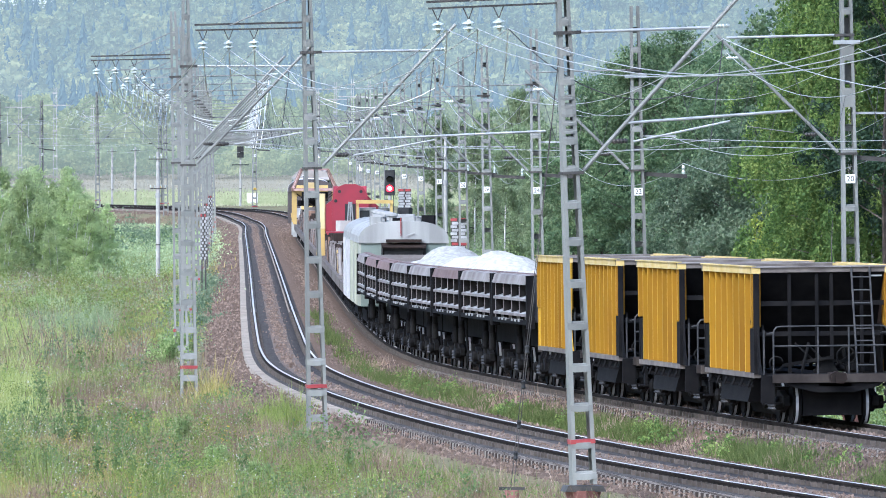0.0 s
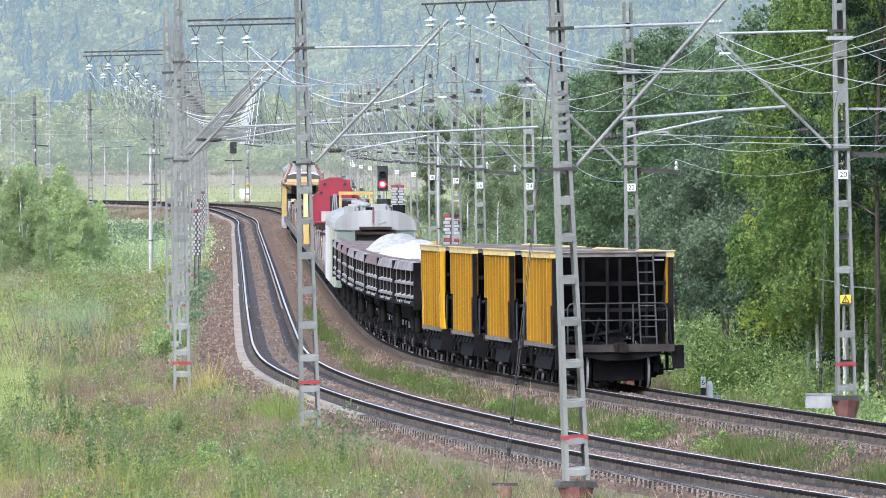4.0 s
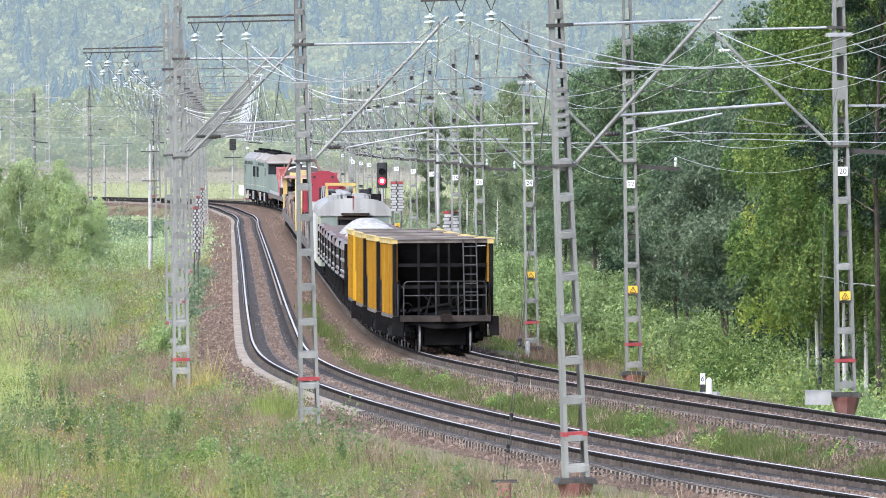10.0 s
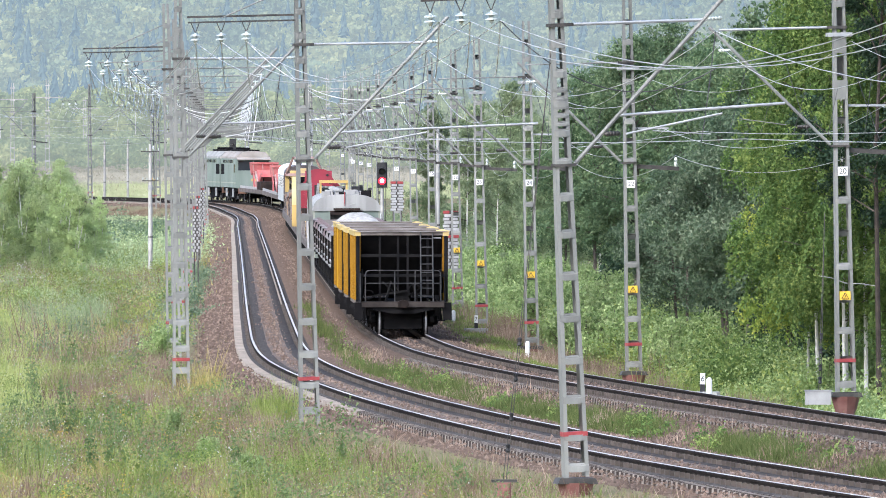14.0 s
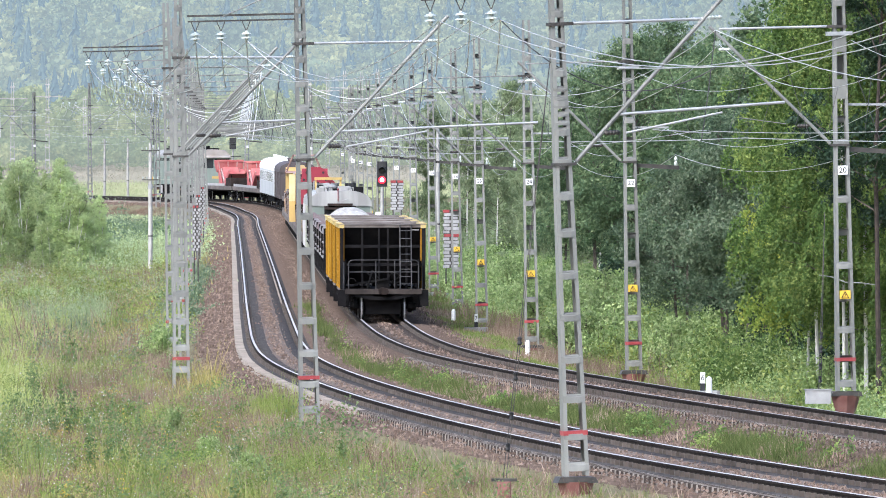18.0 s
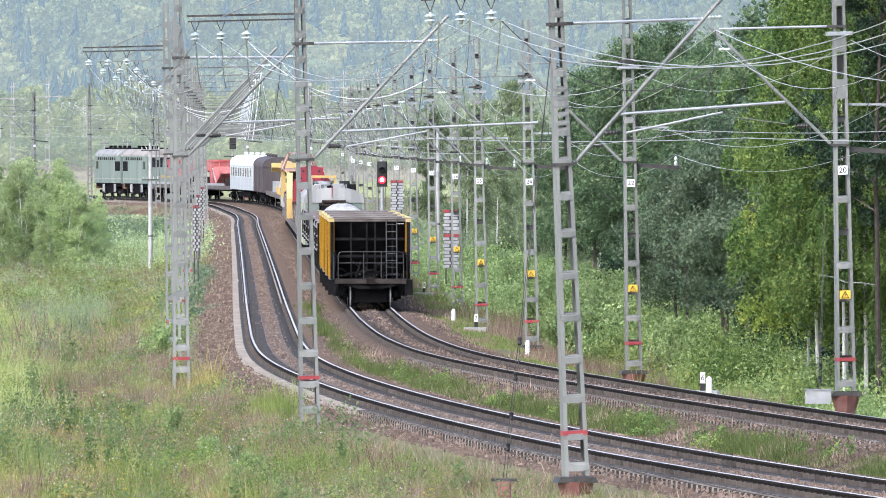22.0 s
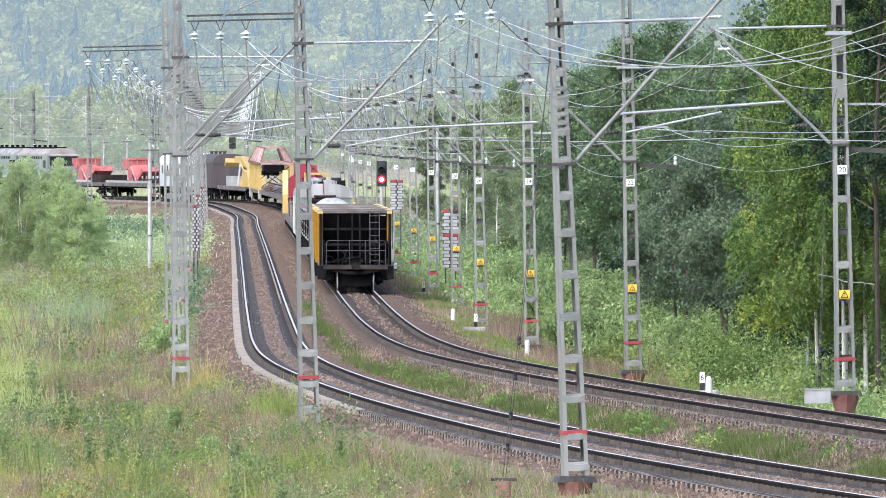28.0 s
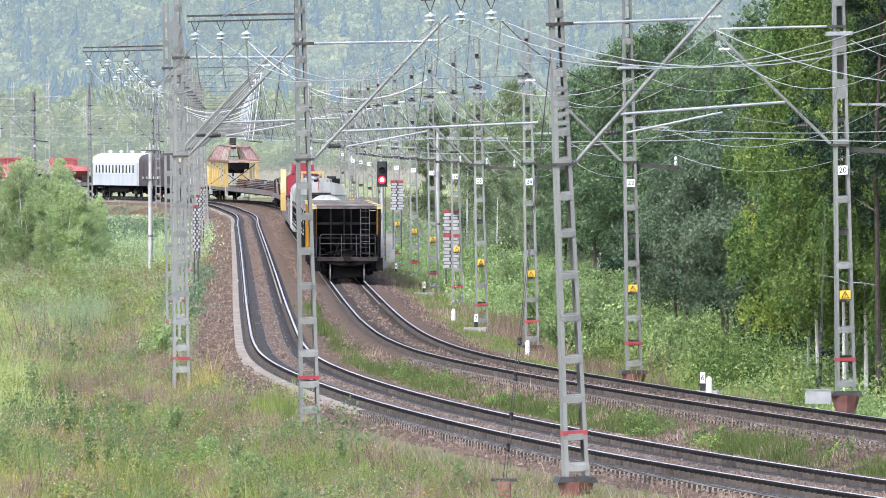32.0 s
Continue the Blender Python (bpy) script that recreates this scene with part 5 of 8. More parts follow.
def build_layer():
    """The track-laying crane: a pinkish slatted boom on two yellow side frames, before flats stacked with track panels."""
    root = build_flat(58, "track_laying_crane", "track-laying crane with a pinkish lattice boom on yellow side frames")
    for y in (-1.4, 1.4):
        part("side_frame", slat_frame(Mesh(), 13.0, 28.0, y, 1.35, 3.6, 7), MACHINE_YELLOW, root, "yellow side frame of upright bars")
        part("frame_leg", Mesh().bar((13.2, y, 0.5), (13.2, y, 1.4), 0.16, 0.3).bar((27.8, y, 0.5), (27.8, y, 1.4), 0.16, 0.3), BOARD_GREY, root, "pale prop under the frame")
    for x in (13.2, 27.8):
        part("cross_brace", Mesh().bar((x, -1.35, 1.5), (x, 1.35, 3.5), 0.07, 0.07).bar((x, 1.35, 1.5), (x, -1.35, 3.5), 0.07, 0.07), RUST_DARK, root, "dark cross brace")
    x0, x1, a0, a1 = 10.5, 29.5, 14.5, 26.0
    chords = Mesh()
    for y in (-1.5, 1.5):
        chords.bar((x0, y, 3.72), (x1, y, 3.72), 0.16, 0.2).bar((a0, y * 0.6, 5.1), (a1, y * 0.6, 5.1), 0.12, 0.12)
        chords.bar((x0, y, 3.72), (a0, y * 0.6, 5.1), 0.12, 0.12).bar((x1, y, 3.72), (a1, y * 0.6, 5.1), 0.12, 0.12)
    part("boom_chords", chords, RUST, root, "rusty boom chords")
    for y in (-1.5, 1.5):
        for k in range(13):
            f, g = k / 12, min(1.0, k / 12 + 0.06)
            part("boom_slat", Mesh().bar((x0 + (x1 - x0) * f, y, 3.75), (a0 + (a1 - a0) * g, y * 0.6, 5.08), 0.07, 0.11), RUST_PINK, root, "pinkish boom bar")
    for k in range(9):
        f = k / 8
        for a, w, z in ((x0 + (x1 - x0) * f, 1.5, 3.72), (a0 + (a1 - a0) * f, 0.9, 5.1)):
            part("boom_cross_bar", Mesh().bar((a, -w, z), (a, w, z), 0.1, 0.1), RUST_PINK, root, "pinkish cross bar")
    part("hoist", Mesh().box(14.5, 18.5, -0.9, 0.9, 2.95, 3.55, 0.25).box(15.2, 17.6, -0.5, 1.2, 2.6, 2.98, 0.2).tube((16, 0.5, 2.7), (16, 0.5, 2.3), 0.08, 6), WAGON_BLACK, root, "dark hoist trolley under the boom")
    rnd = random.Random(4)
    for q in range(3):
        for k in range(5):
            z = 1.36 + k * 0.15
            a = -27 + 12.6 * q + rnd.uniform(-0.5, 0.5)
            part("track_panel", Mesh().box(a, a + 11.6 - k * 0.4, -1.3 + rnd.uniform(0, 0.12), 1.3 - rnd.uniform(0, 0.15), z, z + 0.06), rnd.choice([RUST, RIMGREY, DUST]), root, "stacked rusty track panel")
            for y in (-0.8, 0.8):
                part("panel_rail", Mesh().box(a, a + 11.6 - k * 0.4, y - 0.05, y + 0.05, z + 0.06, z + 0.15), RUST_DARK, root)
    return root


put(build_layer(), 436, 494, 48)


def build_plough():
    root = build_flat(22.2, "yellow_crane_wagon", "flat wagon carrying a yellow crane with a folded arm")
    part("crane_base", Mesh().prism([(-7.5, -0.8, 1.3), (-2.0, -0.8, 1.3), (-2.6, -0.8, 2.3), (-3.4, -0.8, 2.9), (-6.6, -0.8, 2.7), (-7.4, -0.8, 2.1)], (0, 1.6, 0)), MACHINE_YELLOW, root, "yellow crane base")
    part("crane_arm", Mesh().prism([(-5.2, -0.35, 2.7), (-4.2, -0.35, 2.9), (1.6, -0.35, 4.05), (6.0, -0.35, 4.1), (6.6, -0.35, 3.85), (6.8, -0.35, 3.3), (6.3, -0.35, 3.55), (1.2, -0.35, 3.45)], (0, 0.7, 0)), MACHINE_YELLOW, root, "yellow folded crane arm")
    part("crane_fork", Mesh().prism([(6.2, -1.2, 3.5), (6.8, -1.2, 3.9), (7.2, -1.2, 3.2), (6.9, -1.2, 3.1)], (0, 2.4, 0)), MACHINE_YELLOW, root, "yellow fork at the arm's end")
    for y in (-0.95, 0.95):
        part("crane_brace", Mesh().bar((-1.0, y, 1.3), (0.2, y * 0.6, 3.4), 0.14, 0.18), BOARD_GREY, root, "pale prop")
        part("arm_ram", Mesh().tube((-4.6, y * 0.6, 2.0), (0.6, y * 0.5, 3.5), 0.09, 8), MACHINE_YELLOW, root)
        part("outrigger", Mesh().bar((-6.8, y * 1.35, 1.3), (-6.8, y * 1.5, 2.0), 0.2, 0.3), MACHINE_YELLOW, root)
    part("winch", Mesh().box(3.4, 7.0, -1.1, 1.1, 1.33, 2.25, 0.2), BOX_GREY, root, "grey winch housing")
    part("winch_pipe", wire([Vector((7.1, -0.9, 1.4)), Vector((7.4, -0.9, 1.9)), Vector((7.3, -0.9, 2.2)), Vector((6.6, -0.9, 2.35)), Vector((5.0, -0.9, 2.3))], 0.08, 6), BOARD_GREY, root, "pale bent pipe")
    return root


put(build_plough(), 496.4, 518.6)


def build_red_machine():
    root = build_flat(20, "red_crane_machine", "big red rail crane with round holes in its frame plates")
    for y in (-0.8, 0.8):
        g = 1 if y > 0 else -1
        part("frame_plate", Mesh().prism([(-2.6, y, 1.35), (-2.6, y, 4.1), (-1.9, y, 4.75), (1.9, y, 4.75), (2.6, y, 4.1), (2.6, y, 1.35)], (0, -g * 0.25, 0)), MACHINE_RED, root, "red frame plate")
    ring = [(-0.88, 1.4), (0.88, 1.4), (0.88, 4.0), (0.82, 4.4), (0.6, 4.72), (0.28, 4.86), (-0.28, 4.86), (-0.6, 4.72), (-0.82, 4.4), (-0.88, 4.0)]
    rear = part("rear_plate", Mesh().prism([(-2.7, y, z) for y, z in ring], (0.2, 0, 0)), MACHINE_RED, root, "rounded red rear plate")
    part("rear_recess", Mesh().box(-2.74, -2.7, -0.26, 0.26, 3.0, 3.9), BLACK, rear, "dark recess with pale rods")
    for y in (-0.13, 0.0, 0.13):
        part("rod", Mesh().tube((-2.78, y, 3.05), (-2.78, y * 0.5, 4.0), 0.035, 6), PIPE, rear, "pale hydraulic rod")
    for y, z in ((-0.52, 4.5), (0.52, 4.5), (-0.7, 4.05), (0.7, 4.05)):
        part("hole", Mesh().lathe([(0.08, -0.03), (0.08, 0.0)], (-2.7, y, z), 12, "x"), BLACK, rear, "dark round hole")
    part("shoulder", Mesh().prism([(-2.3, -0.85, 4.3), (-2.3, -1.55, 3.6), (-2.3, -1.55, 3.0), (-2.3, -0.85, 3.0)], (1.4, 0, 0)), MACHINE_RED, root, "red side shoulder")
    part("shoulder", Mesh().prism([(-2.3, 0.85, 4.1), (-2.3, 1.4, 3.7), (-2.3, 1.4, 2.6), (-2.3, 0.85, 2.6)], (1.4, 0, 0)), MACHINE_RED, root, "red side shoulder")
    part("boom_foot", Mesh().prism([(2.5, -0.7, 3.0), (9.0, -0.7, 3.6), (9.0, -0.7, 4.1), (2.5, -0.7, 4.6)], (0, 1.4, 0)), MACHINE_RED, root, "red boom")
    part("winch_box", Mesh().box(-4.6, -2.9, -0.9, 0.7, 1.4, 3.1, 0.2), CONCRETE, root, "grey winch housing")
    part("counterweight", Mesh().box(-6.4, -4.8, -1.2, 1.2, 1.4, 2.6, 0.2), MACHINE_RED, root)
    tower = part("tower_cabinet", Mesh().box(-2.4, -1.8, 1.2, 1.62, 1.4, 2.7, 0.04), MACHINE_YELLOW, root, "tall narrow yellow cabinet")
    part("cabinet_top", Mesh().box(-2.4, -1.8, 1.2, 1.62, 2.704, 4.4, 0.04), CABINET_YELLOW, tower, "pale yellow upper panel")
    return root


put(build_red_machine(), 262.7, 282.7)


def build_cab_machine():
    root = build_flat(16, "track_machine", "track maintenance machine with a white cab and yellow roof bar")
    cabin = part("cab", Mesh().box(-4.5, -1.5, -0.6, 0.6, 1.35, 4.2, 0.12), BOARD_GREY, root, "white cab")
    for y0 in (-0.6, 0.2):
        part("cab_window", Mesh().box(-4.53, -4.49, y0, y0 + 0.4, 3.55, 4.1), GLASS_DARK, cabin, "dark cab window")
    part("warning_triangle", Mesh().prism([(-4.56, -0.3, 3.85), (-4.56, 0.1, 3.85), (-4.56, -0.1, 4.3)], (0.02, 0, 0)), RED, cabin, "red triangle")
    part("roof_bar", Mesh().box(-4.8, -4.4, -0.75, 0.75, 4.38, 4.52).box(-4.7, -4.5, -0.73, -0.63, 3.4, 4.38).box(-4.7, -4.5, 0.63, 0.73, 3.4, 4.38), MACHINE_YELLOW, root, "yellow roof bar")
    part("engine_hood", Mesh().box(-1.2, 6, -1.1, 1.1, 1.35, 3.2, 0.2), MACHINE_YELLOW, root, "yellow engine hood")
    part("exhaust", Mesh().box(-3.6, -2.4, -1.55, -0.95, 3.75, 4.2, 0.15).tube((-3.0, -1.25, 1.4), (-3.0, -1.25, 3.8), 0.16, 8), BLACK, root, "black air filter on its pipe")
    return root


put(build_cab_machine(), 183.6, 199.6)


def cargo_flat(u0, u1, seed):
    rnd = random.Random(seed)
    root = build_flat(u1 - u0, "loaded_flat_wagon", "flat wagon loaded with rusty and pale scrap fittings")
    L = u1 - u0
    for k in range(9):
        x = -L / 2 + 1 + k * (L - 2) / 8
        h = rnd.uniform(0.5, 1.5)
        m = rnd.choice([RUST, RUST_DARK, RIMGREY, DUST, DUST, MACHINE_YELLOW if k == 4 else RUST_DARK])
        b = Mesh().box(x - 0.6, x + 0.6, -1.2, rnd.uniform(0.6, 1.25), 1.32, 1.32 + h, 0.15)
        b.tube((x, 1.2, 1.3), (x + 0.7, 1.25, 1.9 + h * 0.5), 0.06, 6)
        part("cargo_piece", b, m, root)
    put(root, u0, u1)


for k in range(2):
    cargo_flat(161.9 + 10.8 * k, 161.9 + 10.8 * (k + 1) - 0.2, k)
for k in range(4):
    cargo_flat(199.8 + 15.7 * k, 199.8 + 15.7 * (k + 1) - 0.2, 10 + k)
for k in range(9):
    cargo_flat(282.9 + 17 * k, 282.9 + 17 * (k + 1) - 0.2, 20 + k)



def motions():
    """The train runs along its track at an even pace."""
    for ob, u, base in TRAIN:
        rows = []
        for k in range(33):
            s = float(np.interp(S_REAR + gone(k), FLAT_RIGHT.s, RIGHT.s)) + u
            a, b = RIGHT.at(s - base / 2), RIGHT.at(s + base / 2)
            c = (a + b) / 2
            turn = math.atan2(b.y - a.y, b.x - a.x)
            roll = -np.interp(s, RIGHT.s, RIGHT.cant) / 1.59
            pitch = -math.atan2(b.z - a.z, (b - a).length)
            rows.append((k, Matrix.Translation(c) @ Matrix.Rotation(turn, 4, "Z") @ Matrix.Rotation(pitch, 4, "Y") @ Matrix.Rotation(roll, 4, "X")))
        walk(ob, rows)
    # the wheels of the hopper and dump wagons roll
    turn = radians(80)
    for ob, u, base in TRAIN[:12]:
        for bogie in ob.children:
            for ws in bogie.children:
                if not ws.name.startswith("wheelset"):
                    continue
                home, rows, t, n = ws.matrix_basis.copy(), [], 0.0, 0
                while t < 32:
                    rows.append((t, home @ Matrix.Rotation(turn * n, 4, "Y")))
                    n += 1
                    t += turn * 0.475 / (8.484 - 0.202 * t + 0.005958 * t ** 2)
                rows.append((32, home @ Matrix.Rotation(turn * n, 4, "Y")))
                walk(ws, rows)


# ---- plants ----
RNG = np.random.default_rng(7)


def quads_mesh(name, v, mats, mi=None):
    """A mesh of loose n-sided pieces from an array (pieces, n, 3)."""
    k, n = v.shape[0], v.shape[1]
    me = bpy.data.meshes.new(name)
    me.vertices.add(k * n)
    me.vertices.foreach_set("co", v.astype(np.float32).ravel())
    me.loops.add(k * n)
    me.loops.foreach_set("vertex_index", np.arange(k * n, dtype=np.int32))
    me.polygons.add(k)
    me.polygons.foreach_set("loop_start", np.arange(0, k * n, n, dtype=np.int32))
    for m in mats:
        me.materials.append(m)
    if mi is not None:
        me.polygons.foreach_set("material_index", mi.astype(np.int32))
    me.update(calc_edges=True)
    return me


def leaves(c, size, rng, droop=0.35, long=1.5):
    """Three-cornered leaves at the points c (n, 3), turned at random, hanging a little."""
    n = len(c)
    a = rng.normal(size=(n, 3))
    a[:, 2] -= droop
    a /= np.linalg.norm(a, axis=1)[:, None]
    b = np.cross(a, rng.normal(size=(n, 3)))
    b /= np.linalg.norm(b, axis=1)[:, None]
    s = size * rng.uniform(0.6, 1.4, n)[:, None]
    a, b = a * s * long / 2, b * s / 2
    return np.stack([c - a * 0.7 - b, c - a * 0.7 + b, c + a], 1)


def limb(bm, a, b, r0, r1, n=6, bend=0.0, rng=None):
    a, b = Vector(a), Vector(b)
    m = a.lerp(b, 0.5) + Vector((rng.uniform(-1, 1), rng.uniform(-1, 1), 0)) * bend
    bm.tube(a, m, r0, n, (r0 + r1) / 2, mi=1)
    bm.tube(m, b, (r0 + r1) / 2, n, r1, mi=1)


def tree_kit(h, crown_r, crown_z, n_leaf, size, trunk_mat, leaf, seed, r=0.13, lumps=26, stems=1, droop=0.4, hang=0.0):
    """Meshes of trunk and crown of one tree: limbs that end in clumps of leaves with gaps between."""
    rng = np.random.default_rng(seed)
    bm, twigs = Mesh(), Mesh()
    cs = []
    for q in range(stems):
        off = Vector((rng.uniform(-0.5, 0.5), rng.uniform(-0.5, 0.5), 0)) * (stems > 1)
        top = off * 2.2 + Vector((rng.uniform(-0.4, 0.4), rng.uniform(-0.4, 0.4), h * rng.uniform(0.9, 0.97)))
        mid = off * 1.5 + Vector((rng.uniform(-0.15, 0.15), rng.uniform(-0.15, 0.15), h * 0.45))
        bm.tube(off, mid, r, 7, r * 0.65)
        bm.tube(mid, top, r * 0.65, 7, 0.02)
        for k in range(lumps // stems):
            f = (k + rng.uniform(0, 1)) / (lumps // stems)
            z = crown_z + (h - crown_z) * f
            rad = crown_r * (math.sin(math.pi * min(1, 0.16 + 0.84 * f) ** 0.8) ** 0.75 + 0.08) * rng.uniform(0.45, 1.08)
            q2 = rng.uniform(0, 2 * math.pi)
            st = mid.lerp(top, max(0, (z * 0.9 / h - 0.45) / 0.55)) if z > h * 0.5 else off.lerp(mid, z * 0.9 / (h * 0.45))
            end = Vector((st.x + rad * math.cos(q2), st.y + rad * math.sin(q2), z + rad * rng.uniform(-0.15, 0.35)))
            limb(twigs, st, end, r * 0.28, 0.012, 5, 0.15, rng)
            cs.append((end, 0.35 + 0.3 * rad / crown_r + rng.uniform(0, 0.35)))
            cs.append((st.lerp(end, 0.6), 0.4 + rng.uniform(0, 0.3)))
    w = np.array([c[1] ** 2 for c in cs])
    pick = rng.choice(len(cs), n_leaf, p=w / w.sum())
    base = np.array([tuple(c[0]) for c in cs])[pick]
    rr = np.array([c[1] for c in cs])[pick][:, None]
    # each clump is a shell of small tufts; the leaves gather round the tufts
    per = 7
    tg = rng.normal(size=(len(cs) * per, 3))
    tg /= np.linalg.norm(tg, axis=1)[:, None]
    tg *= rng.uniform(0.45, 1.05, (len(tg), 1)) * np.array([1.0, 1.0, 0.8])
    tuft = pick * per + rng.integers(0, per, n_leaf)
    pts = base + tg[tuft] * rr * (crown_r / 2.0) + rng.normal(0, 1, (n_leaf, 3)) * np.array([0.17, 0.17, 0.11]) * (crown_r / 2.0)
    if hang:      # leaves strung along hanging twigs
        k = rng.integers(0, n_leaf // 40, n_leaf)
        out = pts[k] - np.array([0, 0, h * 0.6])
        away = np.stack([out[:, 0], out[:, 1], 0 * out[:, 0]], 1)
        away /= np.linalg.norm(away, axis=1)[:, None] + 0.01
        f = rng.uniform(0, 1, n_leaf) * rng.uniform(0.4, 1.2, n_leaf // 40)[k]
        pts = pts[k] + away * (0.35 * np.sqrt(f))[:, None] + rng.normal(0, 0.06, (n_leaf, 3))
        pts[:, 2] -= hang * f
    crown = quads_mesh("crown", leaves(pts, size, rng, droop), [leaf])
    return bm.data("trunk", trunk_mat), twigs.data("branchwork", BARK, BARK), crown


def plant_tree(kit, x, y, scale, name, label, group, z=None):
    trunk, branches, crown = kit
    zz = float(ground_z(np.array(x), np.array(y))) - 0.05 if z is None else z
    root = thing(name, label, "tree", group, at=pose(x, y, zz, 0, 0, RNG.uniform(0, 360)) @ Matrix.Scale(scale, 4))
    for nm, me in (("trunk", trunk), ("branchwork", branches), ("crown", crown)):
        if me:
            ob = new(nm, me)
            ob.parent = root
            if nm == "branchwork":
                ob["kind"] = "stuff"
    return root


def spruce_kit(h, r, tiers, seed):
    """A forest spruce: drooping boughs in tiers, each fringed with short needle sprays."""
    rng = np.random.default_rng(seed)
    bm = Mesh().tube((0, 0, 0), (0, 0, h * 0.97), 0.13, 7, 0.02)
    pts = []
    for k in range(tiers):
        f = (k + rng.uniform(0, 0.6)) / tiers
        z = 0.5 + (h - 0.6) * f
        for q in rng.uniform(0, 2 * np.pi, 7):
            ln = r * (1 - f) ** 0.8 * rng.uniform(0.6, 1.1) + 0.15
            t = rng.uniform(0.05, 1, 60)
            side = rng.normal(0, 0.09, 60) * (0.3 + t) * min(1.0, ln)
            pts.append(np.stack([np.cos(q) * ln * t - np.sin(q) * side, np.sin(q) * ln * t + np.cos(q) * side, z - 0.42 * ln * t ** 1.5 - rng.uniform(0, 0.16, 60)], 1))
    return bm.data("trunk", BARK), None, quads_mesh("crown", leaves(np.concatenate(pts), 0.11, rng, 0.9, 1.8), [LEAF_SPRUCE])


def right_wood():
    birch = [tree_kit(15.5, 2.3, 3.6, 48000, 0.074, BARK_WHITE, LEAF_BIRCH, 10 + k, 0.075, 44, droop=0.8, hang=0.95) for k in range(3)]
    birch_back = [tree_kit(15.5, 2.4, 3.6, 24000, 0.1, BARK_WHITE, LEAF_BIRCH, 14, 0.08, 40)]
    dark = [tree_kit(12.0, 2.3, 3.3, 34000, 0.085, BARK, LEAF_DARK, 20 + k, 0.1, 40) for k in range(3)]
    dark_back = [tree_kit(12.0, 2.4, 1.6, 18000, 0.14, BARK, LEAF_DARK, 24, 0.12, 38)]
    pale = [tree_kit(12.0, 2.4, 1.6, 20000, 0.12, BARK_WHITE, LEAF_MID, 25 + k, 0.1, 38) for k in range(2)]
    willow = [tree_kit(9.0, 2.1, 2.9, 32000, 0.078, BARK, LEAF_WILLOW, 27, 0.08, 40, stems=2)]
    pine = [tree_kit(17.0, 1.8, 6.0, 34000, 0.075, BARK_DARK, LEAF_SPRUCE, 30, 0.085, 30)]
    gold = [tree_kit(6.6, 1.6, 2.7, 24000, 0.066, BARK_WHITE, LEAF_YELLOW, 33, 0.05, 30, droop=0.8, hang=0.6)]
    spruce = [spruce_kit(12.5, 2.1, 46, 36 + k) for k in range(2)]
    lab_b = "tall birch with white bark and yellow-green leaves"
    lab_d = "dense dark green alder at the wood's edge"
    for x, y, s in ((10.5, 297, 1.0),):
        plant_tree(gold[0], x, y, s, "birch", "birch with yellowing leaves at the wood's edge", "birches of the wood")
    for x, y, s in ((11.5, 293, 1.0), (12.6, 296, 1.05), (14.4, 290, 1.1), (11.9, 304, 1.05), (13.4, 302, 1.1), (12.0, 313, 0.98), (10.75, 294, 0.8), (11.95, 290, 0.86), (11.3, 289, 0.8)):
        plant_tree(birch[int(RNG.integers(3))], x, y, s * RNG.uniform(0.93, 1.05), "birch", lab_b, "birches of the wood")
    for x, y, s in ((15.2, 301, 1.15), (12.9, 318, 1.1), (14.6, 316, 1.2), (16.2, 322, 1.2)):
        plant_tree(birch_back[0], x, y, s, "birch", lab_b, "birches of the wood")
    for x, y in ((12.02, 283), (16.0, 294)):
        root = plant_tree(pine[0], x, y, 1.0, "pine", "tall pine with a dark bare trunk", "pines of the wood")
        if x < 13:
            bough = wire([Vector((x - 0.05, y, 2.62)), Vector((x - 0.5, y - 0.1, 2.68)), Vector((x - 0.95, y, 2.7)), Vector((x - 1.3, y + 0.1, 2.84)), Vector((x - 1.66, y, 2.9))], 0.012, 6)
            part("dead_branch", bough, BOX_GREY, root, "bare pale dead branch", at=root.matrix_basis.inverted())
    # mostly added: dark trees that stand for the shade deep in the wood
    lab_s = "dark green spruce standing for the wood's shaded depth"
    for x, y, s in ((12.5, 312, 1.0), (10.9, 324, 0.95), (12.0, 330, 1.0), (13.3, 327, 1.05), (14.6, 334, 1.1), (15.6, 318, 1.1), (11.6, 345, 0.9), (13.2, 344, 0.95), (13.9, 309, 1.15),
                    (9.4, 410, 0.8), (11.4, 418, 0.85), (8.4, 446, 0.85), (10.2, 452, 0.9), (8.6, 398, 0.6), (9.4, 392, 0.62), (9.9, 366, 0.55), (10.4, 357, 0.6), (11.2, 362, 0.7), (9.0, 490, 0.9), (12.6, 396, 0.9), (13.6, 368, 0.95), (11.0, 388, 0.75)):
        plant_tree(spruce[int(RNG.integers(2))], x, y, s * RNG.uniform(0.93, 1.06), "spruce", lab_s, "spruces of the wood")
    for x, y, s in ((9.6, 338, 0.95), (10.9, 332, 1.0), (8.6, 362, 0.8)):
        plant_tree(willow[0], x, y, s, "willow", "grey-green willow with several thin stems", "willows of the wood")
    for x, y, s in ((10.4, 350, 0.9), (12.2, 349, 1.02), (9.6, 372, 0.92), (11.2, 376, 0.9), (8.9, 396, 0.97), (10.4, 402, 0.93),
                    (7.9, 424, 1.0), (9.6, 432, 1.05), (6.9, 462, 0.95), (8.7, 470, 1.0), (5.9, 500, 0.7)):
        plant_tree(dark[int(RNG.integers(3))], x, y, s * RNG.uniform(0.93, 1.06), "alder", lab_d, "alders of the wood")
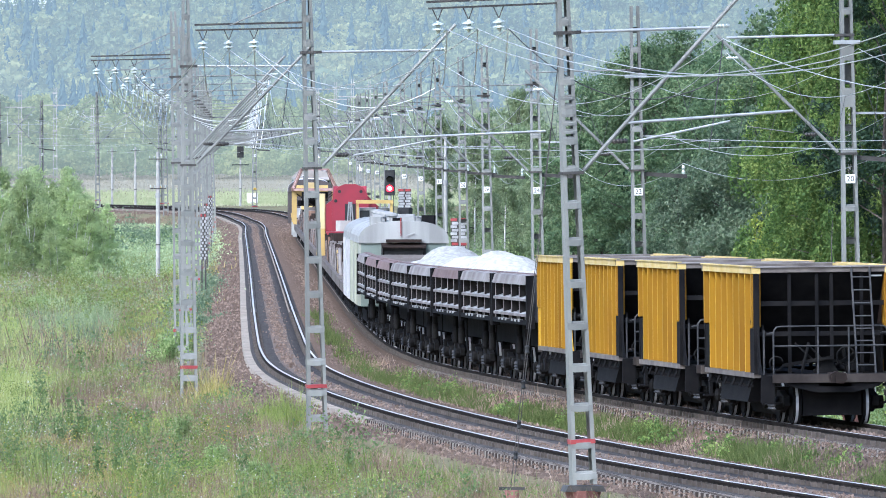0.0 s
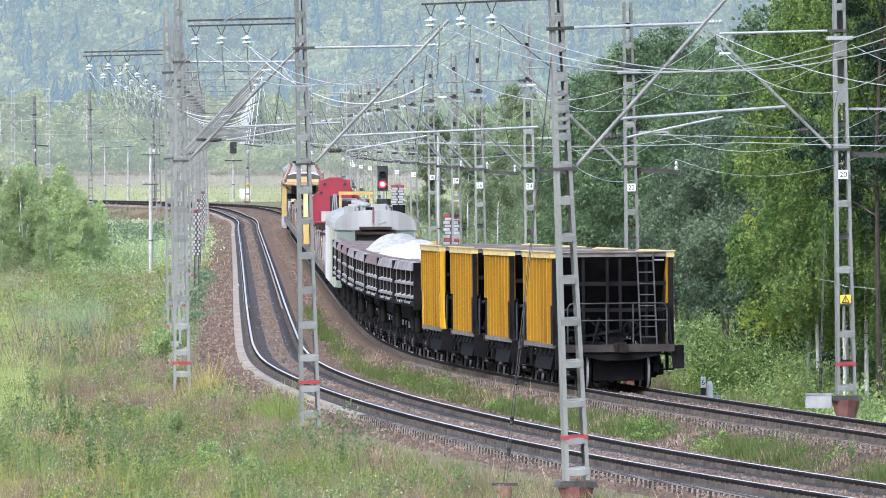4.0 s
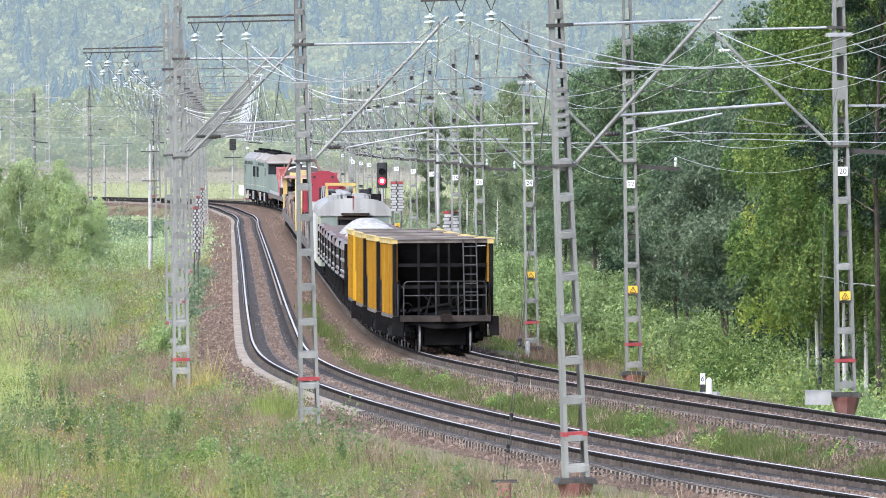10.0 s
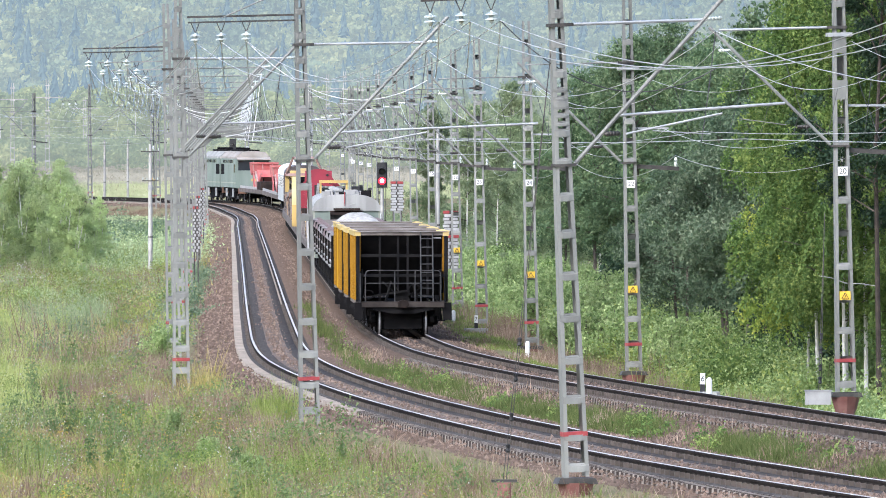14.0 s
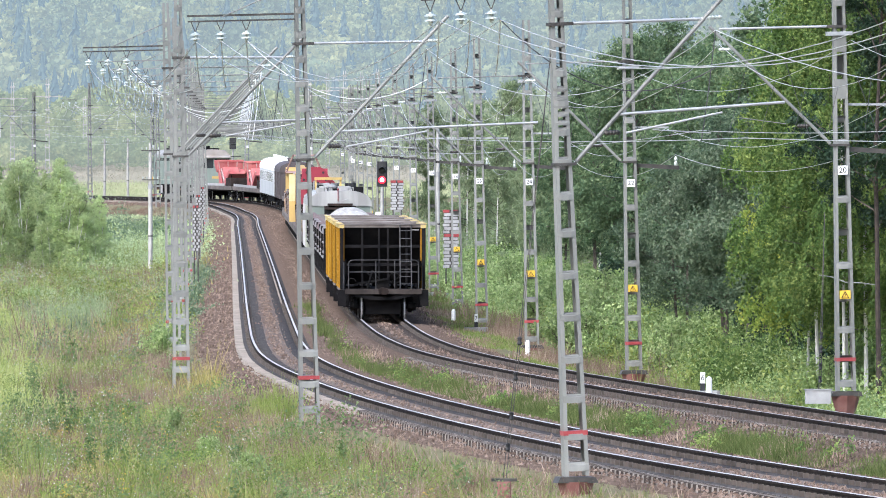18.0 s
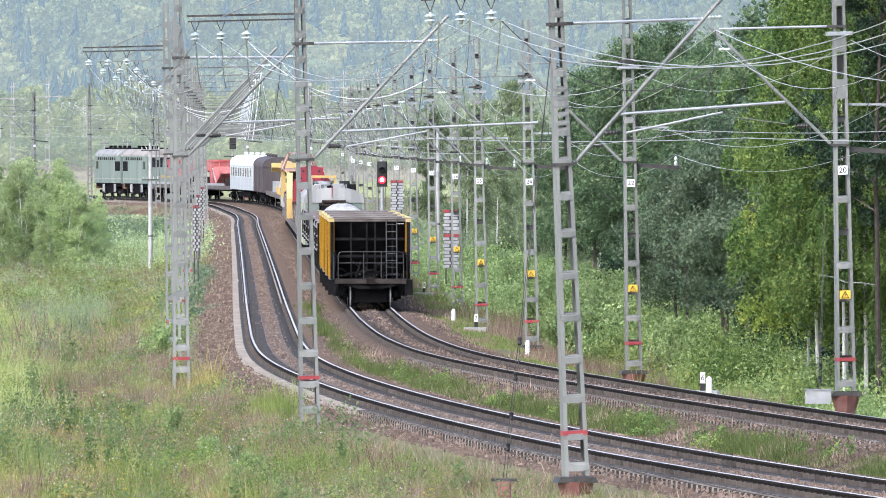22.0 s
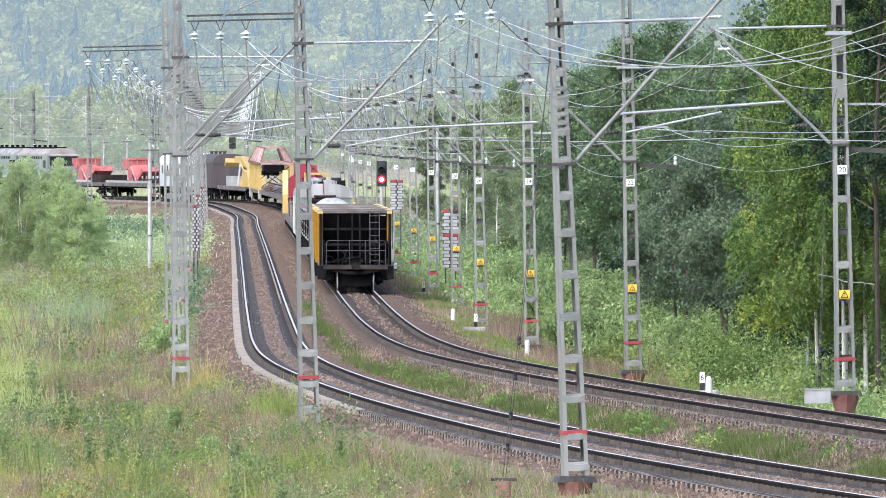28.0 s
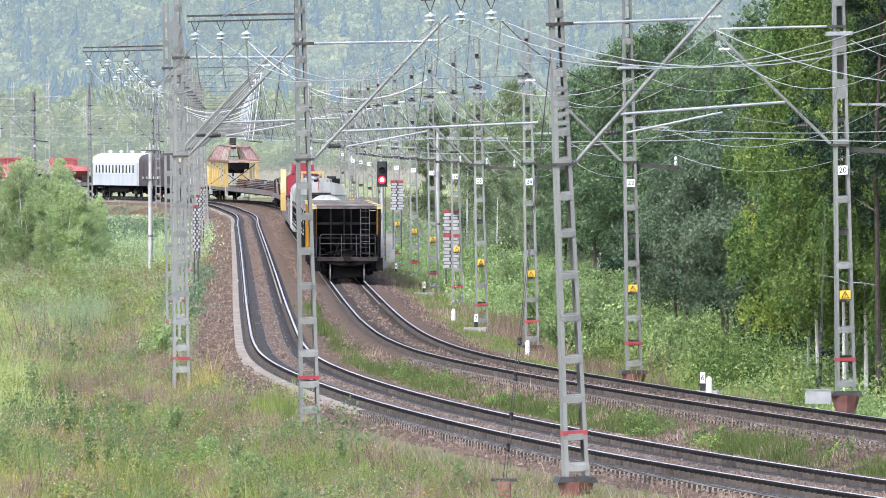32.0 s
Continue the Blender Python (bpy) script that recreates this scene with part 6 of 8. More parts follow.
    for x, y, s in ((13.7, 352, 1.1), (12.8, 380, 1.08), (12.2, 408, 1.02), (11.6, 440, 0.98), (7.8, 510, 0.78), (4.7, 548, 0.6), (6.8, 560, 0.7), (9.2, 545, 0.85),
                    (3.2, 610, 0.6), (5.6, 620, 0.72), (1.6, 690, 0.68), (4.4, 700, 0.75), (-0.6, 780, 0.85), (2.4, 790, 0.92), (5.2, 770, 0.95)):
        far = y > 500
        plant_tree(pale[int(RNG.integers(2))] if far else dark_back[0], x, y, s * RNG.uniform(0.93, 1.06), "alder", "green birch and alder growth beside the line, haze painted pale" if far else lab_d, "alders of the wood")


CLEAR = [(p[0].x, p[0].y, 0.75) for k, p in enumerate(LEFT_FEET[:8]) if k != 2] + [(p[0].x, p[0].y, 0.95) for p in RIGHT_FEET[:9]] + [(RIGHT_FEET[1][0].x - 0.75, RIGHT_FEET[1][0].y - 1.2, 0.7)]
for yy, off in ((269.6, 3.05), (272.6, 3.25), (337, 3.0), (402, 3.2), (384, 3.6), (470, 3.4)):
    mark = RIGHT.at(RIGHT.near(yy), off)
    CLEAR.append((mark.x, mark.y, 0.5))


def hides(x, y):
    """Whether a shrub at (x, y) would stand before a mast's foot or a marker post."""
    return any(abs(x - cx - (y - cy) * 0.02) < r + 0.75 and -26 < y - cy < 1.5 for cx, cy, r in CLEAR)


def shrub_kit(h, rad, n, size, leaf, seed):
    rng = np.random.default_rng(seed)
    bm = Mesh()
    pts = []
    for k in range(14):
        q, f = rng.uniform(0, 2 * math.pi), rng.uniform(0.2, 1)
        tip = Vector((math.cos(q) * rad * f, math.sin(q) * rad * f, h * (1.05 - 0.45 * f * f) * rng.uniform(0.75, 1)))
        bm.tube((tip.x * 0.15, tip.y * 0.15, 0), tip, 0.02, 4, 0.005)
        m = n // 14
        t = rng.uniform(0.25, 1.05, (m, 1))
        pts.append(np.array(tip)[None] * t + rng.normal(size=(m, 3)) * 0.13 * rad)
    p = np.concatenate(pts)
    p[:, 2] = np.maximum(p[:, 2], 0.03)
    return bm.data("stem", BARK), quads_mesh("foliage", leaves(p, size, rng, 0.1), [leaf])


def plant_shrub(kit, x, y, s, name, label, group):
    root = thing(name, label, "shrub", group, at=pose(x, y, float(ground_z(np.array(x), np.array(y))) - 0.03, 0, 0, RNG.uniform(0, 360)) @ Matrix.Scale(s, 4))
    for nm, me in (("stem", kit[0]), ("foliage", kit[1])):
        ob = new(nm, me)
        ob.parent = root


def shrubs():
    kits = [shrub_kit(1.5, 0.9, 3200, 0.065, LEAF_BUSH, 40 + k) for k in range(3)] + [shrub_kit(1.3, 0.9, 3200, 0.065, LEAF_BIRCH, 44)]
    n = 0
    while n < 100:
        y = RNG.uniform(285, 620)
        xr = float(np.interp(y, RIGHT.y, RIGHT.x))
        lo, hi = xr + 7.2, xr + 12
        x = RNG.uniform(lo, hi)
        if x > 0.045 * y or hides(x, y):
            continue
        plant_shrub(kits[int(RNG.integers(4))], x, y, RNG.uniform(0.6, 1.0) + 0.12 * (x - lo), "shrub", "leafy green roadside shrub", "shrubs beside the line")
        n += 1
    for k in range(64):
        y = RNG.uniform(335, 480)
        x = (RNG.uniform(965, 1210) - 784) * y / 18200
        if x > float(np.interp(y, RIGHT.y, RIGHT.x)) + 5.2 and not hides(x, y):
            plant_shrub(kits[int(RNG.integers(3))], x, y, RNG.uniform(1.0, 1.6), "shrub", "leafy green roadside shrub", "shrubs beside the line")


def left_thicket():
    kits = [tree_kit(6.0, 1.15, 0.4, 9500, 0.088, BARK_WHITE, LEAF_THICKET, 50 + k, 0.035, 40, stems=2, droop=0.4) for k in range(3)]
    for x, y, s in ((-20.3, 600, 0.62), (-21.3, 585, 0.85), (-22.6, 610, 1.02), (-24.0, 590, 1.05), (-25.4, 605, 1.05), (-27.0, 592, 1.1), (-21.2, 625, 0.7), (-22.2, 632, 0.85), (-24.2, 640, 1.08), (-26.4, 634, 1.1),
                    (-28.4, 612, 1.1), (-23.2, 575, 0.8), (-25.8, 572, 0.85), (-20.4, 572, 0.62), (-29.5, 590, 1.1), (-21.0, 610, 0.75), (-21.9, 598, 1.03), (-23.3, 602, 1.0), (-24.7, 614, 1.08),
                    (-26.2, 586, 1.0), (-27.7, 600, 1.12), (-20.1, 590, 0.5), (-22.2, 588, 0.9), (-28.9, 570, 0.95), (-27.2, 574, 0.88), (-24.6, 566, 0.7), (-21.6, 562, 0.55)):
        plant_tree(kits[int(RNG.integers(3))], x, y, s, "young_birch", "bushy young birch in a pale green thicket", "thicket of young birches")
    low = [shrub_kit(1.6, 1.0, 3000, 0.065, LEAF_BUSH, 60 + k) for k in range(2)]
    for k in range(46):
        y = RNG.uniform(440, 640)
        xl = float(np.interp(y, LEFT.y, LEFT.x))
        x = RNG.uniform(-0.042 * y, xl - 4.5) if k % 3 else RNG.uniform(xl - 6, xl - 3.6)
        plant_shrub(low[k % 2], x, y, RNG.uniform(0.35, 0.8 if x < -0.033 * y else 0.5), "shrub", "low green willow shrub in the meadow", "shrubs of the meadow")
    for x, y, s in ((-6.9, 262, 0.62), (-7.7, 300, 0.5), (-9.2, 345, 0.6), (-4.4, 236, 0.45), (-9.9, 365, 0.55), (-10.8, 400, 0.6), (-11.6, 440, 0.6), (-12.5, 480, 0.6), (-13.2, 520, 0.7), (-9.0, 330, 0.8), (-5.6, 246, 0.5)):
        plant_shrub(low[0], x, y, s, "shrub", "low green willow shrub in the meadow", "shrubs of the meadow")


def blades(n, xy, h, w, rng, lean=0.35):
    """Grass blades: slim triangles at the points xy."""
    z = ground_z(xy[:, 0], xy[:, 1])
    p = np.stack([xy[:, 0], xy[:, 1], z - 0.02], 1)
    q = rng.uniform(0, 2 * np.pi, n)
    hh = h * rng.uniform(0.45, 1.25, n)
    ww = w * rng.uniform(0.6, 1.4, n) / 2
    side = np.stack([np.cos(q) * ww, np.sin(q) * ww * 0.4, np.zeros(n)], 1)
    tip = p + np.stack([rng.normal(0, lean, n) * hh, rng.normal(0, lean, n) * hh, hh], 1)
    return np.stack([p - side, p + side, tip], 1)


def scatter(n, y0, y1, lo, hi, rng, clump=0.0, power=1.0):
    """n places between the distances y0 and y1, from lo(y) to hi(y) across, gathered into clumps."""
    y = y0 + (y1 - y0) * rng.uniform(0, 1, n) ** power
    t = rng.uniform(0, 1, n)
    x = lo(y) + (hi(y) - lo(y)) * t
    if clump:
        cx, cy = rng.normal(0, clump, (n // 9 + 1, 2)), None
        k = rng.integers(0, n // 9 + 1, n)
        base = rng.integers(0, n, n // 9 + 1)
        x, y = x[base][k] + rng.normal(0, clump, n), y[base][k] + rng.normal(0, clump * 1.5, n)
    return np.stack([x, y], 1)


def bed_z(track, x, y):
    """The height of a track's ballast bed at places (x, y)."""
    h = np.interp(y, track.y, np.gradient(track.x, track.y))
    side = np.abs(x - np.interp(y, track.y, track.x)) * np.cos(np.arctan(h))
    return np.interp(y, track.y, track.z) + np.interp(side, [0, 1.0, 1.5, 1.9, 3.3, 4.8, 5.6], [-0.2, -0.22, -0.2, -0.26, -0.68, -1.02, -3])


def surface_z(x, y):
    return np.maximum(np.maximum(ground_z(x, y), bed_z(LEFT, x, y)), bed_z(RIGHT, x, y))


def drift(c, rng):
    """A slow field over the ground: each kind of plant gathers where its own field is high."""
    v = np.zeros(len(c))
    for k in range(4):
        v += np.sin(c[:, 0] * rng.uniform(0.5, 1.5) * rng.choice([-1, 1]) + c[:, 1] * rng.uniform(0.1, 0.35) + rng.uniform(0, 6.28))
    return v / 2


def clumps(n, y0, y1, lo, hi, rng, h, rad, per, w, leafy=0.0, power=1.0, lean=0.3):
    """n clumps of blades, or of stalks set with leaves of the size leafy: an array of triangles."""
    c = scatter(2 * n, y0, y1, lo, hi, rng, 0.0, power)
    c = c[np.argsort(-drift(c, rng) - rng.normal(0, 0.55, len(c)), kind="stable")[:n]]      # gathered in drifts
    tall = h * rng.lognormal(0, 0.35, n)
    for cx, cy, r in CLEAR:      # growth kept low towards the camera, so mast feet and posts stay in view
        by = (np.abs(c[:, 0] - cx - (c[:, 1] - cy) * 0.02) < r) & (c[:, 1] - cy > -14) & (c[:, 1] - cy < 1.0)
        tall = np.where(by, np.minimum(tall, 0.16), tall)
    k = np.repeat(np.arange(n), per)
    m = len(k)
    xy = c[k] + rng.normal(0, 1, (m, 2)) * (rad * rng.uniform(0.5, 1.4, n))[k][:, None]
    z = surface_z(xy[:, 0], xy[:, 1])
    hh = tall[k] * rng.uniform(0.5, 1.15, m)
    if not leafy:
        q = rng.uniform(0, 2 * np.pi, m)
        ww = w * rng.uniform(0.6, 1.4, m) / 2
        p = np.stack([xy[:, 0], xy[:, 1], z - 0.02], 1)
        side = np.stack([np.cos(q) * ww, np.sin(q) * ww * 0.4, np.zeros(m)], 1)
        tip = p + np.stack([rng.normal(0, lean, m) * hh, rng.normal(0, lean, m) * hh, hh], 1)
        return np.stack([p - side, p + side, tip], 1)
    p = np.stack([xy[:, 0], xy[:, 1], z + hh * rng.uniform(0.15, 1.0, m) ** 0.7], 1)
    return leaves(p, leafy, rng, 0.25, 2.0)


def meadow():
    rng = np.random.default_rng(3)
    edge_l = lambda y: -0.0455 * y - 0.5
    bank_l = lambda y: np.interp(y, LEFT.y, LEFT.x) - 4.3 - 1.3 * smooth(250, 205, y)

    def stuff(name, label, cat, tris, m):
        thing(name, label, cat, kind="stuff", data=quads_mesh(name, np.concatenate(tris), [m]))

    part_l = lambda a, b: (lambda y: edge_l(y) + (bank_l(y) - edge_l(y)) * a, lambda y: edge_l(y) + (bank_l(y) - edge_l(y)) * b)
    stuff("meadow_grass", "tall mixed meadow grass, green with dry tips", "grass", [
        clumps(3000, 196, 480, edge_l, bank_l, rng, 0.3, 0.42, 46, 0.026, power=1.2, lean=0.6),
        clumps(700, 450, 800, edge_l, bank_l, rng, 0.5, 0.8, 60, 0.06, lean=0.4)], GRASS)
    stuff("lush_grass", "clumps of lush green grass in the meadow", "grass", [
        clumps(260, 198, 440, edge_l, bank_l, rng, 0.6, 0.28, 70, 0.03, lean=0.28), clumps(9, 225, 300, *part_l(0.75, 1.02), rng, 0.7, 0.3, 110, 0.022, lean=0.25)], GRASS_LUSH)
    stuff("dry_weeds", "brown and pinkish dry weeds in patches", "weeds", [
        clumps(260, 285, 350, *part_l(0.4, 1.0), rng, 0.4, 0.4, 70, 0.026, lean=0.35), clumps(620, 198, 300, *part_l(0.0, 1.0), rng, 0.4, 0.3, 48, 0.02, lean=0.4), clumps(300, 215, 300, *part_l(0.55, 1.05), rng, 0.45, 0.3, 55, 0.022, lean=0.3),
        clumps(260, 360, 560, *part_l(0.1, 1.0), rng, 0.6, 0.6, 60, 0.04, lean=0.3)], DRYWEED)
    stuff("leafy_weeds", "tall leafy green weeds in clumps", "weeds", [
        clumps(330, 200, 420, edge_l, bank_l, rng, 0.55, 0.17, 190, 0, 0.034), clumps(110, 420, 600, edge_l, bank_l, rng, 0.9, 0.6, 260, 0, 0.06)], GRASS_LUSH)
    stuff("herbs", "broad-leaved yellow-green herbs in the meadow", "weeds", [
        clumps(460, 200, 430, edge_l, bank_l, rng, 0.4, 0.22, 150, 0, 0.034), clumps(160, 400, 620, edge_l, bank_l, rng, 0.75, 0.6, 220, 0, 0.06)], LEAF_HERB)
    stuff("tall_herbs", "single tall dark green herbs standing in the meadow", "weeds", [
        clumps(46, 204, 310, edge_l, bank_l, rng, 0.8, 0.1, 170, 0, 0.05), clumps(9, 280, 300, lambda y: -0.042 * y, lambda y: -0.037 * y, rng, 0.8, 0.1, 160, 0, 0.05)], LEAF_NETTLE)
    stuff("feathery_tufts", "feathery bright green tufts near the bank", "grass", [clumps(7, 256, 266, lambda y: -0.0184 * y, lambda y: -0.0152 * y, rng, 0.6, 0.22, 130, 0.024, lean=0.3)], LEAF_HERB)
    stuff("tall_stems", "tall thin green and tan stems standing over the meadow", "weeds", [
        clumps(70, 205, 420, edge_l, bank_l, rng, 0.85, 0.2, 12, 0.014, lean=0.14), clumps(60, 330, 470, *part_l(0.0, 0.8), rng, 0.95, 0.3, 24, 0.02, lean=0.14)], REEDSTEM)
    stuff("lime_grass", "bright lime-green grass in low patches", "grass", [
        clumps(240, 300, 366, *part_l(0.0, 0.28), rng, 0.26, 0.45, 80, 0.035, lean=0.4), clumps(330, 366, 510, *part_l(0.0, 0.5), rng, 0.6, 0.5, 90, 0.045, lean=0.4),
        clumps(90, 235, 312, *part_l(0.0, 0.2), rng, 0.34, 0.3, 70, 0.028, lean=0.35), clumps(250, 280, 430, *part_l(0.0, 0.45), rng, 0.55, 0.45, 80, 0.04, lean=0.35), clumps(50, 200, 420, edge_l, bank_l, rng, 0.45, 0.3, 70, 0.03, lean=0.35)], LEAF_LIME)
    stuff("pale_weeds", "pale silvery green willow-herb in clumps", "weeds", [
        clumps(44, 404, 430, lambda y: -0.0402 * y, lambda y: -0.0332 * y, rng, 1.0, 0.28, 120, 0.05, lean=0.2), clumps(30, 404, 430, lambda y: -0.0402 * y, lambda y: -0.0332 * y, rng, 0.95, 0.3, 150, 0, 0.06), clumps(150, 430, 640, edge_l, bank_l, rng, 0.85, 0.7, 240, 0, 0.06)], LEAF_PALE)
    stuff("far_weeds", "tall blue-green weeds along the line's far bank", "weeds", [
        clumps(300, 600, 840, lambda y: bank_l(y) - 9, lambda y: bank_l(y) + 0.3, rng, 0.6, 0.8, 170, 0, 0.1), clumps(120, 830, 930, lambda y: bank_l(y) - 9, lambda y: bank_l(y) - 1.8, rng, 0.3, 0.8, 150, 0, 0.1), clumps(160, 560, 700, lambda y: bank_l(y) - 5, bank_l, rng, 1.0, 0.6, 170, 0, 0.08)], LEAF_PALE)
    stuff("far_bushes", "low green bushes beside the far bend", "weeds", [clumps(46, 560, 830, lambda y: bank_l(y) - 9, lambda y: bank_l(y) - 1.5, rng, 0.9, 0.8, 300, 0, 0.1)], LEAF_BUSH)
    stuff("bend_bushes", "blue-green willow bushes before the far bend", "weeds", [clumps(70, 690, 850, lambda y: bank_l(y) - 9, lambda y: bank_l(y) - 1.2, rng, 1.0, 0.7, 300, 0, 0.1)], LEAF_WILLOW)
    stuff("bend_weeds", "low dry weeds on the slope of the far bend", "weeds", [clumps(260, 850, 1000, lambda y: bank_l(y) - 12, lambda y: bank_l(y) - 0.3, rng, 0.24, 0.7, 60, 0.08, lean=0.4)], DRYWEED)
    stuff("dark_weeds", "blue-green nettles in clumps", "weeds", [
        clumps(70, 200, 330, edge_l, bank_l, rng, 0.6, 0.2, 240, 0, 0.036), clumps(40, 330, 520, *part_l(0.0, 1.05), rng, 0.8, 0.35, 170, 0, 0.07), clumps(26, 232, 300, *part_l(0.9, 1.12), rng, 0.7, 0.3, 150, 0, 0.05), clumps(36, 198, 250, *part_l(0.7, 1.1), rng, 0.45, 0.25, 130, 0, 0.045)], LEAF_NETTLE)
    stuff("golden_weeds", "ochre-yellow tansy in small clumps", "weeds", [clumps(24, 200, 300, edge_l, bank_l, rng, 0.55, 0.1, 50, 0, 0.03)], OCHRE)
    stuff("dry_stems", "tan and brown dry stems in the far meadow", "weeds", [clumps(420, 340, 560, edge_l, bank_l, rng, 0.7, 0.6, 60, 0.05, lean=0.3)], DRYWEED)
    stuff("cream_tufts", "cream-white feathery seed heads in the meadow", "weeds", [
        clumps(50, 520, 560, *part_l(0.0, 0.4), rng, 0.8, 0.4, 40, 0, 0.06), clumps(60, 240, 345, *part_l(0.1, 0.8), rng, 0.55, 0.2, 16, 0, 0.03)], FLOWERS)
    # patches of the meadow: kind, clumps, near, far, two bounds as slopes from the eye's line, height, spread, blades, width or leaf
    patches = (
        (LEAF_PALE, "silver", 60, 600, 720, -0.0431, -0.0345, 1.5, 0.7, 170, 0, 0.09), (LEAF_LIME, "lime", 70, 588, 675, -0.0362, -0.0276, 0.9, 0.6, 90, 0.07, 0), (LEAF_LIME, "lime", 120, 476, 564, -0.0431, -0.0338, 0.55, 0.5, 80, 0.05, 0),
        (LEAF_LIME, "lime", 70, 318, 366, -0.0388, -0.0338, 0.5, 0.35, 80, 0.035, 0), (LEAF_LIME, "lime", 80, 270, 322, -0.0431, -0.0378, 0.28, 0.35, 80, 0.026, 0),
        (LEAF_LIME, "lime", 12, 372, 384, -0.0312, -0.0296, 0.4, 0.25, 80, 0.04, 0),
        (DRYWEED, "dry", 60, 564, 613, -0.0431, -0.0362, 0.6, 0.5, 80, 0.06, 0), (DRYWEED, "dry", 70, 530, 602, -0.0351, -0.029, 0.5, 0.5, 80, 0.06, 0),
        (DRYWEED, "dry", 16, 466, 493, -0.0415, -0.0396, 0.6, 0.3, 80, 0.05, 0), (DRYWEED, "dry", 170, 286, 324, -0.0375, -0.0268, 0.5, 0.35, 80, 0.024, 0),
        (DRYWEED, "dry", 60, 318, 364, -0.0338, -0.0272, 0.4, 0.35, 70, 0.03, 0),
        (LEAF_WILLOW, "blue", 110, 370, 476, -0.0431, -0.0345, 0.62, 0.35, 80, 0.04, 0), (LEAF_WILLOW, "blue", 16, 345, 372, -0.0398, -0.0374, 0.8, 0.25, 120, 0, 0.05),
        (GRASS, "olive", 130, 366, 495, -0.034, -0.0268, 0.5, 0.4, 80, 0.04, 0), (GRASS, "olive", 60, 280, 294, -0.0285, -0.0225, 0.6, 0.25, 70, 0.022, 0),
        (LEAF_PALE, "silver", 24, 440, 470, -0.0405, -0.034, 0.95, 0.25, 40, 0.05, 0))
    words = {"lime": ("lime_patches", "bright lime-green grass in patches", "grass"), "dry": ("dry_patches", "pinkish tan dry weeds in patches", "weeds"), "blue": ("reedy_patches", "blue-green reedy grass in patches", "grass"),
             "olive": ("olive_patches", "olive and straw-coloured grass in patches", "grass"), "silver": ("silver_tips", "silvery pale reed tips over the meadow", "grass")}
    for key, (name, label, cat) in words.items():
        rows = [p for p in patches if p[1] == key]
        stuff(name, label, cat, [clumps(n, y0, y1, lambda y, a=a: a * y, lambda y, b=b: b * y, rng, h, rad, per, w, leafy, lean=0.3) for _, _, n, y0, y1, a, b, h, rad, per, w, leafy in rows], rows[0][0])
    # flower heads on thin stems
    c = scatter(4200, 196, 400, edge_l, bank_l, rng, 0.3)
    z = ground_z(c[:, 0], c[:, 1]) + rng.uniform(0.3, 0.7, len(c))
    heads = leaves(np.stack([c[:, 0], c[:, 1], z], 1), 0.03, rng, 0, 1.0)
    thing("meadow_flowers", "scattered small white and pale flower heads", "flowers", kind="stuff", data=quads_mesh("meadow_flowers", heads, [FLOWERS]))
    # between the tracks and beyond the far track
    mid = lambda f: (lambda y: np.interp(y, LEFT.y, LEFT.x) + 1.7 + f * np.maximum(np.interp(y, RIGHT.y, RIGHT.x) - np.interp(y, LEFT.y, LEFT.x) - 3.9, 0.2))
    stuff("track_grass", "bright green grass strip between the two tracks", "grass", [
        clumps(300, 205, 262, mid(0.3), mid(0.74), rng, 0.22, 0.24, 60, 0.024, lean=0.35), clumps(300, 262, 318, mid(0.3), mid(0.74), rng, 0.22, 0.24, 60, 0.024, lean=0.35), clumps(150, 205, 318, mid(0.25), mid(0.8), rng, 0.15, 0.35, 50, 0.02, lean=0.5), clumps(70, 318, 420, mid(0.3), mid(0.7), rng, 0.26, 0.2, 50, 0.03)], GRASS_TRACK)
    stuff("track_weeds", "dark leafy weeds between the two tracks", "weeds", [clumps(60, 212, 330, mid(0.3), mid(0.85), rng, 0.3, 0.12, 60, 0, 0.04)], LEAF_BIRCH)
    stuff("track_stalks", "dry brown stalks between the two tracks", "weeds", [clumps(120, 212, 330, mid(0.3), mid(1.0), rng, 0.24, 0.25, 24, 0.02)], DRYWEED)
    lo2 = lambda a: (lambda y: np.interp(y, RIGHT.y, RIGHT.x) + a)
    hi2 = lambda y: np.maximum(0.047 * y + 0.5, np.interp(y, RIGHT.y, RIGHT.x) + 8)
    stuff("bank_grass", "rank green grass and nettles beside the far track", "grass", [
        clumps(800, 225, 560, lo2(4.4), hi2, rng, 0.5, 0.35, 60, 0.035, lean=0.35), clumps(300, 215, 420, lo2(2.7), lo2(4.6), rng, 0.17, 0.3, 45, 0.024, lean=0.5)], GRASS_LUSH)
    stuff("gravel_grass", "sparse low grass on the gravel beside the far track", "grass", [clumps(260, 350, 560, lo2(2.9), lo2(5.4), rng, 0.22, 0.35, 45, 0.035, lean=0.45)], GRASS_TRACK)
    stuff("gravel_stalks", "low brown weeds on the gravel beside the far track", "weeds", [clumps(260, 320, 560, lo2(2.3), lo2(5.6), rng, 0.26, 0.35, 40, 0.03, lean=0.35)], DRYWEED)
    stuff("bank_herbs", "tall pale green willow-herb on the bank", "weeds", [
        clumps(620, 240, 420, lo2(6.3), hi2, rng, 0.95, 0.3, 150, 0, 0.055), clumps(260, 420, 640, lo2(4.6), lo2(11), rng, 1.1, 0.5, 150, 0, 0.08)], LEAF_BUSH)
    stuff("bank_saplings", "yellow-green saplings among the weeds of the bank", "weeds", [clumps(130, 250, 560, lo2(5.5), hi2, rng, 1.35, 0.3, 170, 0, 0.06)], LEAF_HERB)
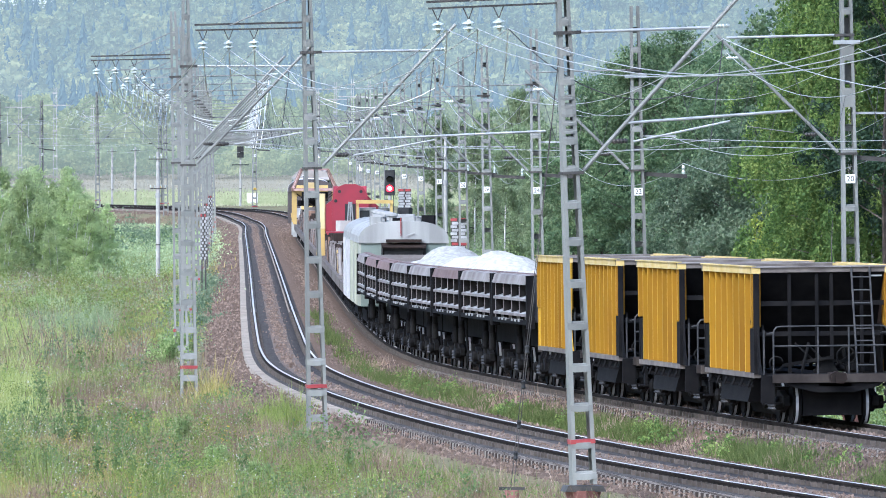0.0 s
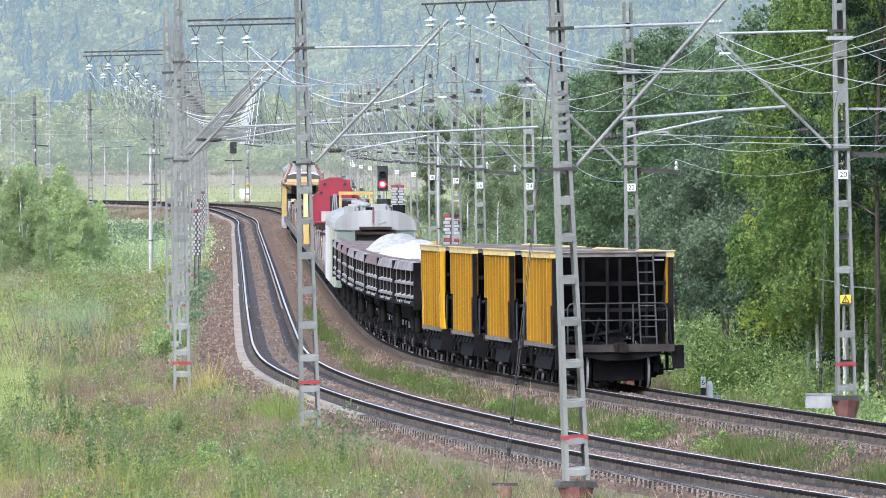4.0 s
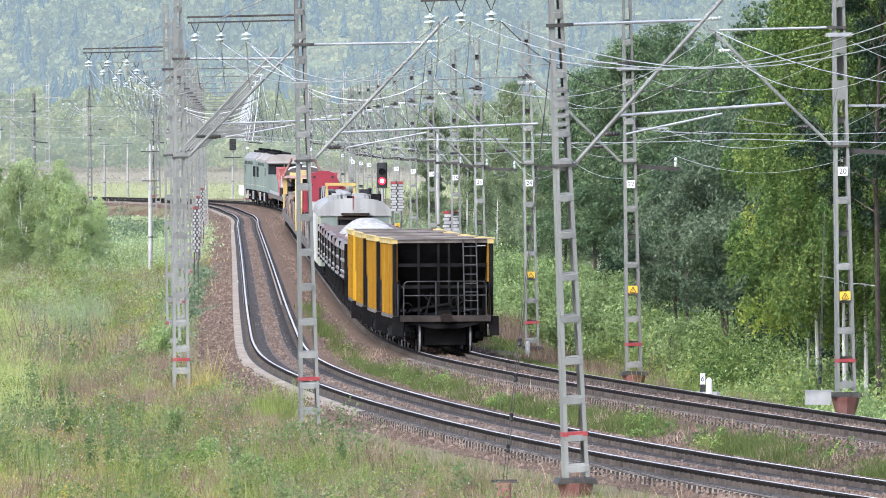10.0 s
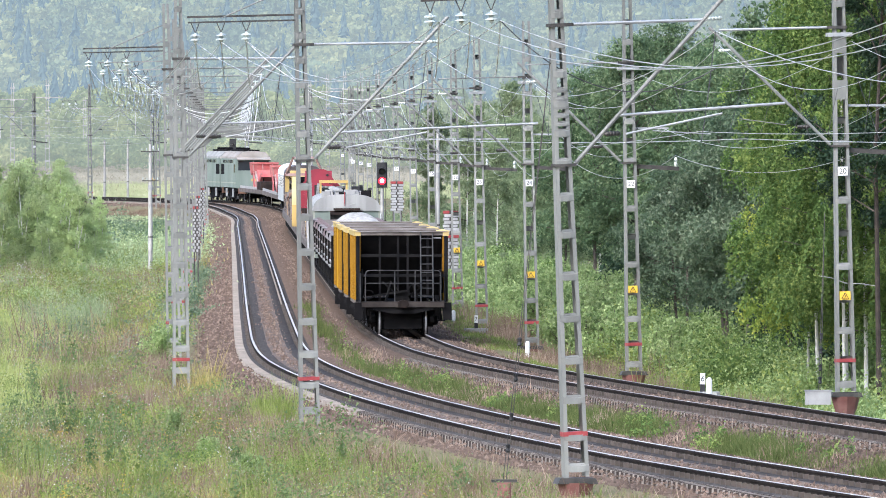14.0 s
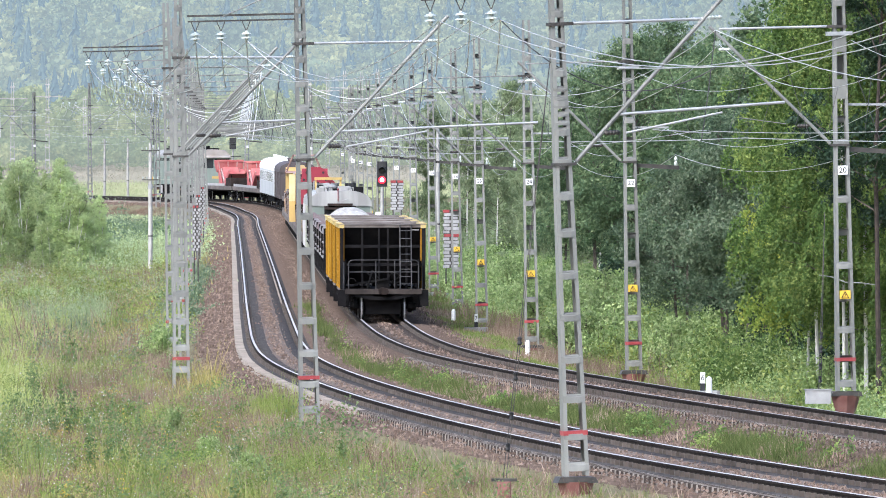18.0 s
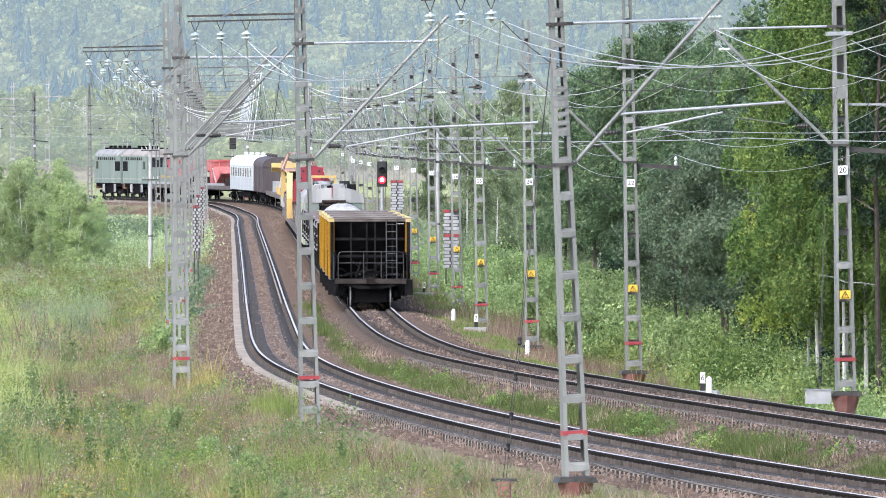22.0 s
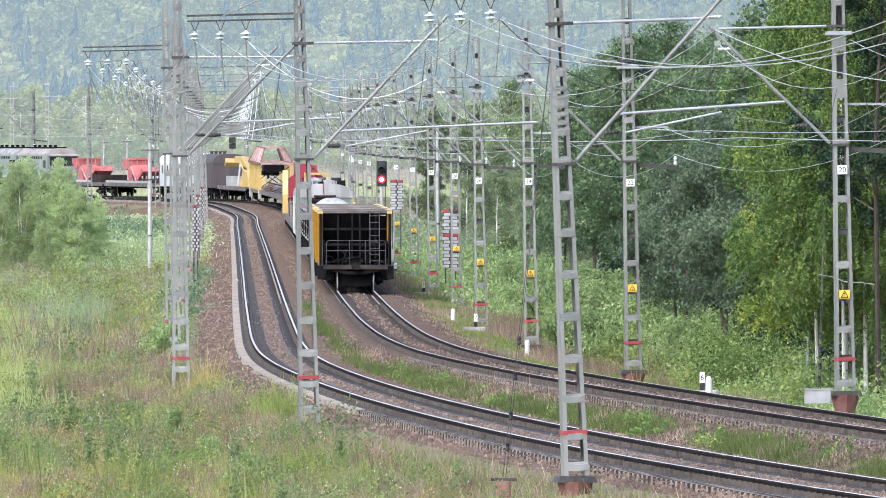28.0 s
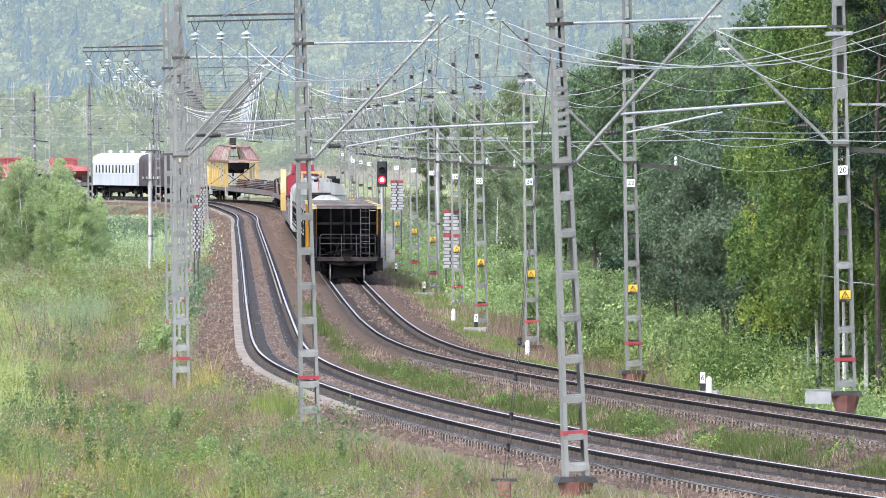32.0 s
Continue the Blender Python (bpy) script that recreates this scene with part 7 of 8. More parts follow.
    stuff("wood_edge_shrubs", "leafy green shrubs along the edge of the wood", "bushes", [clumps(46, 298, 336, lambda y: 0.0245 * y, lambda y: 0.034 * y, rng, 1.6, 0.45, 330, 0, 0.06)], LEAF_BIRCH)
    stuff("wood_edge_saplings", "pale leafy saplings along the edge of the wood", "bushes", [clumps(30, 292, 330, lambda y: 0.0245 * y, lambda y: 0.044 * y, rng, 1.5, 0.4, 260, 0, 0.055)], LEAF_BUSH)
    stuff("verge_bushes", "pale green willow bushes beyond the far track", "bushes", [clumps(120, 590, 900, lo2(5.5), lo2(15), rng, 1.5, 0.8, 200, 0, 0.1)], LEAF_MID)
    stuff("bank_weeds", "reddish brown dry stalks beside the far track", "weeds", [
        clumps(360, 300, 430, lo2(4.4), lo2(7.4), rng, 0.55, 0.35, 64, 0.026, lean=0.3), clumps(60, 235, 290, lo2(3.0), lo2(5.0), rng, 0.3, 0.3, 50, 0.022, lean=0.2)], DRYWEED)
    # the foot of the near bank
    foot = lambda a: (lambda y: np.interp(y, LEFT.y, LEFT.x) - a)
    stuff("foot_grass", "green grass and weeds at the foot of the near bank", "grass", [clumps(320, 196, 300, foot(7.6), foot(4.6), rng, 0.3, 0.3, 50, 0.022, lean=0.45), clumps(340, 196, 262, foot(7.8), foot(4.0), rng, 0.24, 0.35, 50, 0.02, lean=0.6), clumps(70, 196, 300, foot(7.0), foot(4.0), rng, 0.4, 0.2, 150, 0, 0.034)], GRASS_LUSH)
    stuff("bank_bushes", "low green bushes along the gravel of the near bank", "weeds", [clumps(110, 320, 600, foot(6.2), foot(3.9), rng, 0.42, 0.3, 150, 0, 0.05), clumps(16, 262, 300, foot(6.4), foot(4.4), rng, 0.5, 0.3, 220, 0, 0.045)], LEAF_HERB)
    stuff("bank_shrubs", "dark green shrubs between the masts and the near bank", "bushes", [
        clumps(70, 400, 540, foot(4.4), foot(2.75), rng, 0.75, 0.28, 170, 0, 0.06), clumps(50, 325, 405, foot(5.2), foot(3.2), rng, 0.65, 0.28, 170, 0, 0.05)], LEAF_WILLOW)
    stuff("bank_brush", "brown and green brush at the edge of the gravel", "weeds", [clumps(90, 262, 345, foot(5.6), foot(3.5), rng, 0.45, 0.3, 70, 0.024, lean=0.35), clumps(160, 200, 270, foot(7.5), foot(3.9), rng, 0.36, 0.3, 70, 0.02, lean=0.4)], DRYWEED)
    stuff("foot_weeds", "dark green leafy weeds at the foot of the near bank", "weeds", [clumps(200, 200, 300, foot(8.6), foot(4.2), rng, 0.38, 0.18, 110, 0, 0.036)], LEAF_BIRCH)
    stuff("edge_herbs", "yellow-green herbs at the edge of the gravel", "weeds", [clumps(26, 345, 392, foot(4.6), foot(3.1), rng, 0.75, 0.25, 150, 0, 0.05), clumps(26, 270, 330, foot(5.2), foot(3.6), rng, 0.5, 0.25, 150, 0, 0.04)], LEAF_HERB)
    stuff("foot_stalks", "brown dry stalks at the foot of the near bank", "weeds", [clumps(420, 196, 320, foot(7.4), foot(3.7), rng, 0.34, 0.3, 46, 0.018, lean=0.4), clumps(340, 196, 262, foot(8.0), foot(4.0), rng, 0.26, 0.35, 46, 0.018, lean=0.6)], DRYWEED)
    # sparse weeds on the gravel slope under the near track
    g = np.concatenate([scatter(9000, 196, 330, lambda y: np.interp(y, LEFT.y, LEFT.x) - 5.6, lambda y: np.interp(y, LEFT.y, LEFT.x) - 3.1, rng, 0.25)])
    half = g[rng.uniform(0, 1, len(g)) < 0.5]
    thing("slope_weeds", "sparse green weeds on the gravel slope", "weeds", kind="stuff", data=quads_mesh("slope_weeds", blades(len(g), g, 0.3, 0.022, rng, 0.5), [GRASS_TRACK]))
    thing("slope_stalks", "sparse brown stalks on the gravel slope", "weeds", kind="stuff", data=quads_mesh("slope_stalks", blades(len(half), half, 0.45, 0.018, rng, 0.4), [DRYWEED]))
    h = scatter(80000, 1285, 1520, lambda y: -0.046 * y, lambda y: 0.02 * y, rng, 1.2)
    thing("field_reeds", "pinkish dry reeds at the far side of the field, haze painted in", "reeds", kind="stuff", data=quads_mesh("field_reeds", blades(len(h), h, 0.4, 0.1, rng), [REEDS]))
    f = scatter(60000, 1130, 1310, lambda y: -0.046 * y, lambda y: 0.02 * y, rng, 1.2)
    thing("field_grass", "yellow-green field grass far behind the bend, haze painted in", "grass", kind="stuff", data=quads_mesh("field_grass", blades(len(f), f, 0.34, 0.1, rng), [FIELD]))


def far_trunks():
    """White birch stems at the edge of the wood beyond the field."""
    rng = np.random.default_rng(9)
    bm = Mesh()
    for k in range(44):
        y = rng.uniform(1535, 1570)
        x = rng.uniform(-0.046, 0.01) * y
        z = float(ground_z(np.array(x), np.array(y)))
        bm.tube((x, y, z - 0.2), (x + rng.uniform(-0.4, 0.4), y, z + rng.uniform(4, 9)), 0.08, 5, 0.04)
    thing("backdrop_birch_stems", "thin white birch stems at the far wood's edge", "backdrop woods", kind="structure", data=bm.data("backdrop_birch_stems", BARK_WHITE))


def far_woods():
    rng = np.random.default_rng(5)

    def broad(n, h, r, size):
        g = rng.normal(size=(n, 3))
        g /= np.linalg.norm(g, axis=1)[:, None]
        lump = rng.integers(0, 9, n)
        lc = np.stack([rng.normal(0, r * 0.45, 9), rng.normal(0, r * 0.45, 9), rng.uniform(0.3, 0.92, 9) * h], 1)[lump]
        return leaves(lc + g * np.array([r * 0.5, r * 0.5, h * 0.12]) * rng.uniform(0.5, 1, (n, 1)), size, rng, 0.2, 1.2)

    def spruce(h, r, tiers, m):
        """A cone of drooping fronds in tiers."""
        out = []
        for k in range(tiers):
            t = (k + 0.2) / tiers
            rad, z = r * (1 - t) ** 0.85 + 0.12, h * (0.05 + 0.95 * t)
            for q in np.linspace(0, 2 * np.pi, m, endpoint=False) + rng.uniform(0, 1, m):
                rr, w = rad * rng.uniform(0.7, 1.15), rad * 0.42
                c, s_ = np.cos(q), np.sin(q)
                up = [0, 0, z + h / tiers * 0.9]
                lo = z - h / tiers * rng.uniform(0.2, 0.8)
                out.append([up, [c * rr - s_ * w, s_ * rr + c * w, lo], [c * rr + s_ * w, s_ * rr - c * w, lo - 0.2]])
        return np.array(out)

    def grove(name, label, kits, places, mats):
        out = []
        for x, y, s in places:
            v = kits[int(rng.integers(len(kits)))]
            q = rng.uniform(0, 2 * np.pi)
            rot = np.array([[np.cos(q), -np.sin(q), 0], [np.sin(q), np.cos(q), 0], [0, 0, 1]])
            out.append(v @ rot.T * s + np.array([x, y, float(ground_z(np.array(x), np.array(y))) - 0.2]))
        thing(name, label, "backdrop woods", kind="structure", data=quads_mesh(name, np.concatenate(out), mats))

    def spots(n, y0, y1, lo, hi):
        y = rng.uniform(y0, y1, n)
        w = 0.046 * y
        t = rng.uniform(lo, hi, n)
        return list(zip(-w + 2 * w * t, y, rng.uniform(0.7, 1.25, n)))

    bk = [broad(320, 9.5, 2.6, 0.64) for k in range(4)]
    sk = [spruce(12, 1.9, 20, 11) for k in range(3)]
    low = [broad(260, 4.2, 2.4, 0.42) for k in range(3)]
    grove("backdrop_bushes", "bushes along the far edge of the field, pale haze painted in", low, spots(210, 1398, 1440, -0.1, 0.8) + spots(240, 1440, 1556, -0.1, 0.8), [LEAF_FAR])
    grove("backdrop_birch_wood", "birch wood beyond the field, pale haze painted in", bk, spots(420, 1560, 1790, -0.05, 0.42) + spots(300, 1540, 1790, 0.4, 1.05), [LEAF_FAR])
    grove("backdrop_spruce_wood", "dark spruces beyond the field, bluish haze painted in", sk, spots(70, 1640, 1800, -0.05, 0.35) + spots(60, 1640, 1800, 0.35, 1.0), [NEEDLES])
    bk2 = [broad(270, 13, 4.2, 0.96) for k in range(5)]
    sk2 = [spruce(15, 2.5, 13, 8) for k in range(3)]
    grove("backdrop_hill_broadleaves", "green broadleaf trees on the hillside, haze painted in", bk2, spots(2000, 1800, 3480, -0.1, 1.1), [LEAF_HILL])
    grove("backdrop_hill_spruces", "spruces on the hillside, blue-green haze painted in", sk2, spots(950, 1850, 3480, -0.1, 1.1), [NEEDLES])


glow = bpy.data.materials.new("overcast_sky_glow")
glow.use_nodes = True
glow.node_tree.nodes["Principled BSDF"].inputs["Base Color"].default_value = (0.02, 0.02, 0.02, 1)
glow.node_tree.nodes["Principled BSDF"].inputs["Emission Color"].default_value = (0.93, 0.97, 1.0, 1)
glow.node_tree.nodes["Principled BSDF"].inputs["Emission Strength"].default_value = 0.5
thing("backdrop_sky", "white overcast sky low behind the wooded hill", "sky", kind="structure",
      data=Mesh().quad((-500, 4800, -20), (500, 4800, -20), (500, 4800, 160), (-500, 4800, 160)).data("backdrop_sky", glow))
right_wood()
shrubs()
left_thicket()
meadow()
far_trunks()
far_woods()


# ---- sleepers, fastenings and loose stones ----
def sleeper_mesh():
    bm = Mesh()
    ring = [(-1.35, -0.15), (-1.33, 0.15), (1.33, 0.15), (1.35, -0.15)]
    bm.v = [(-1.35, -0.15, -0.42), (1.35, -0.15, -0.42), (1.35, 0.15, -0.42), (-1.35, 0.15, -0.42),
            (-1.33, -0.1, -0.2), (-0.45, -0.1, -0.2), (0.45, -0.1, -0.2), (1.33, -0.1, -0.2), (1.33, 0.1, -0.2), (0.45, 0.1, -0.2), (-0.45, 0.1, -0.2), (-1.33, 0.1, -0.2)]
    bm.f = [(4, 5, 10, 11), (5, 6, 9, 10), (6, 7, 8, 9), (0, 1, 7, 6, 5, 4), (2, 3, 11, 10, 9, 8), (1, 2, 8, 7), (3, 0, 4, 11)]
    bm.mi = [0, 0, 0, 1, 1, 0, 0]      # flanks darker than the top
    return bm


def lay_sleepers(track, root, y0, y_parts, y1):
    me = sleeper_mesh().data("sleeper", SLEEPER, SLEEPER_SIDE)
    s, joined, clips = track.near(y0), Mesh(), Mesh()
    n = 0
    while s < track.near(y1):
        c, turn = track.at(s), heading(track, s)
        roll = -float(np.interp(s, track.s, track.cant)) / 1.59
        m = Matrix.Translation(c) @ Matrix.Rotation(turn, 4, "Z") @ Matrix.Rotation(roll, 4, "Y")
        if c.y < y_parts:
            ob = new("sleeper", me)
            ob.parent, ob.matrix_basis = root, m
        else:
            k = len(joined.v)
            joined.v += [tuple(m @ v.co) for v in me.vertices]
            joined.f += [tuple(k + i for i in p.vertices) for p in me.polygons]
            joined.mi += [0] * len(me.polygons)
        if c.y < 420:
            for x in (-0.796, 0.796):
                for e in (-0.11, 0.11):
                    k = len(clips.v)
                    clips.box(x + e - 0.055, x + e + 0.055, -0.045, 0.045, -0.2, -0.085)
                    clips.v[k:] = [tuple(m @ Vector(v)) for v in clips.v[k:]]
        s += 0.54
        n += 1
    far = part("sleeper_row", joined, [SLEEPER, SLEEPER_SIDE], root, "far row of concrete sleepers")
    far["kind"] = "stuff"
    cl = part("rail_fastenings", clips, CLIP, root, "rusty rail fastenings")
    cl["kind"] = "stuff"


def strew(track, root, n, y0, y1, seed):
    rng = np.random.default_rng(seed)
    y = y0 + (y1 - y0) * rng.uniform(0, 1, n) ** 1.7
    s = np.interp(y, track.y, track.s)
    side = np.where(rng.uniform(0, 1, n) < 0.9, rng.choice([-1, 1], n) * rng.uniform(1.38, 4.9, n), rng.normal(0, 0.15, n))
    up = np.interp(np.abs(side), [0, 0.2, 0.56, 1.0, 1.38, 1.9, 3.3, 4.9], [-0.15, -0.15, -0.165, -0.23, -0.225, -0.27, -0.68, -1.02]) + np.where((side > 1) | (track is RIGHT), 0.035, 0.0)
    tx = np.gradient(track.x, track.s)
    ty = np.gradient(track.y, track.s)
    cx, cy, cz, cc = (np.interp(s, track.s, a) for a in (track.x, track.y, track.z, track.cant))
    ax, ay = np.interp(s, track.s, tx), np.interp(s, track.s, ty)
    p = np.stack([cx + ay * side, cy - ax * side, cz + up + side * cc / 1.59], 1)
    r = rng.uniform(0.022, 0.055, n) * np.interp(y, [200, 500], [1, 1.35])
    q = rng.uniform(0, 2 * np.pi, n)
    corner = [p + np.stack([np.cos(q + a) * r * f, np.sin(q + a) * r * f, -0.3 * r], 1) for a, f in ((0, 1.0), (1.5, 1.2), (3.3, 0.9), (4.6, 1.1))]
    top = p + np.stack([rng.normal(0, 0.3, n) * r, rng.normal(0, 0.3, n) * r, r * rng.uniform(0.5, 1.1, n)], 1)
    me = bpy.data.meshes.new("loose_stones")
    v = np.concatenate(corner + [top])
    f = np.concatenate([np.stack([np.arange(n) + k * n, np.arange(n) + ((k + 1) % 4) * n, np.arange(n) + 4 * n], 1) for k in range(4)])
    me.from_pydata(v.tolist(), [], f.tolist())
    me.materials.append(STONES)
    ob = part("loose_stones", me, STONES, root, "loose crushed stones on the ballast")
    ob["kind"] = "stuff"


strew(LEFT, left_track, 62000, 195, 1040, 1)
strew(RIGHT, right_track, 48000, 210, 1040, 2)


# ---- lineside things ----
def ground_at(x, y):
    return float(ground_z(np.array(x), np.array(y)))


def build_signal():
    s = RIGHT.near(560)
    p = RIGHT.at(s, 2.9)
    root = thing("railway_signal", "black railway signal head showing red on a grey post", "signal", at=pose(p.x, p.y, p.z - 0.1))
    part("post", Mesh().lathe([(0.14, -0.4), (0.12, 0.1), (0.1, 3.3), (0.09, 5.6)], (0, 0, 0), 12), CONCRETE, root, "grey signal post")
    head = part("signal_head", Mesh().box(-0.28, 0.28, -0.12, 0.16, 4.12, 5.5, 0.06), BLACK, root, "black signal head")
    for z, m in ((4.5, LAMP_RED), (5.02, LENS_DARK)):
        part("lens", Mesh().lathe([(0.2, 0.04), (0.2, -0.01), (0.07, -0.04)], (0, -0.13, z), 16, "y"), m, head, "glowing red lamp" if m is LAMP_RED else "dark lens")
        if m is LAMP_RED:
            part("lamp_core", Mesh().lathe([(0.12, 0.0), (0.11, -0.03), (0.03, -0.05)], (0, -0.15, z), 14, "y"), LAMP_CORE, head, "bright lamp core")
        hood = Mesh().sweep(9, lambda i: [(0.2 * math.cos(math.pi * i / 8), -0.13, z + 0.2 * math.sin(math.pi * i / 8)), (0.2 * math.cos(math.pi * i / 8), -0.42, z - 0.03 + 0.2 * math.sin(math.pi * i / 8))], closed=False)
        part("hood", hood, BLACK, head, "black lamp hood")
    part("ladder", Mesh().tube((-0.2, 0.3, 0), (-0.2, 0.25, 4.2), 0.02, 5).tube((0.2, 0.3, 0), (0.2, 0.25, 4.2), 0.02, 5), DARKSTEEL, root)
    part("plate", Mesh().box(-0.36, -0.06, -0.2, -0.18, 2.4, 2.75), WHITE, root, "white plate")


build_signal()


def striped_board(x, y, z, w, h, rows, legs=1.2, second=None, name="marker_board"):
    """An upright board of white slats with black gaps and a red head."""
    root = thing(name, "upright lineside marker board of white and dark slats, red on top", "marker board", "marker boards", at=pose(x, y, z))
    part("frame", Mesh().box(-w / 2, w / 2, 0.0, 0.03, 1.1, 1.1 + h), DARKSTEEL, root, "dark board frame")
    part("post", Mesh().bar((-w / 3, 0.05, 0.9 - legs), (-w / 3, 0.05, 1.2), 0.06, 0.06), DARKSTEEL, root)
    part("post", Mesh().bar((w / 3, 0.05, 0.9 - legs), (w / 3, 0.05, 1.2), 0.06, 0.06), DARKSTEEL, root)
    for k in range(rows):
        zz = 1.12 + k * h / rows
        for sx in (-1, 1):
            off = 0.03 if k % 2 else -0.03
            m = RED if k in (rows - 1, second) else BOARD_GREY
            part("slat", Mesh().box(min(sx * w / 2, sx * 0.04) + off, max(sx * w / 2, sx * 0.04) + off, -0.03, 0.0, zz, zz + h / rows * 0.8), m, root)
    return root


def by_right(y, side):
    s = RIGHT.near(y)
    p = RIGHT.at(s, side)
    return p.x, p.y, ground_at(p.x, p.y)


def by_left(y, side):
    p = LEFT.at(LEFT.near(y), side)
    return p.x, p.y, ground_at(p.x, p.y)


striped_board(-2.44, 548, 1.74, 0.66, 1.58, 11, 1.9)
striped_board(0.36, 466, -0.33, 0.67, 2.66, 17, 0.5, 9)
for yy, side in ((470, -3.0), (560, -3.2), (650, -3.2)):
    x, y, z = by_left(yy, side)
    striped_board(x, y, z + 0.9, 0.26, 2.1, 15)


def bollard(x, y, z, h, r, name, label):
    root = thing(name, label, "marker post", "white marker posts", at=pose(x, y, z))
    part("post", Mesh().lathe([(r, -0.3), (r, h - 0.08), (r * 0.7, h - 0.02), (r * 0.3, h)], (0, 0, 0), 12), WHITE, root, "white rounded post")


for yy, side, h, low in ((270.2, 3.05, 0.55, 0), (337, 3.57, 0.5, 0), (402, 3.2, 0.5, 0.1)):
    x, y, z = by_right(yy, side)
    bollard(x, y, z + 0.1 - low, h, 0.08, "marker_post", "white painted concrete marker post")


def picket(x, y, z, n):
    root = thing("distance_post", "small black and white numbered distance post", "distance post", "distance posts", at=pose(x, y, z))
    part("lower", Mesh().box(-0.066, 0.066, -0.066, 0.066, -0.2, 0.25), BLACK, root, "black lower half")
    up = part("upper", Mesh().box(-0.066, 0.066, -0.066, 0.066, 0.25, 0.54), WHITE, root, "white upper half")
    part("number", sign_mesh(n), BLACK, up, "black figure", at=Matrix.Translation((0, -0.07, 0.39)) @ pose(0, 0, 0, 90, 0, 0))
    part("foot", Mesh().box(-0.45, 0.45, -0.3, 0.3, -0.25, 0.05, 0.08), CONCRETE, root, "pale concrete foot slab")


for yy, side, n, up in ((273.4, 3.25, "6", 0.2), (384, 3.6, "7", 0.12), (470, 3.4, "8", 0.1), (545, 3.4, "9", 0.02)):
    x, y, z = by_right(yy, side)
    picket(x, y, z + up, n)


def cable_box(x, y, z, w, h, name, label, m=CONCRETE):
    root = thing(name, label, "cabinet", "lineside cabinets", at=pose(x, y, z))
    part("body", Mesh().box(-w / 2, w / 2, -0.25, 0.25, -0.2, h, 0.015), m, root)
    part("lid", Mesh().box(-w / 2 - 0.02, w / 2 + 0.02, -0.27, 0.27, h, h + 0.03), m, root)


cable_box(-2.95, 572, 0.0, 0.53, 1.38, "relay_cabinet", "pale grey metal relay cabinet")
cable_box(0.35, 470, ground_at(0.35, 470) + 0.05, 0.5, 0.3, "junction_box", "small grey junction box on a short post", BOX_GREY)
x, y, z = by_right(560, 2.7)
cable_box(x, y, z + 0.1, 1.0, 0.35, "cable_trough", "low concrete cable trough")
cable_box(-9.07, 338, -0.51, 0.38, 0.24, "anchor_block", "pale concrete block beside a mast foot")
cable_box(-9.93, 383, -0.64, 0.64, 0.42, "anchor_block", "pale concrete block beside a mast foot")


def guy(top, foot, block=True, bare=False):
    """A stay with its anchor and insulators."""
    top, foot = Vector(top), Vector(foot)
    root = thing("mast_stay", "dark steel stay with insulators and a ground anchor", "mast stay", "mast stays", at=Matrix.Translation(foot))
    for e in (-0.03, 0.03):
        part("stay_rod", Mesh().tube(top - foot, (e, 0, 0), 0.009, 6), DARKSTEEL, root)
    for f in (0.08, 0.15, 0.24, 0.32):
        c = (top - foot) * f
        part("stay_insulator", Mesh().lathe([(0.02, -0.09), (0.05, -0.06), (0.035, 0.0), (0.05, 0.06), (0.02, 0.09)], c, 8), BLACK, root, "black stay insulator")
    if bare:
        return
    part("anchor", Mesh().box(-0.14, 0.14, -0.14, 0.14, -0.3, 0.02, 0.04), REDBASE if not block else CONCRETE, root, "anchor block")
    part("anchor_bolt", Mesh().box(-0.26, 0.26, -0.05, 0.05, 0.02, 0.08), DARKSTEEL, root)


f = LEFT_FEET[1]
guy(local(f[0], f[1], 2.2, -0.15, 8.8), (f[0].x - 1.45, f[0].y - 1.0, f[0].z - 0.1), block=False)
f = RIGHT_FEET[1]
guy((f[0].x - 0.55, f[0].y - 0.3, f[0].z + 4.6), (f[0].x - 0.72, f[0].y - 1.4, f[0].z - 0.05), bare=True)
x, y = f[0].x - 0.75, f[0].y - 1.2
cable_box(x, y, f[0].z - 0.1, 0.66, 0.14, "anchor_block", "grey concrete anchor block beside the mast", BOX_GREY)


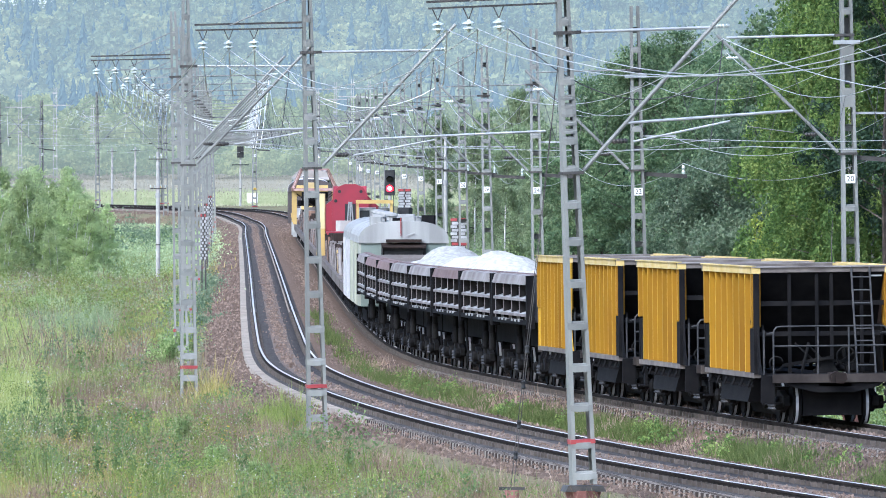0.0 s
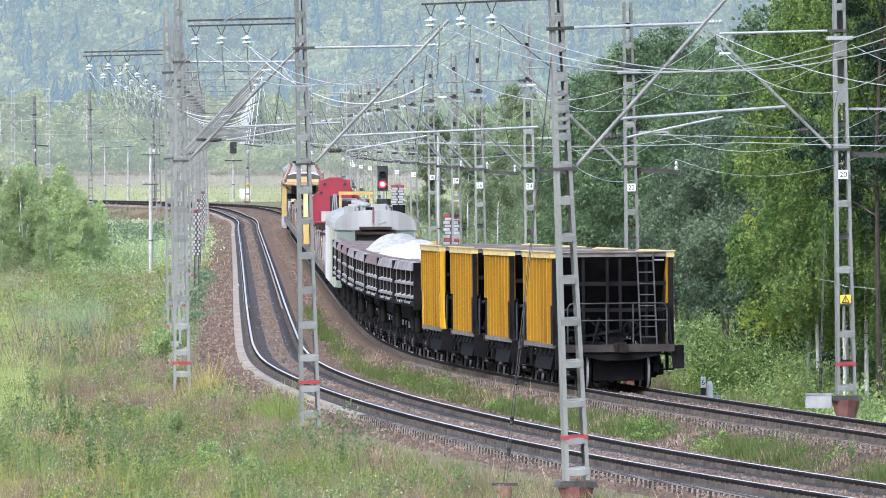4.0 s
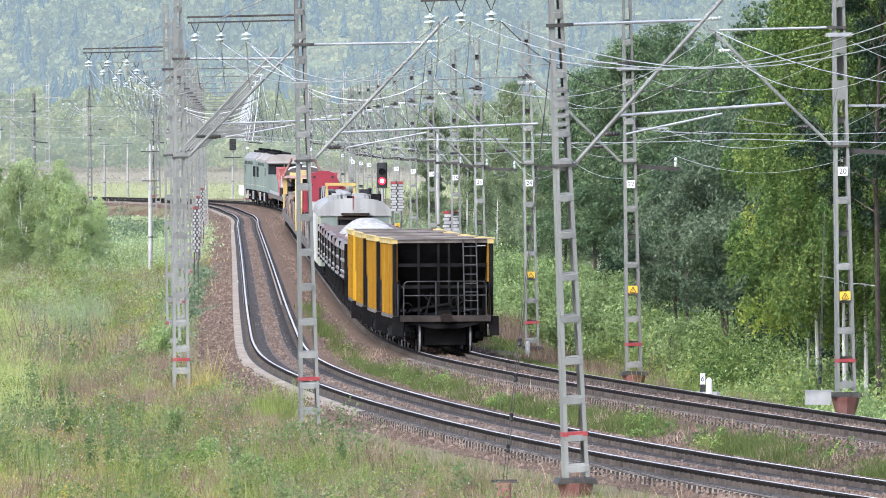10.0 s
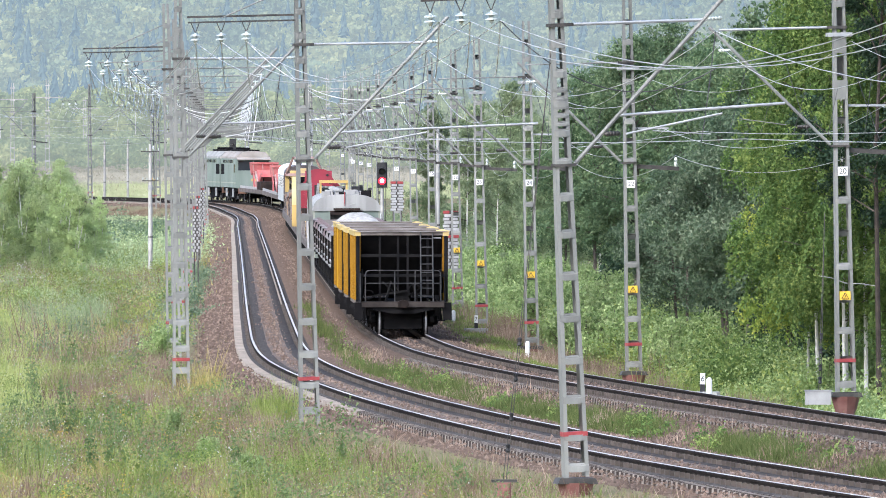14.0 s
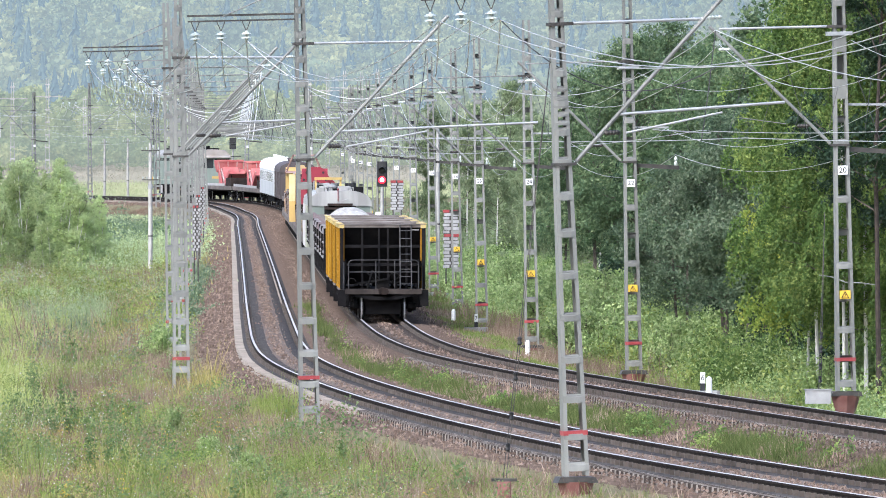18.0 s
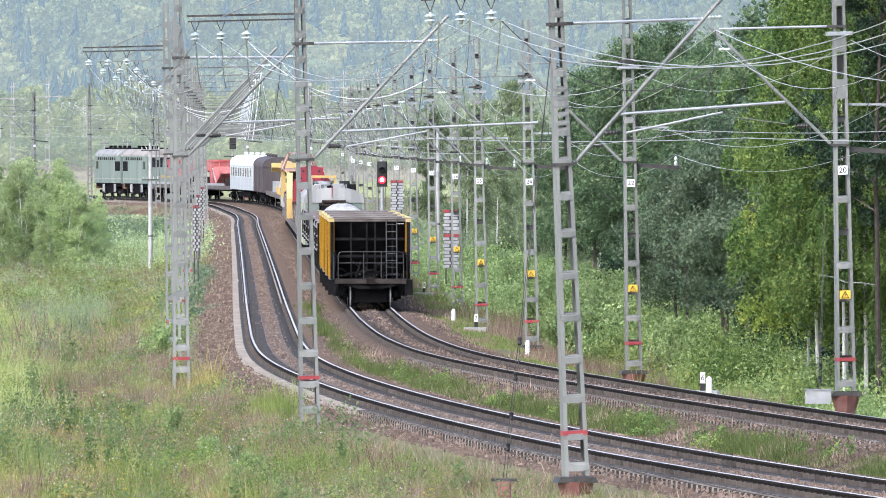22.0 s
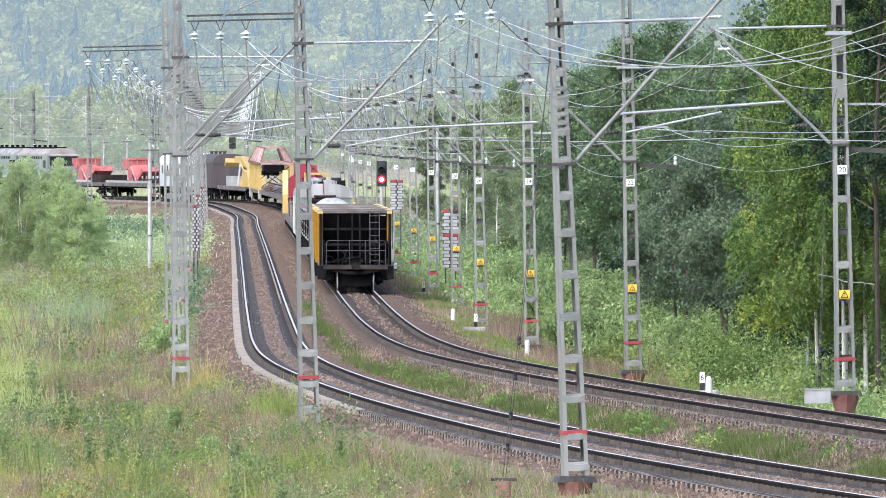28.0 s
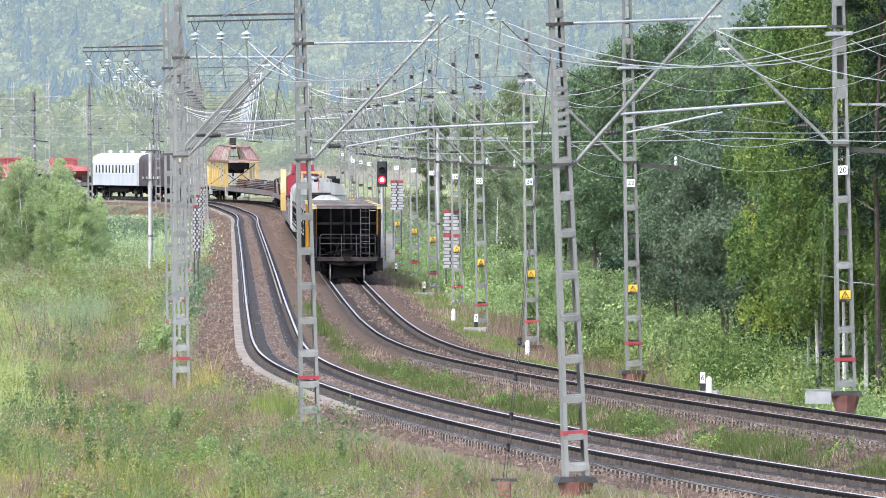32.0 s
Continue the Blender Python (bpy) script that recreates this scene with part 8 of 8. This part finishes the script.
def post(x, y, z, h, r, arms, label, m=CONCRETE, head=False):
    root = thing("line_post", label, "post", "line posts", at=pose(x, y, z))
    part("shaft", Mesh().lathe([(r, -0.3), (r, h * 0.4), (r * 0.75, h)], (0, 0, 0), 10), m, root)
    part("band", Mesh().lathe([(r * 1.08, 1.5), (r * 1.08, 1.58)], (0, 0, 0), 10), DARKSTEEL, root, "dark band")
    part("sleeve", Mesh().lathe([(r * 1.15, h * 0.62), (r * 1.15, h * 0.66)], (0, 0, 0), 10), BOX_GREY, root, "grey sleeve")
    if head:
        hd = part("signal_head", Mesh().box(-0.35, 0.35, -0.3, -0.05, h - 0.2, h + 1.0, 0.06), BLACK, root, "small black signal head")
        part("hood", Mesh().box(-0.2, 0.2, -0.6, -0.3, h + 0.45, h + 0.5), BLACK, hd)
        part("head_arm", Mesh().box(-0.9, 0.9, -0.25, -0.15, h * 0.8, h * 0.8 + 0.1), BLACK, root, "black bracket")
    for z2, w in arms:
        part("crossarm", Mesh().bar((-w, -0.12, z2), (w, -0.12, z2), 0.05, 0.05), DARKSTEEL, root, "dark crossarm")
        for sx in (-0.9, -0.4, 0.4, 0.9):
            part("pin_insulator", Mesh().lathe([(0.015, 0), (0.035, 0.06), (0.03, 0.12), (0.015, 0.15)], (sx * w, -0.12, z2 + 0.03), 8), PORCELAIN, root)


for px_, yb, d, h, arms in ((266, 468, 560, 6.6, ((4.6, 0.45), (6.2, 0.5))), (185, 348, 1040, 5.8, ((5.4, 0.5),)), (226, 346, 1080, 6.0, ((5.6, 0.5),)), (412, 345, 1080, 5.0, ())):
    x = (px_ - 784) * d / 18200
    post(x, d, ZC - (yb - 245) * d / 18200, h, 0.12, arms, "pale concrete line post with dark bands" if arms else "pale signal post with a black head", head=not arms)

post(-0.247, 500, 0.95, 6.2, 0.1, (), "slim pale concrete cable post with dark bands")
x = (433 - 784) * 1150 / 18200
cable_box(x, 1150, ground_at(x, 1150), 1.2, 1.2, "white_cabinet", "white lineside equipment cabinet in the field", WHITE)


def far_line():
    """Another overhead line beyond the thicket."""
    for px_, d, top in ((22, 1350, 145), (84, 1330, 140), (150, 1500, 170), (580, 1400, 130), (610, 1430, 125), (640, 1450, 128), (668, 1480, 122), (548, 1380, 140)):
        x = (px_ - 784) * d / 18200
        z = ground_at(x, d)
        h = ZC + (245 - top) * d / 18200 - z
        root = thing("far_mast", "distant grey lattice mast", "mast", "distant masts", at=pose(x, d, z))
        for e in (-1, 1):
            part("mast_leg", mast_leg(e, 0.6, 0.35, h), CONCRETE, root)
        for k in range(8):
            zz = h * (k + 0.5) / 8
            part("batten", Mesh().box(-0.32, 0.32, -0.2, -0.18, zz, zz + 0.18), CONCRETE, root)
        part("crossarm", Mesh().box(-2.0, 2.0, -0.06, 0.06, h * 0.82, h * 0.82 + 0.12), CONCRETE, root)


far_line()


lay_sleepers(LEFT, left_track, 190, 262, 1000)
lay_sleepers(RIGHT, right_track, 212, 345, 1000)

motions()
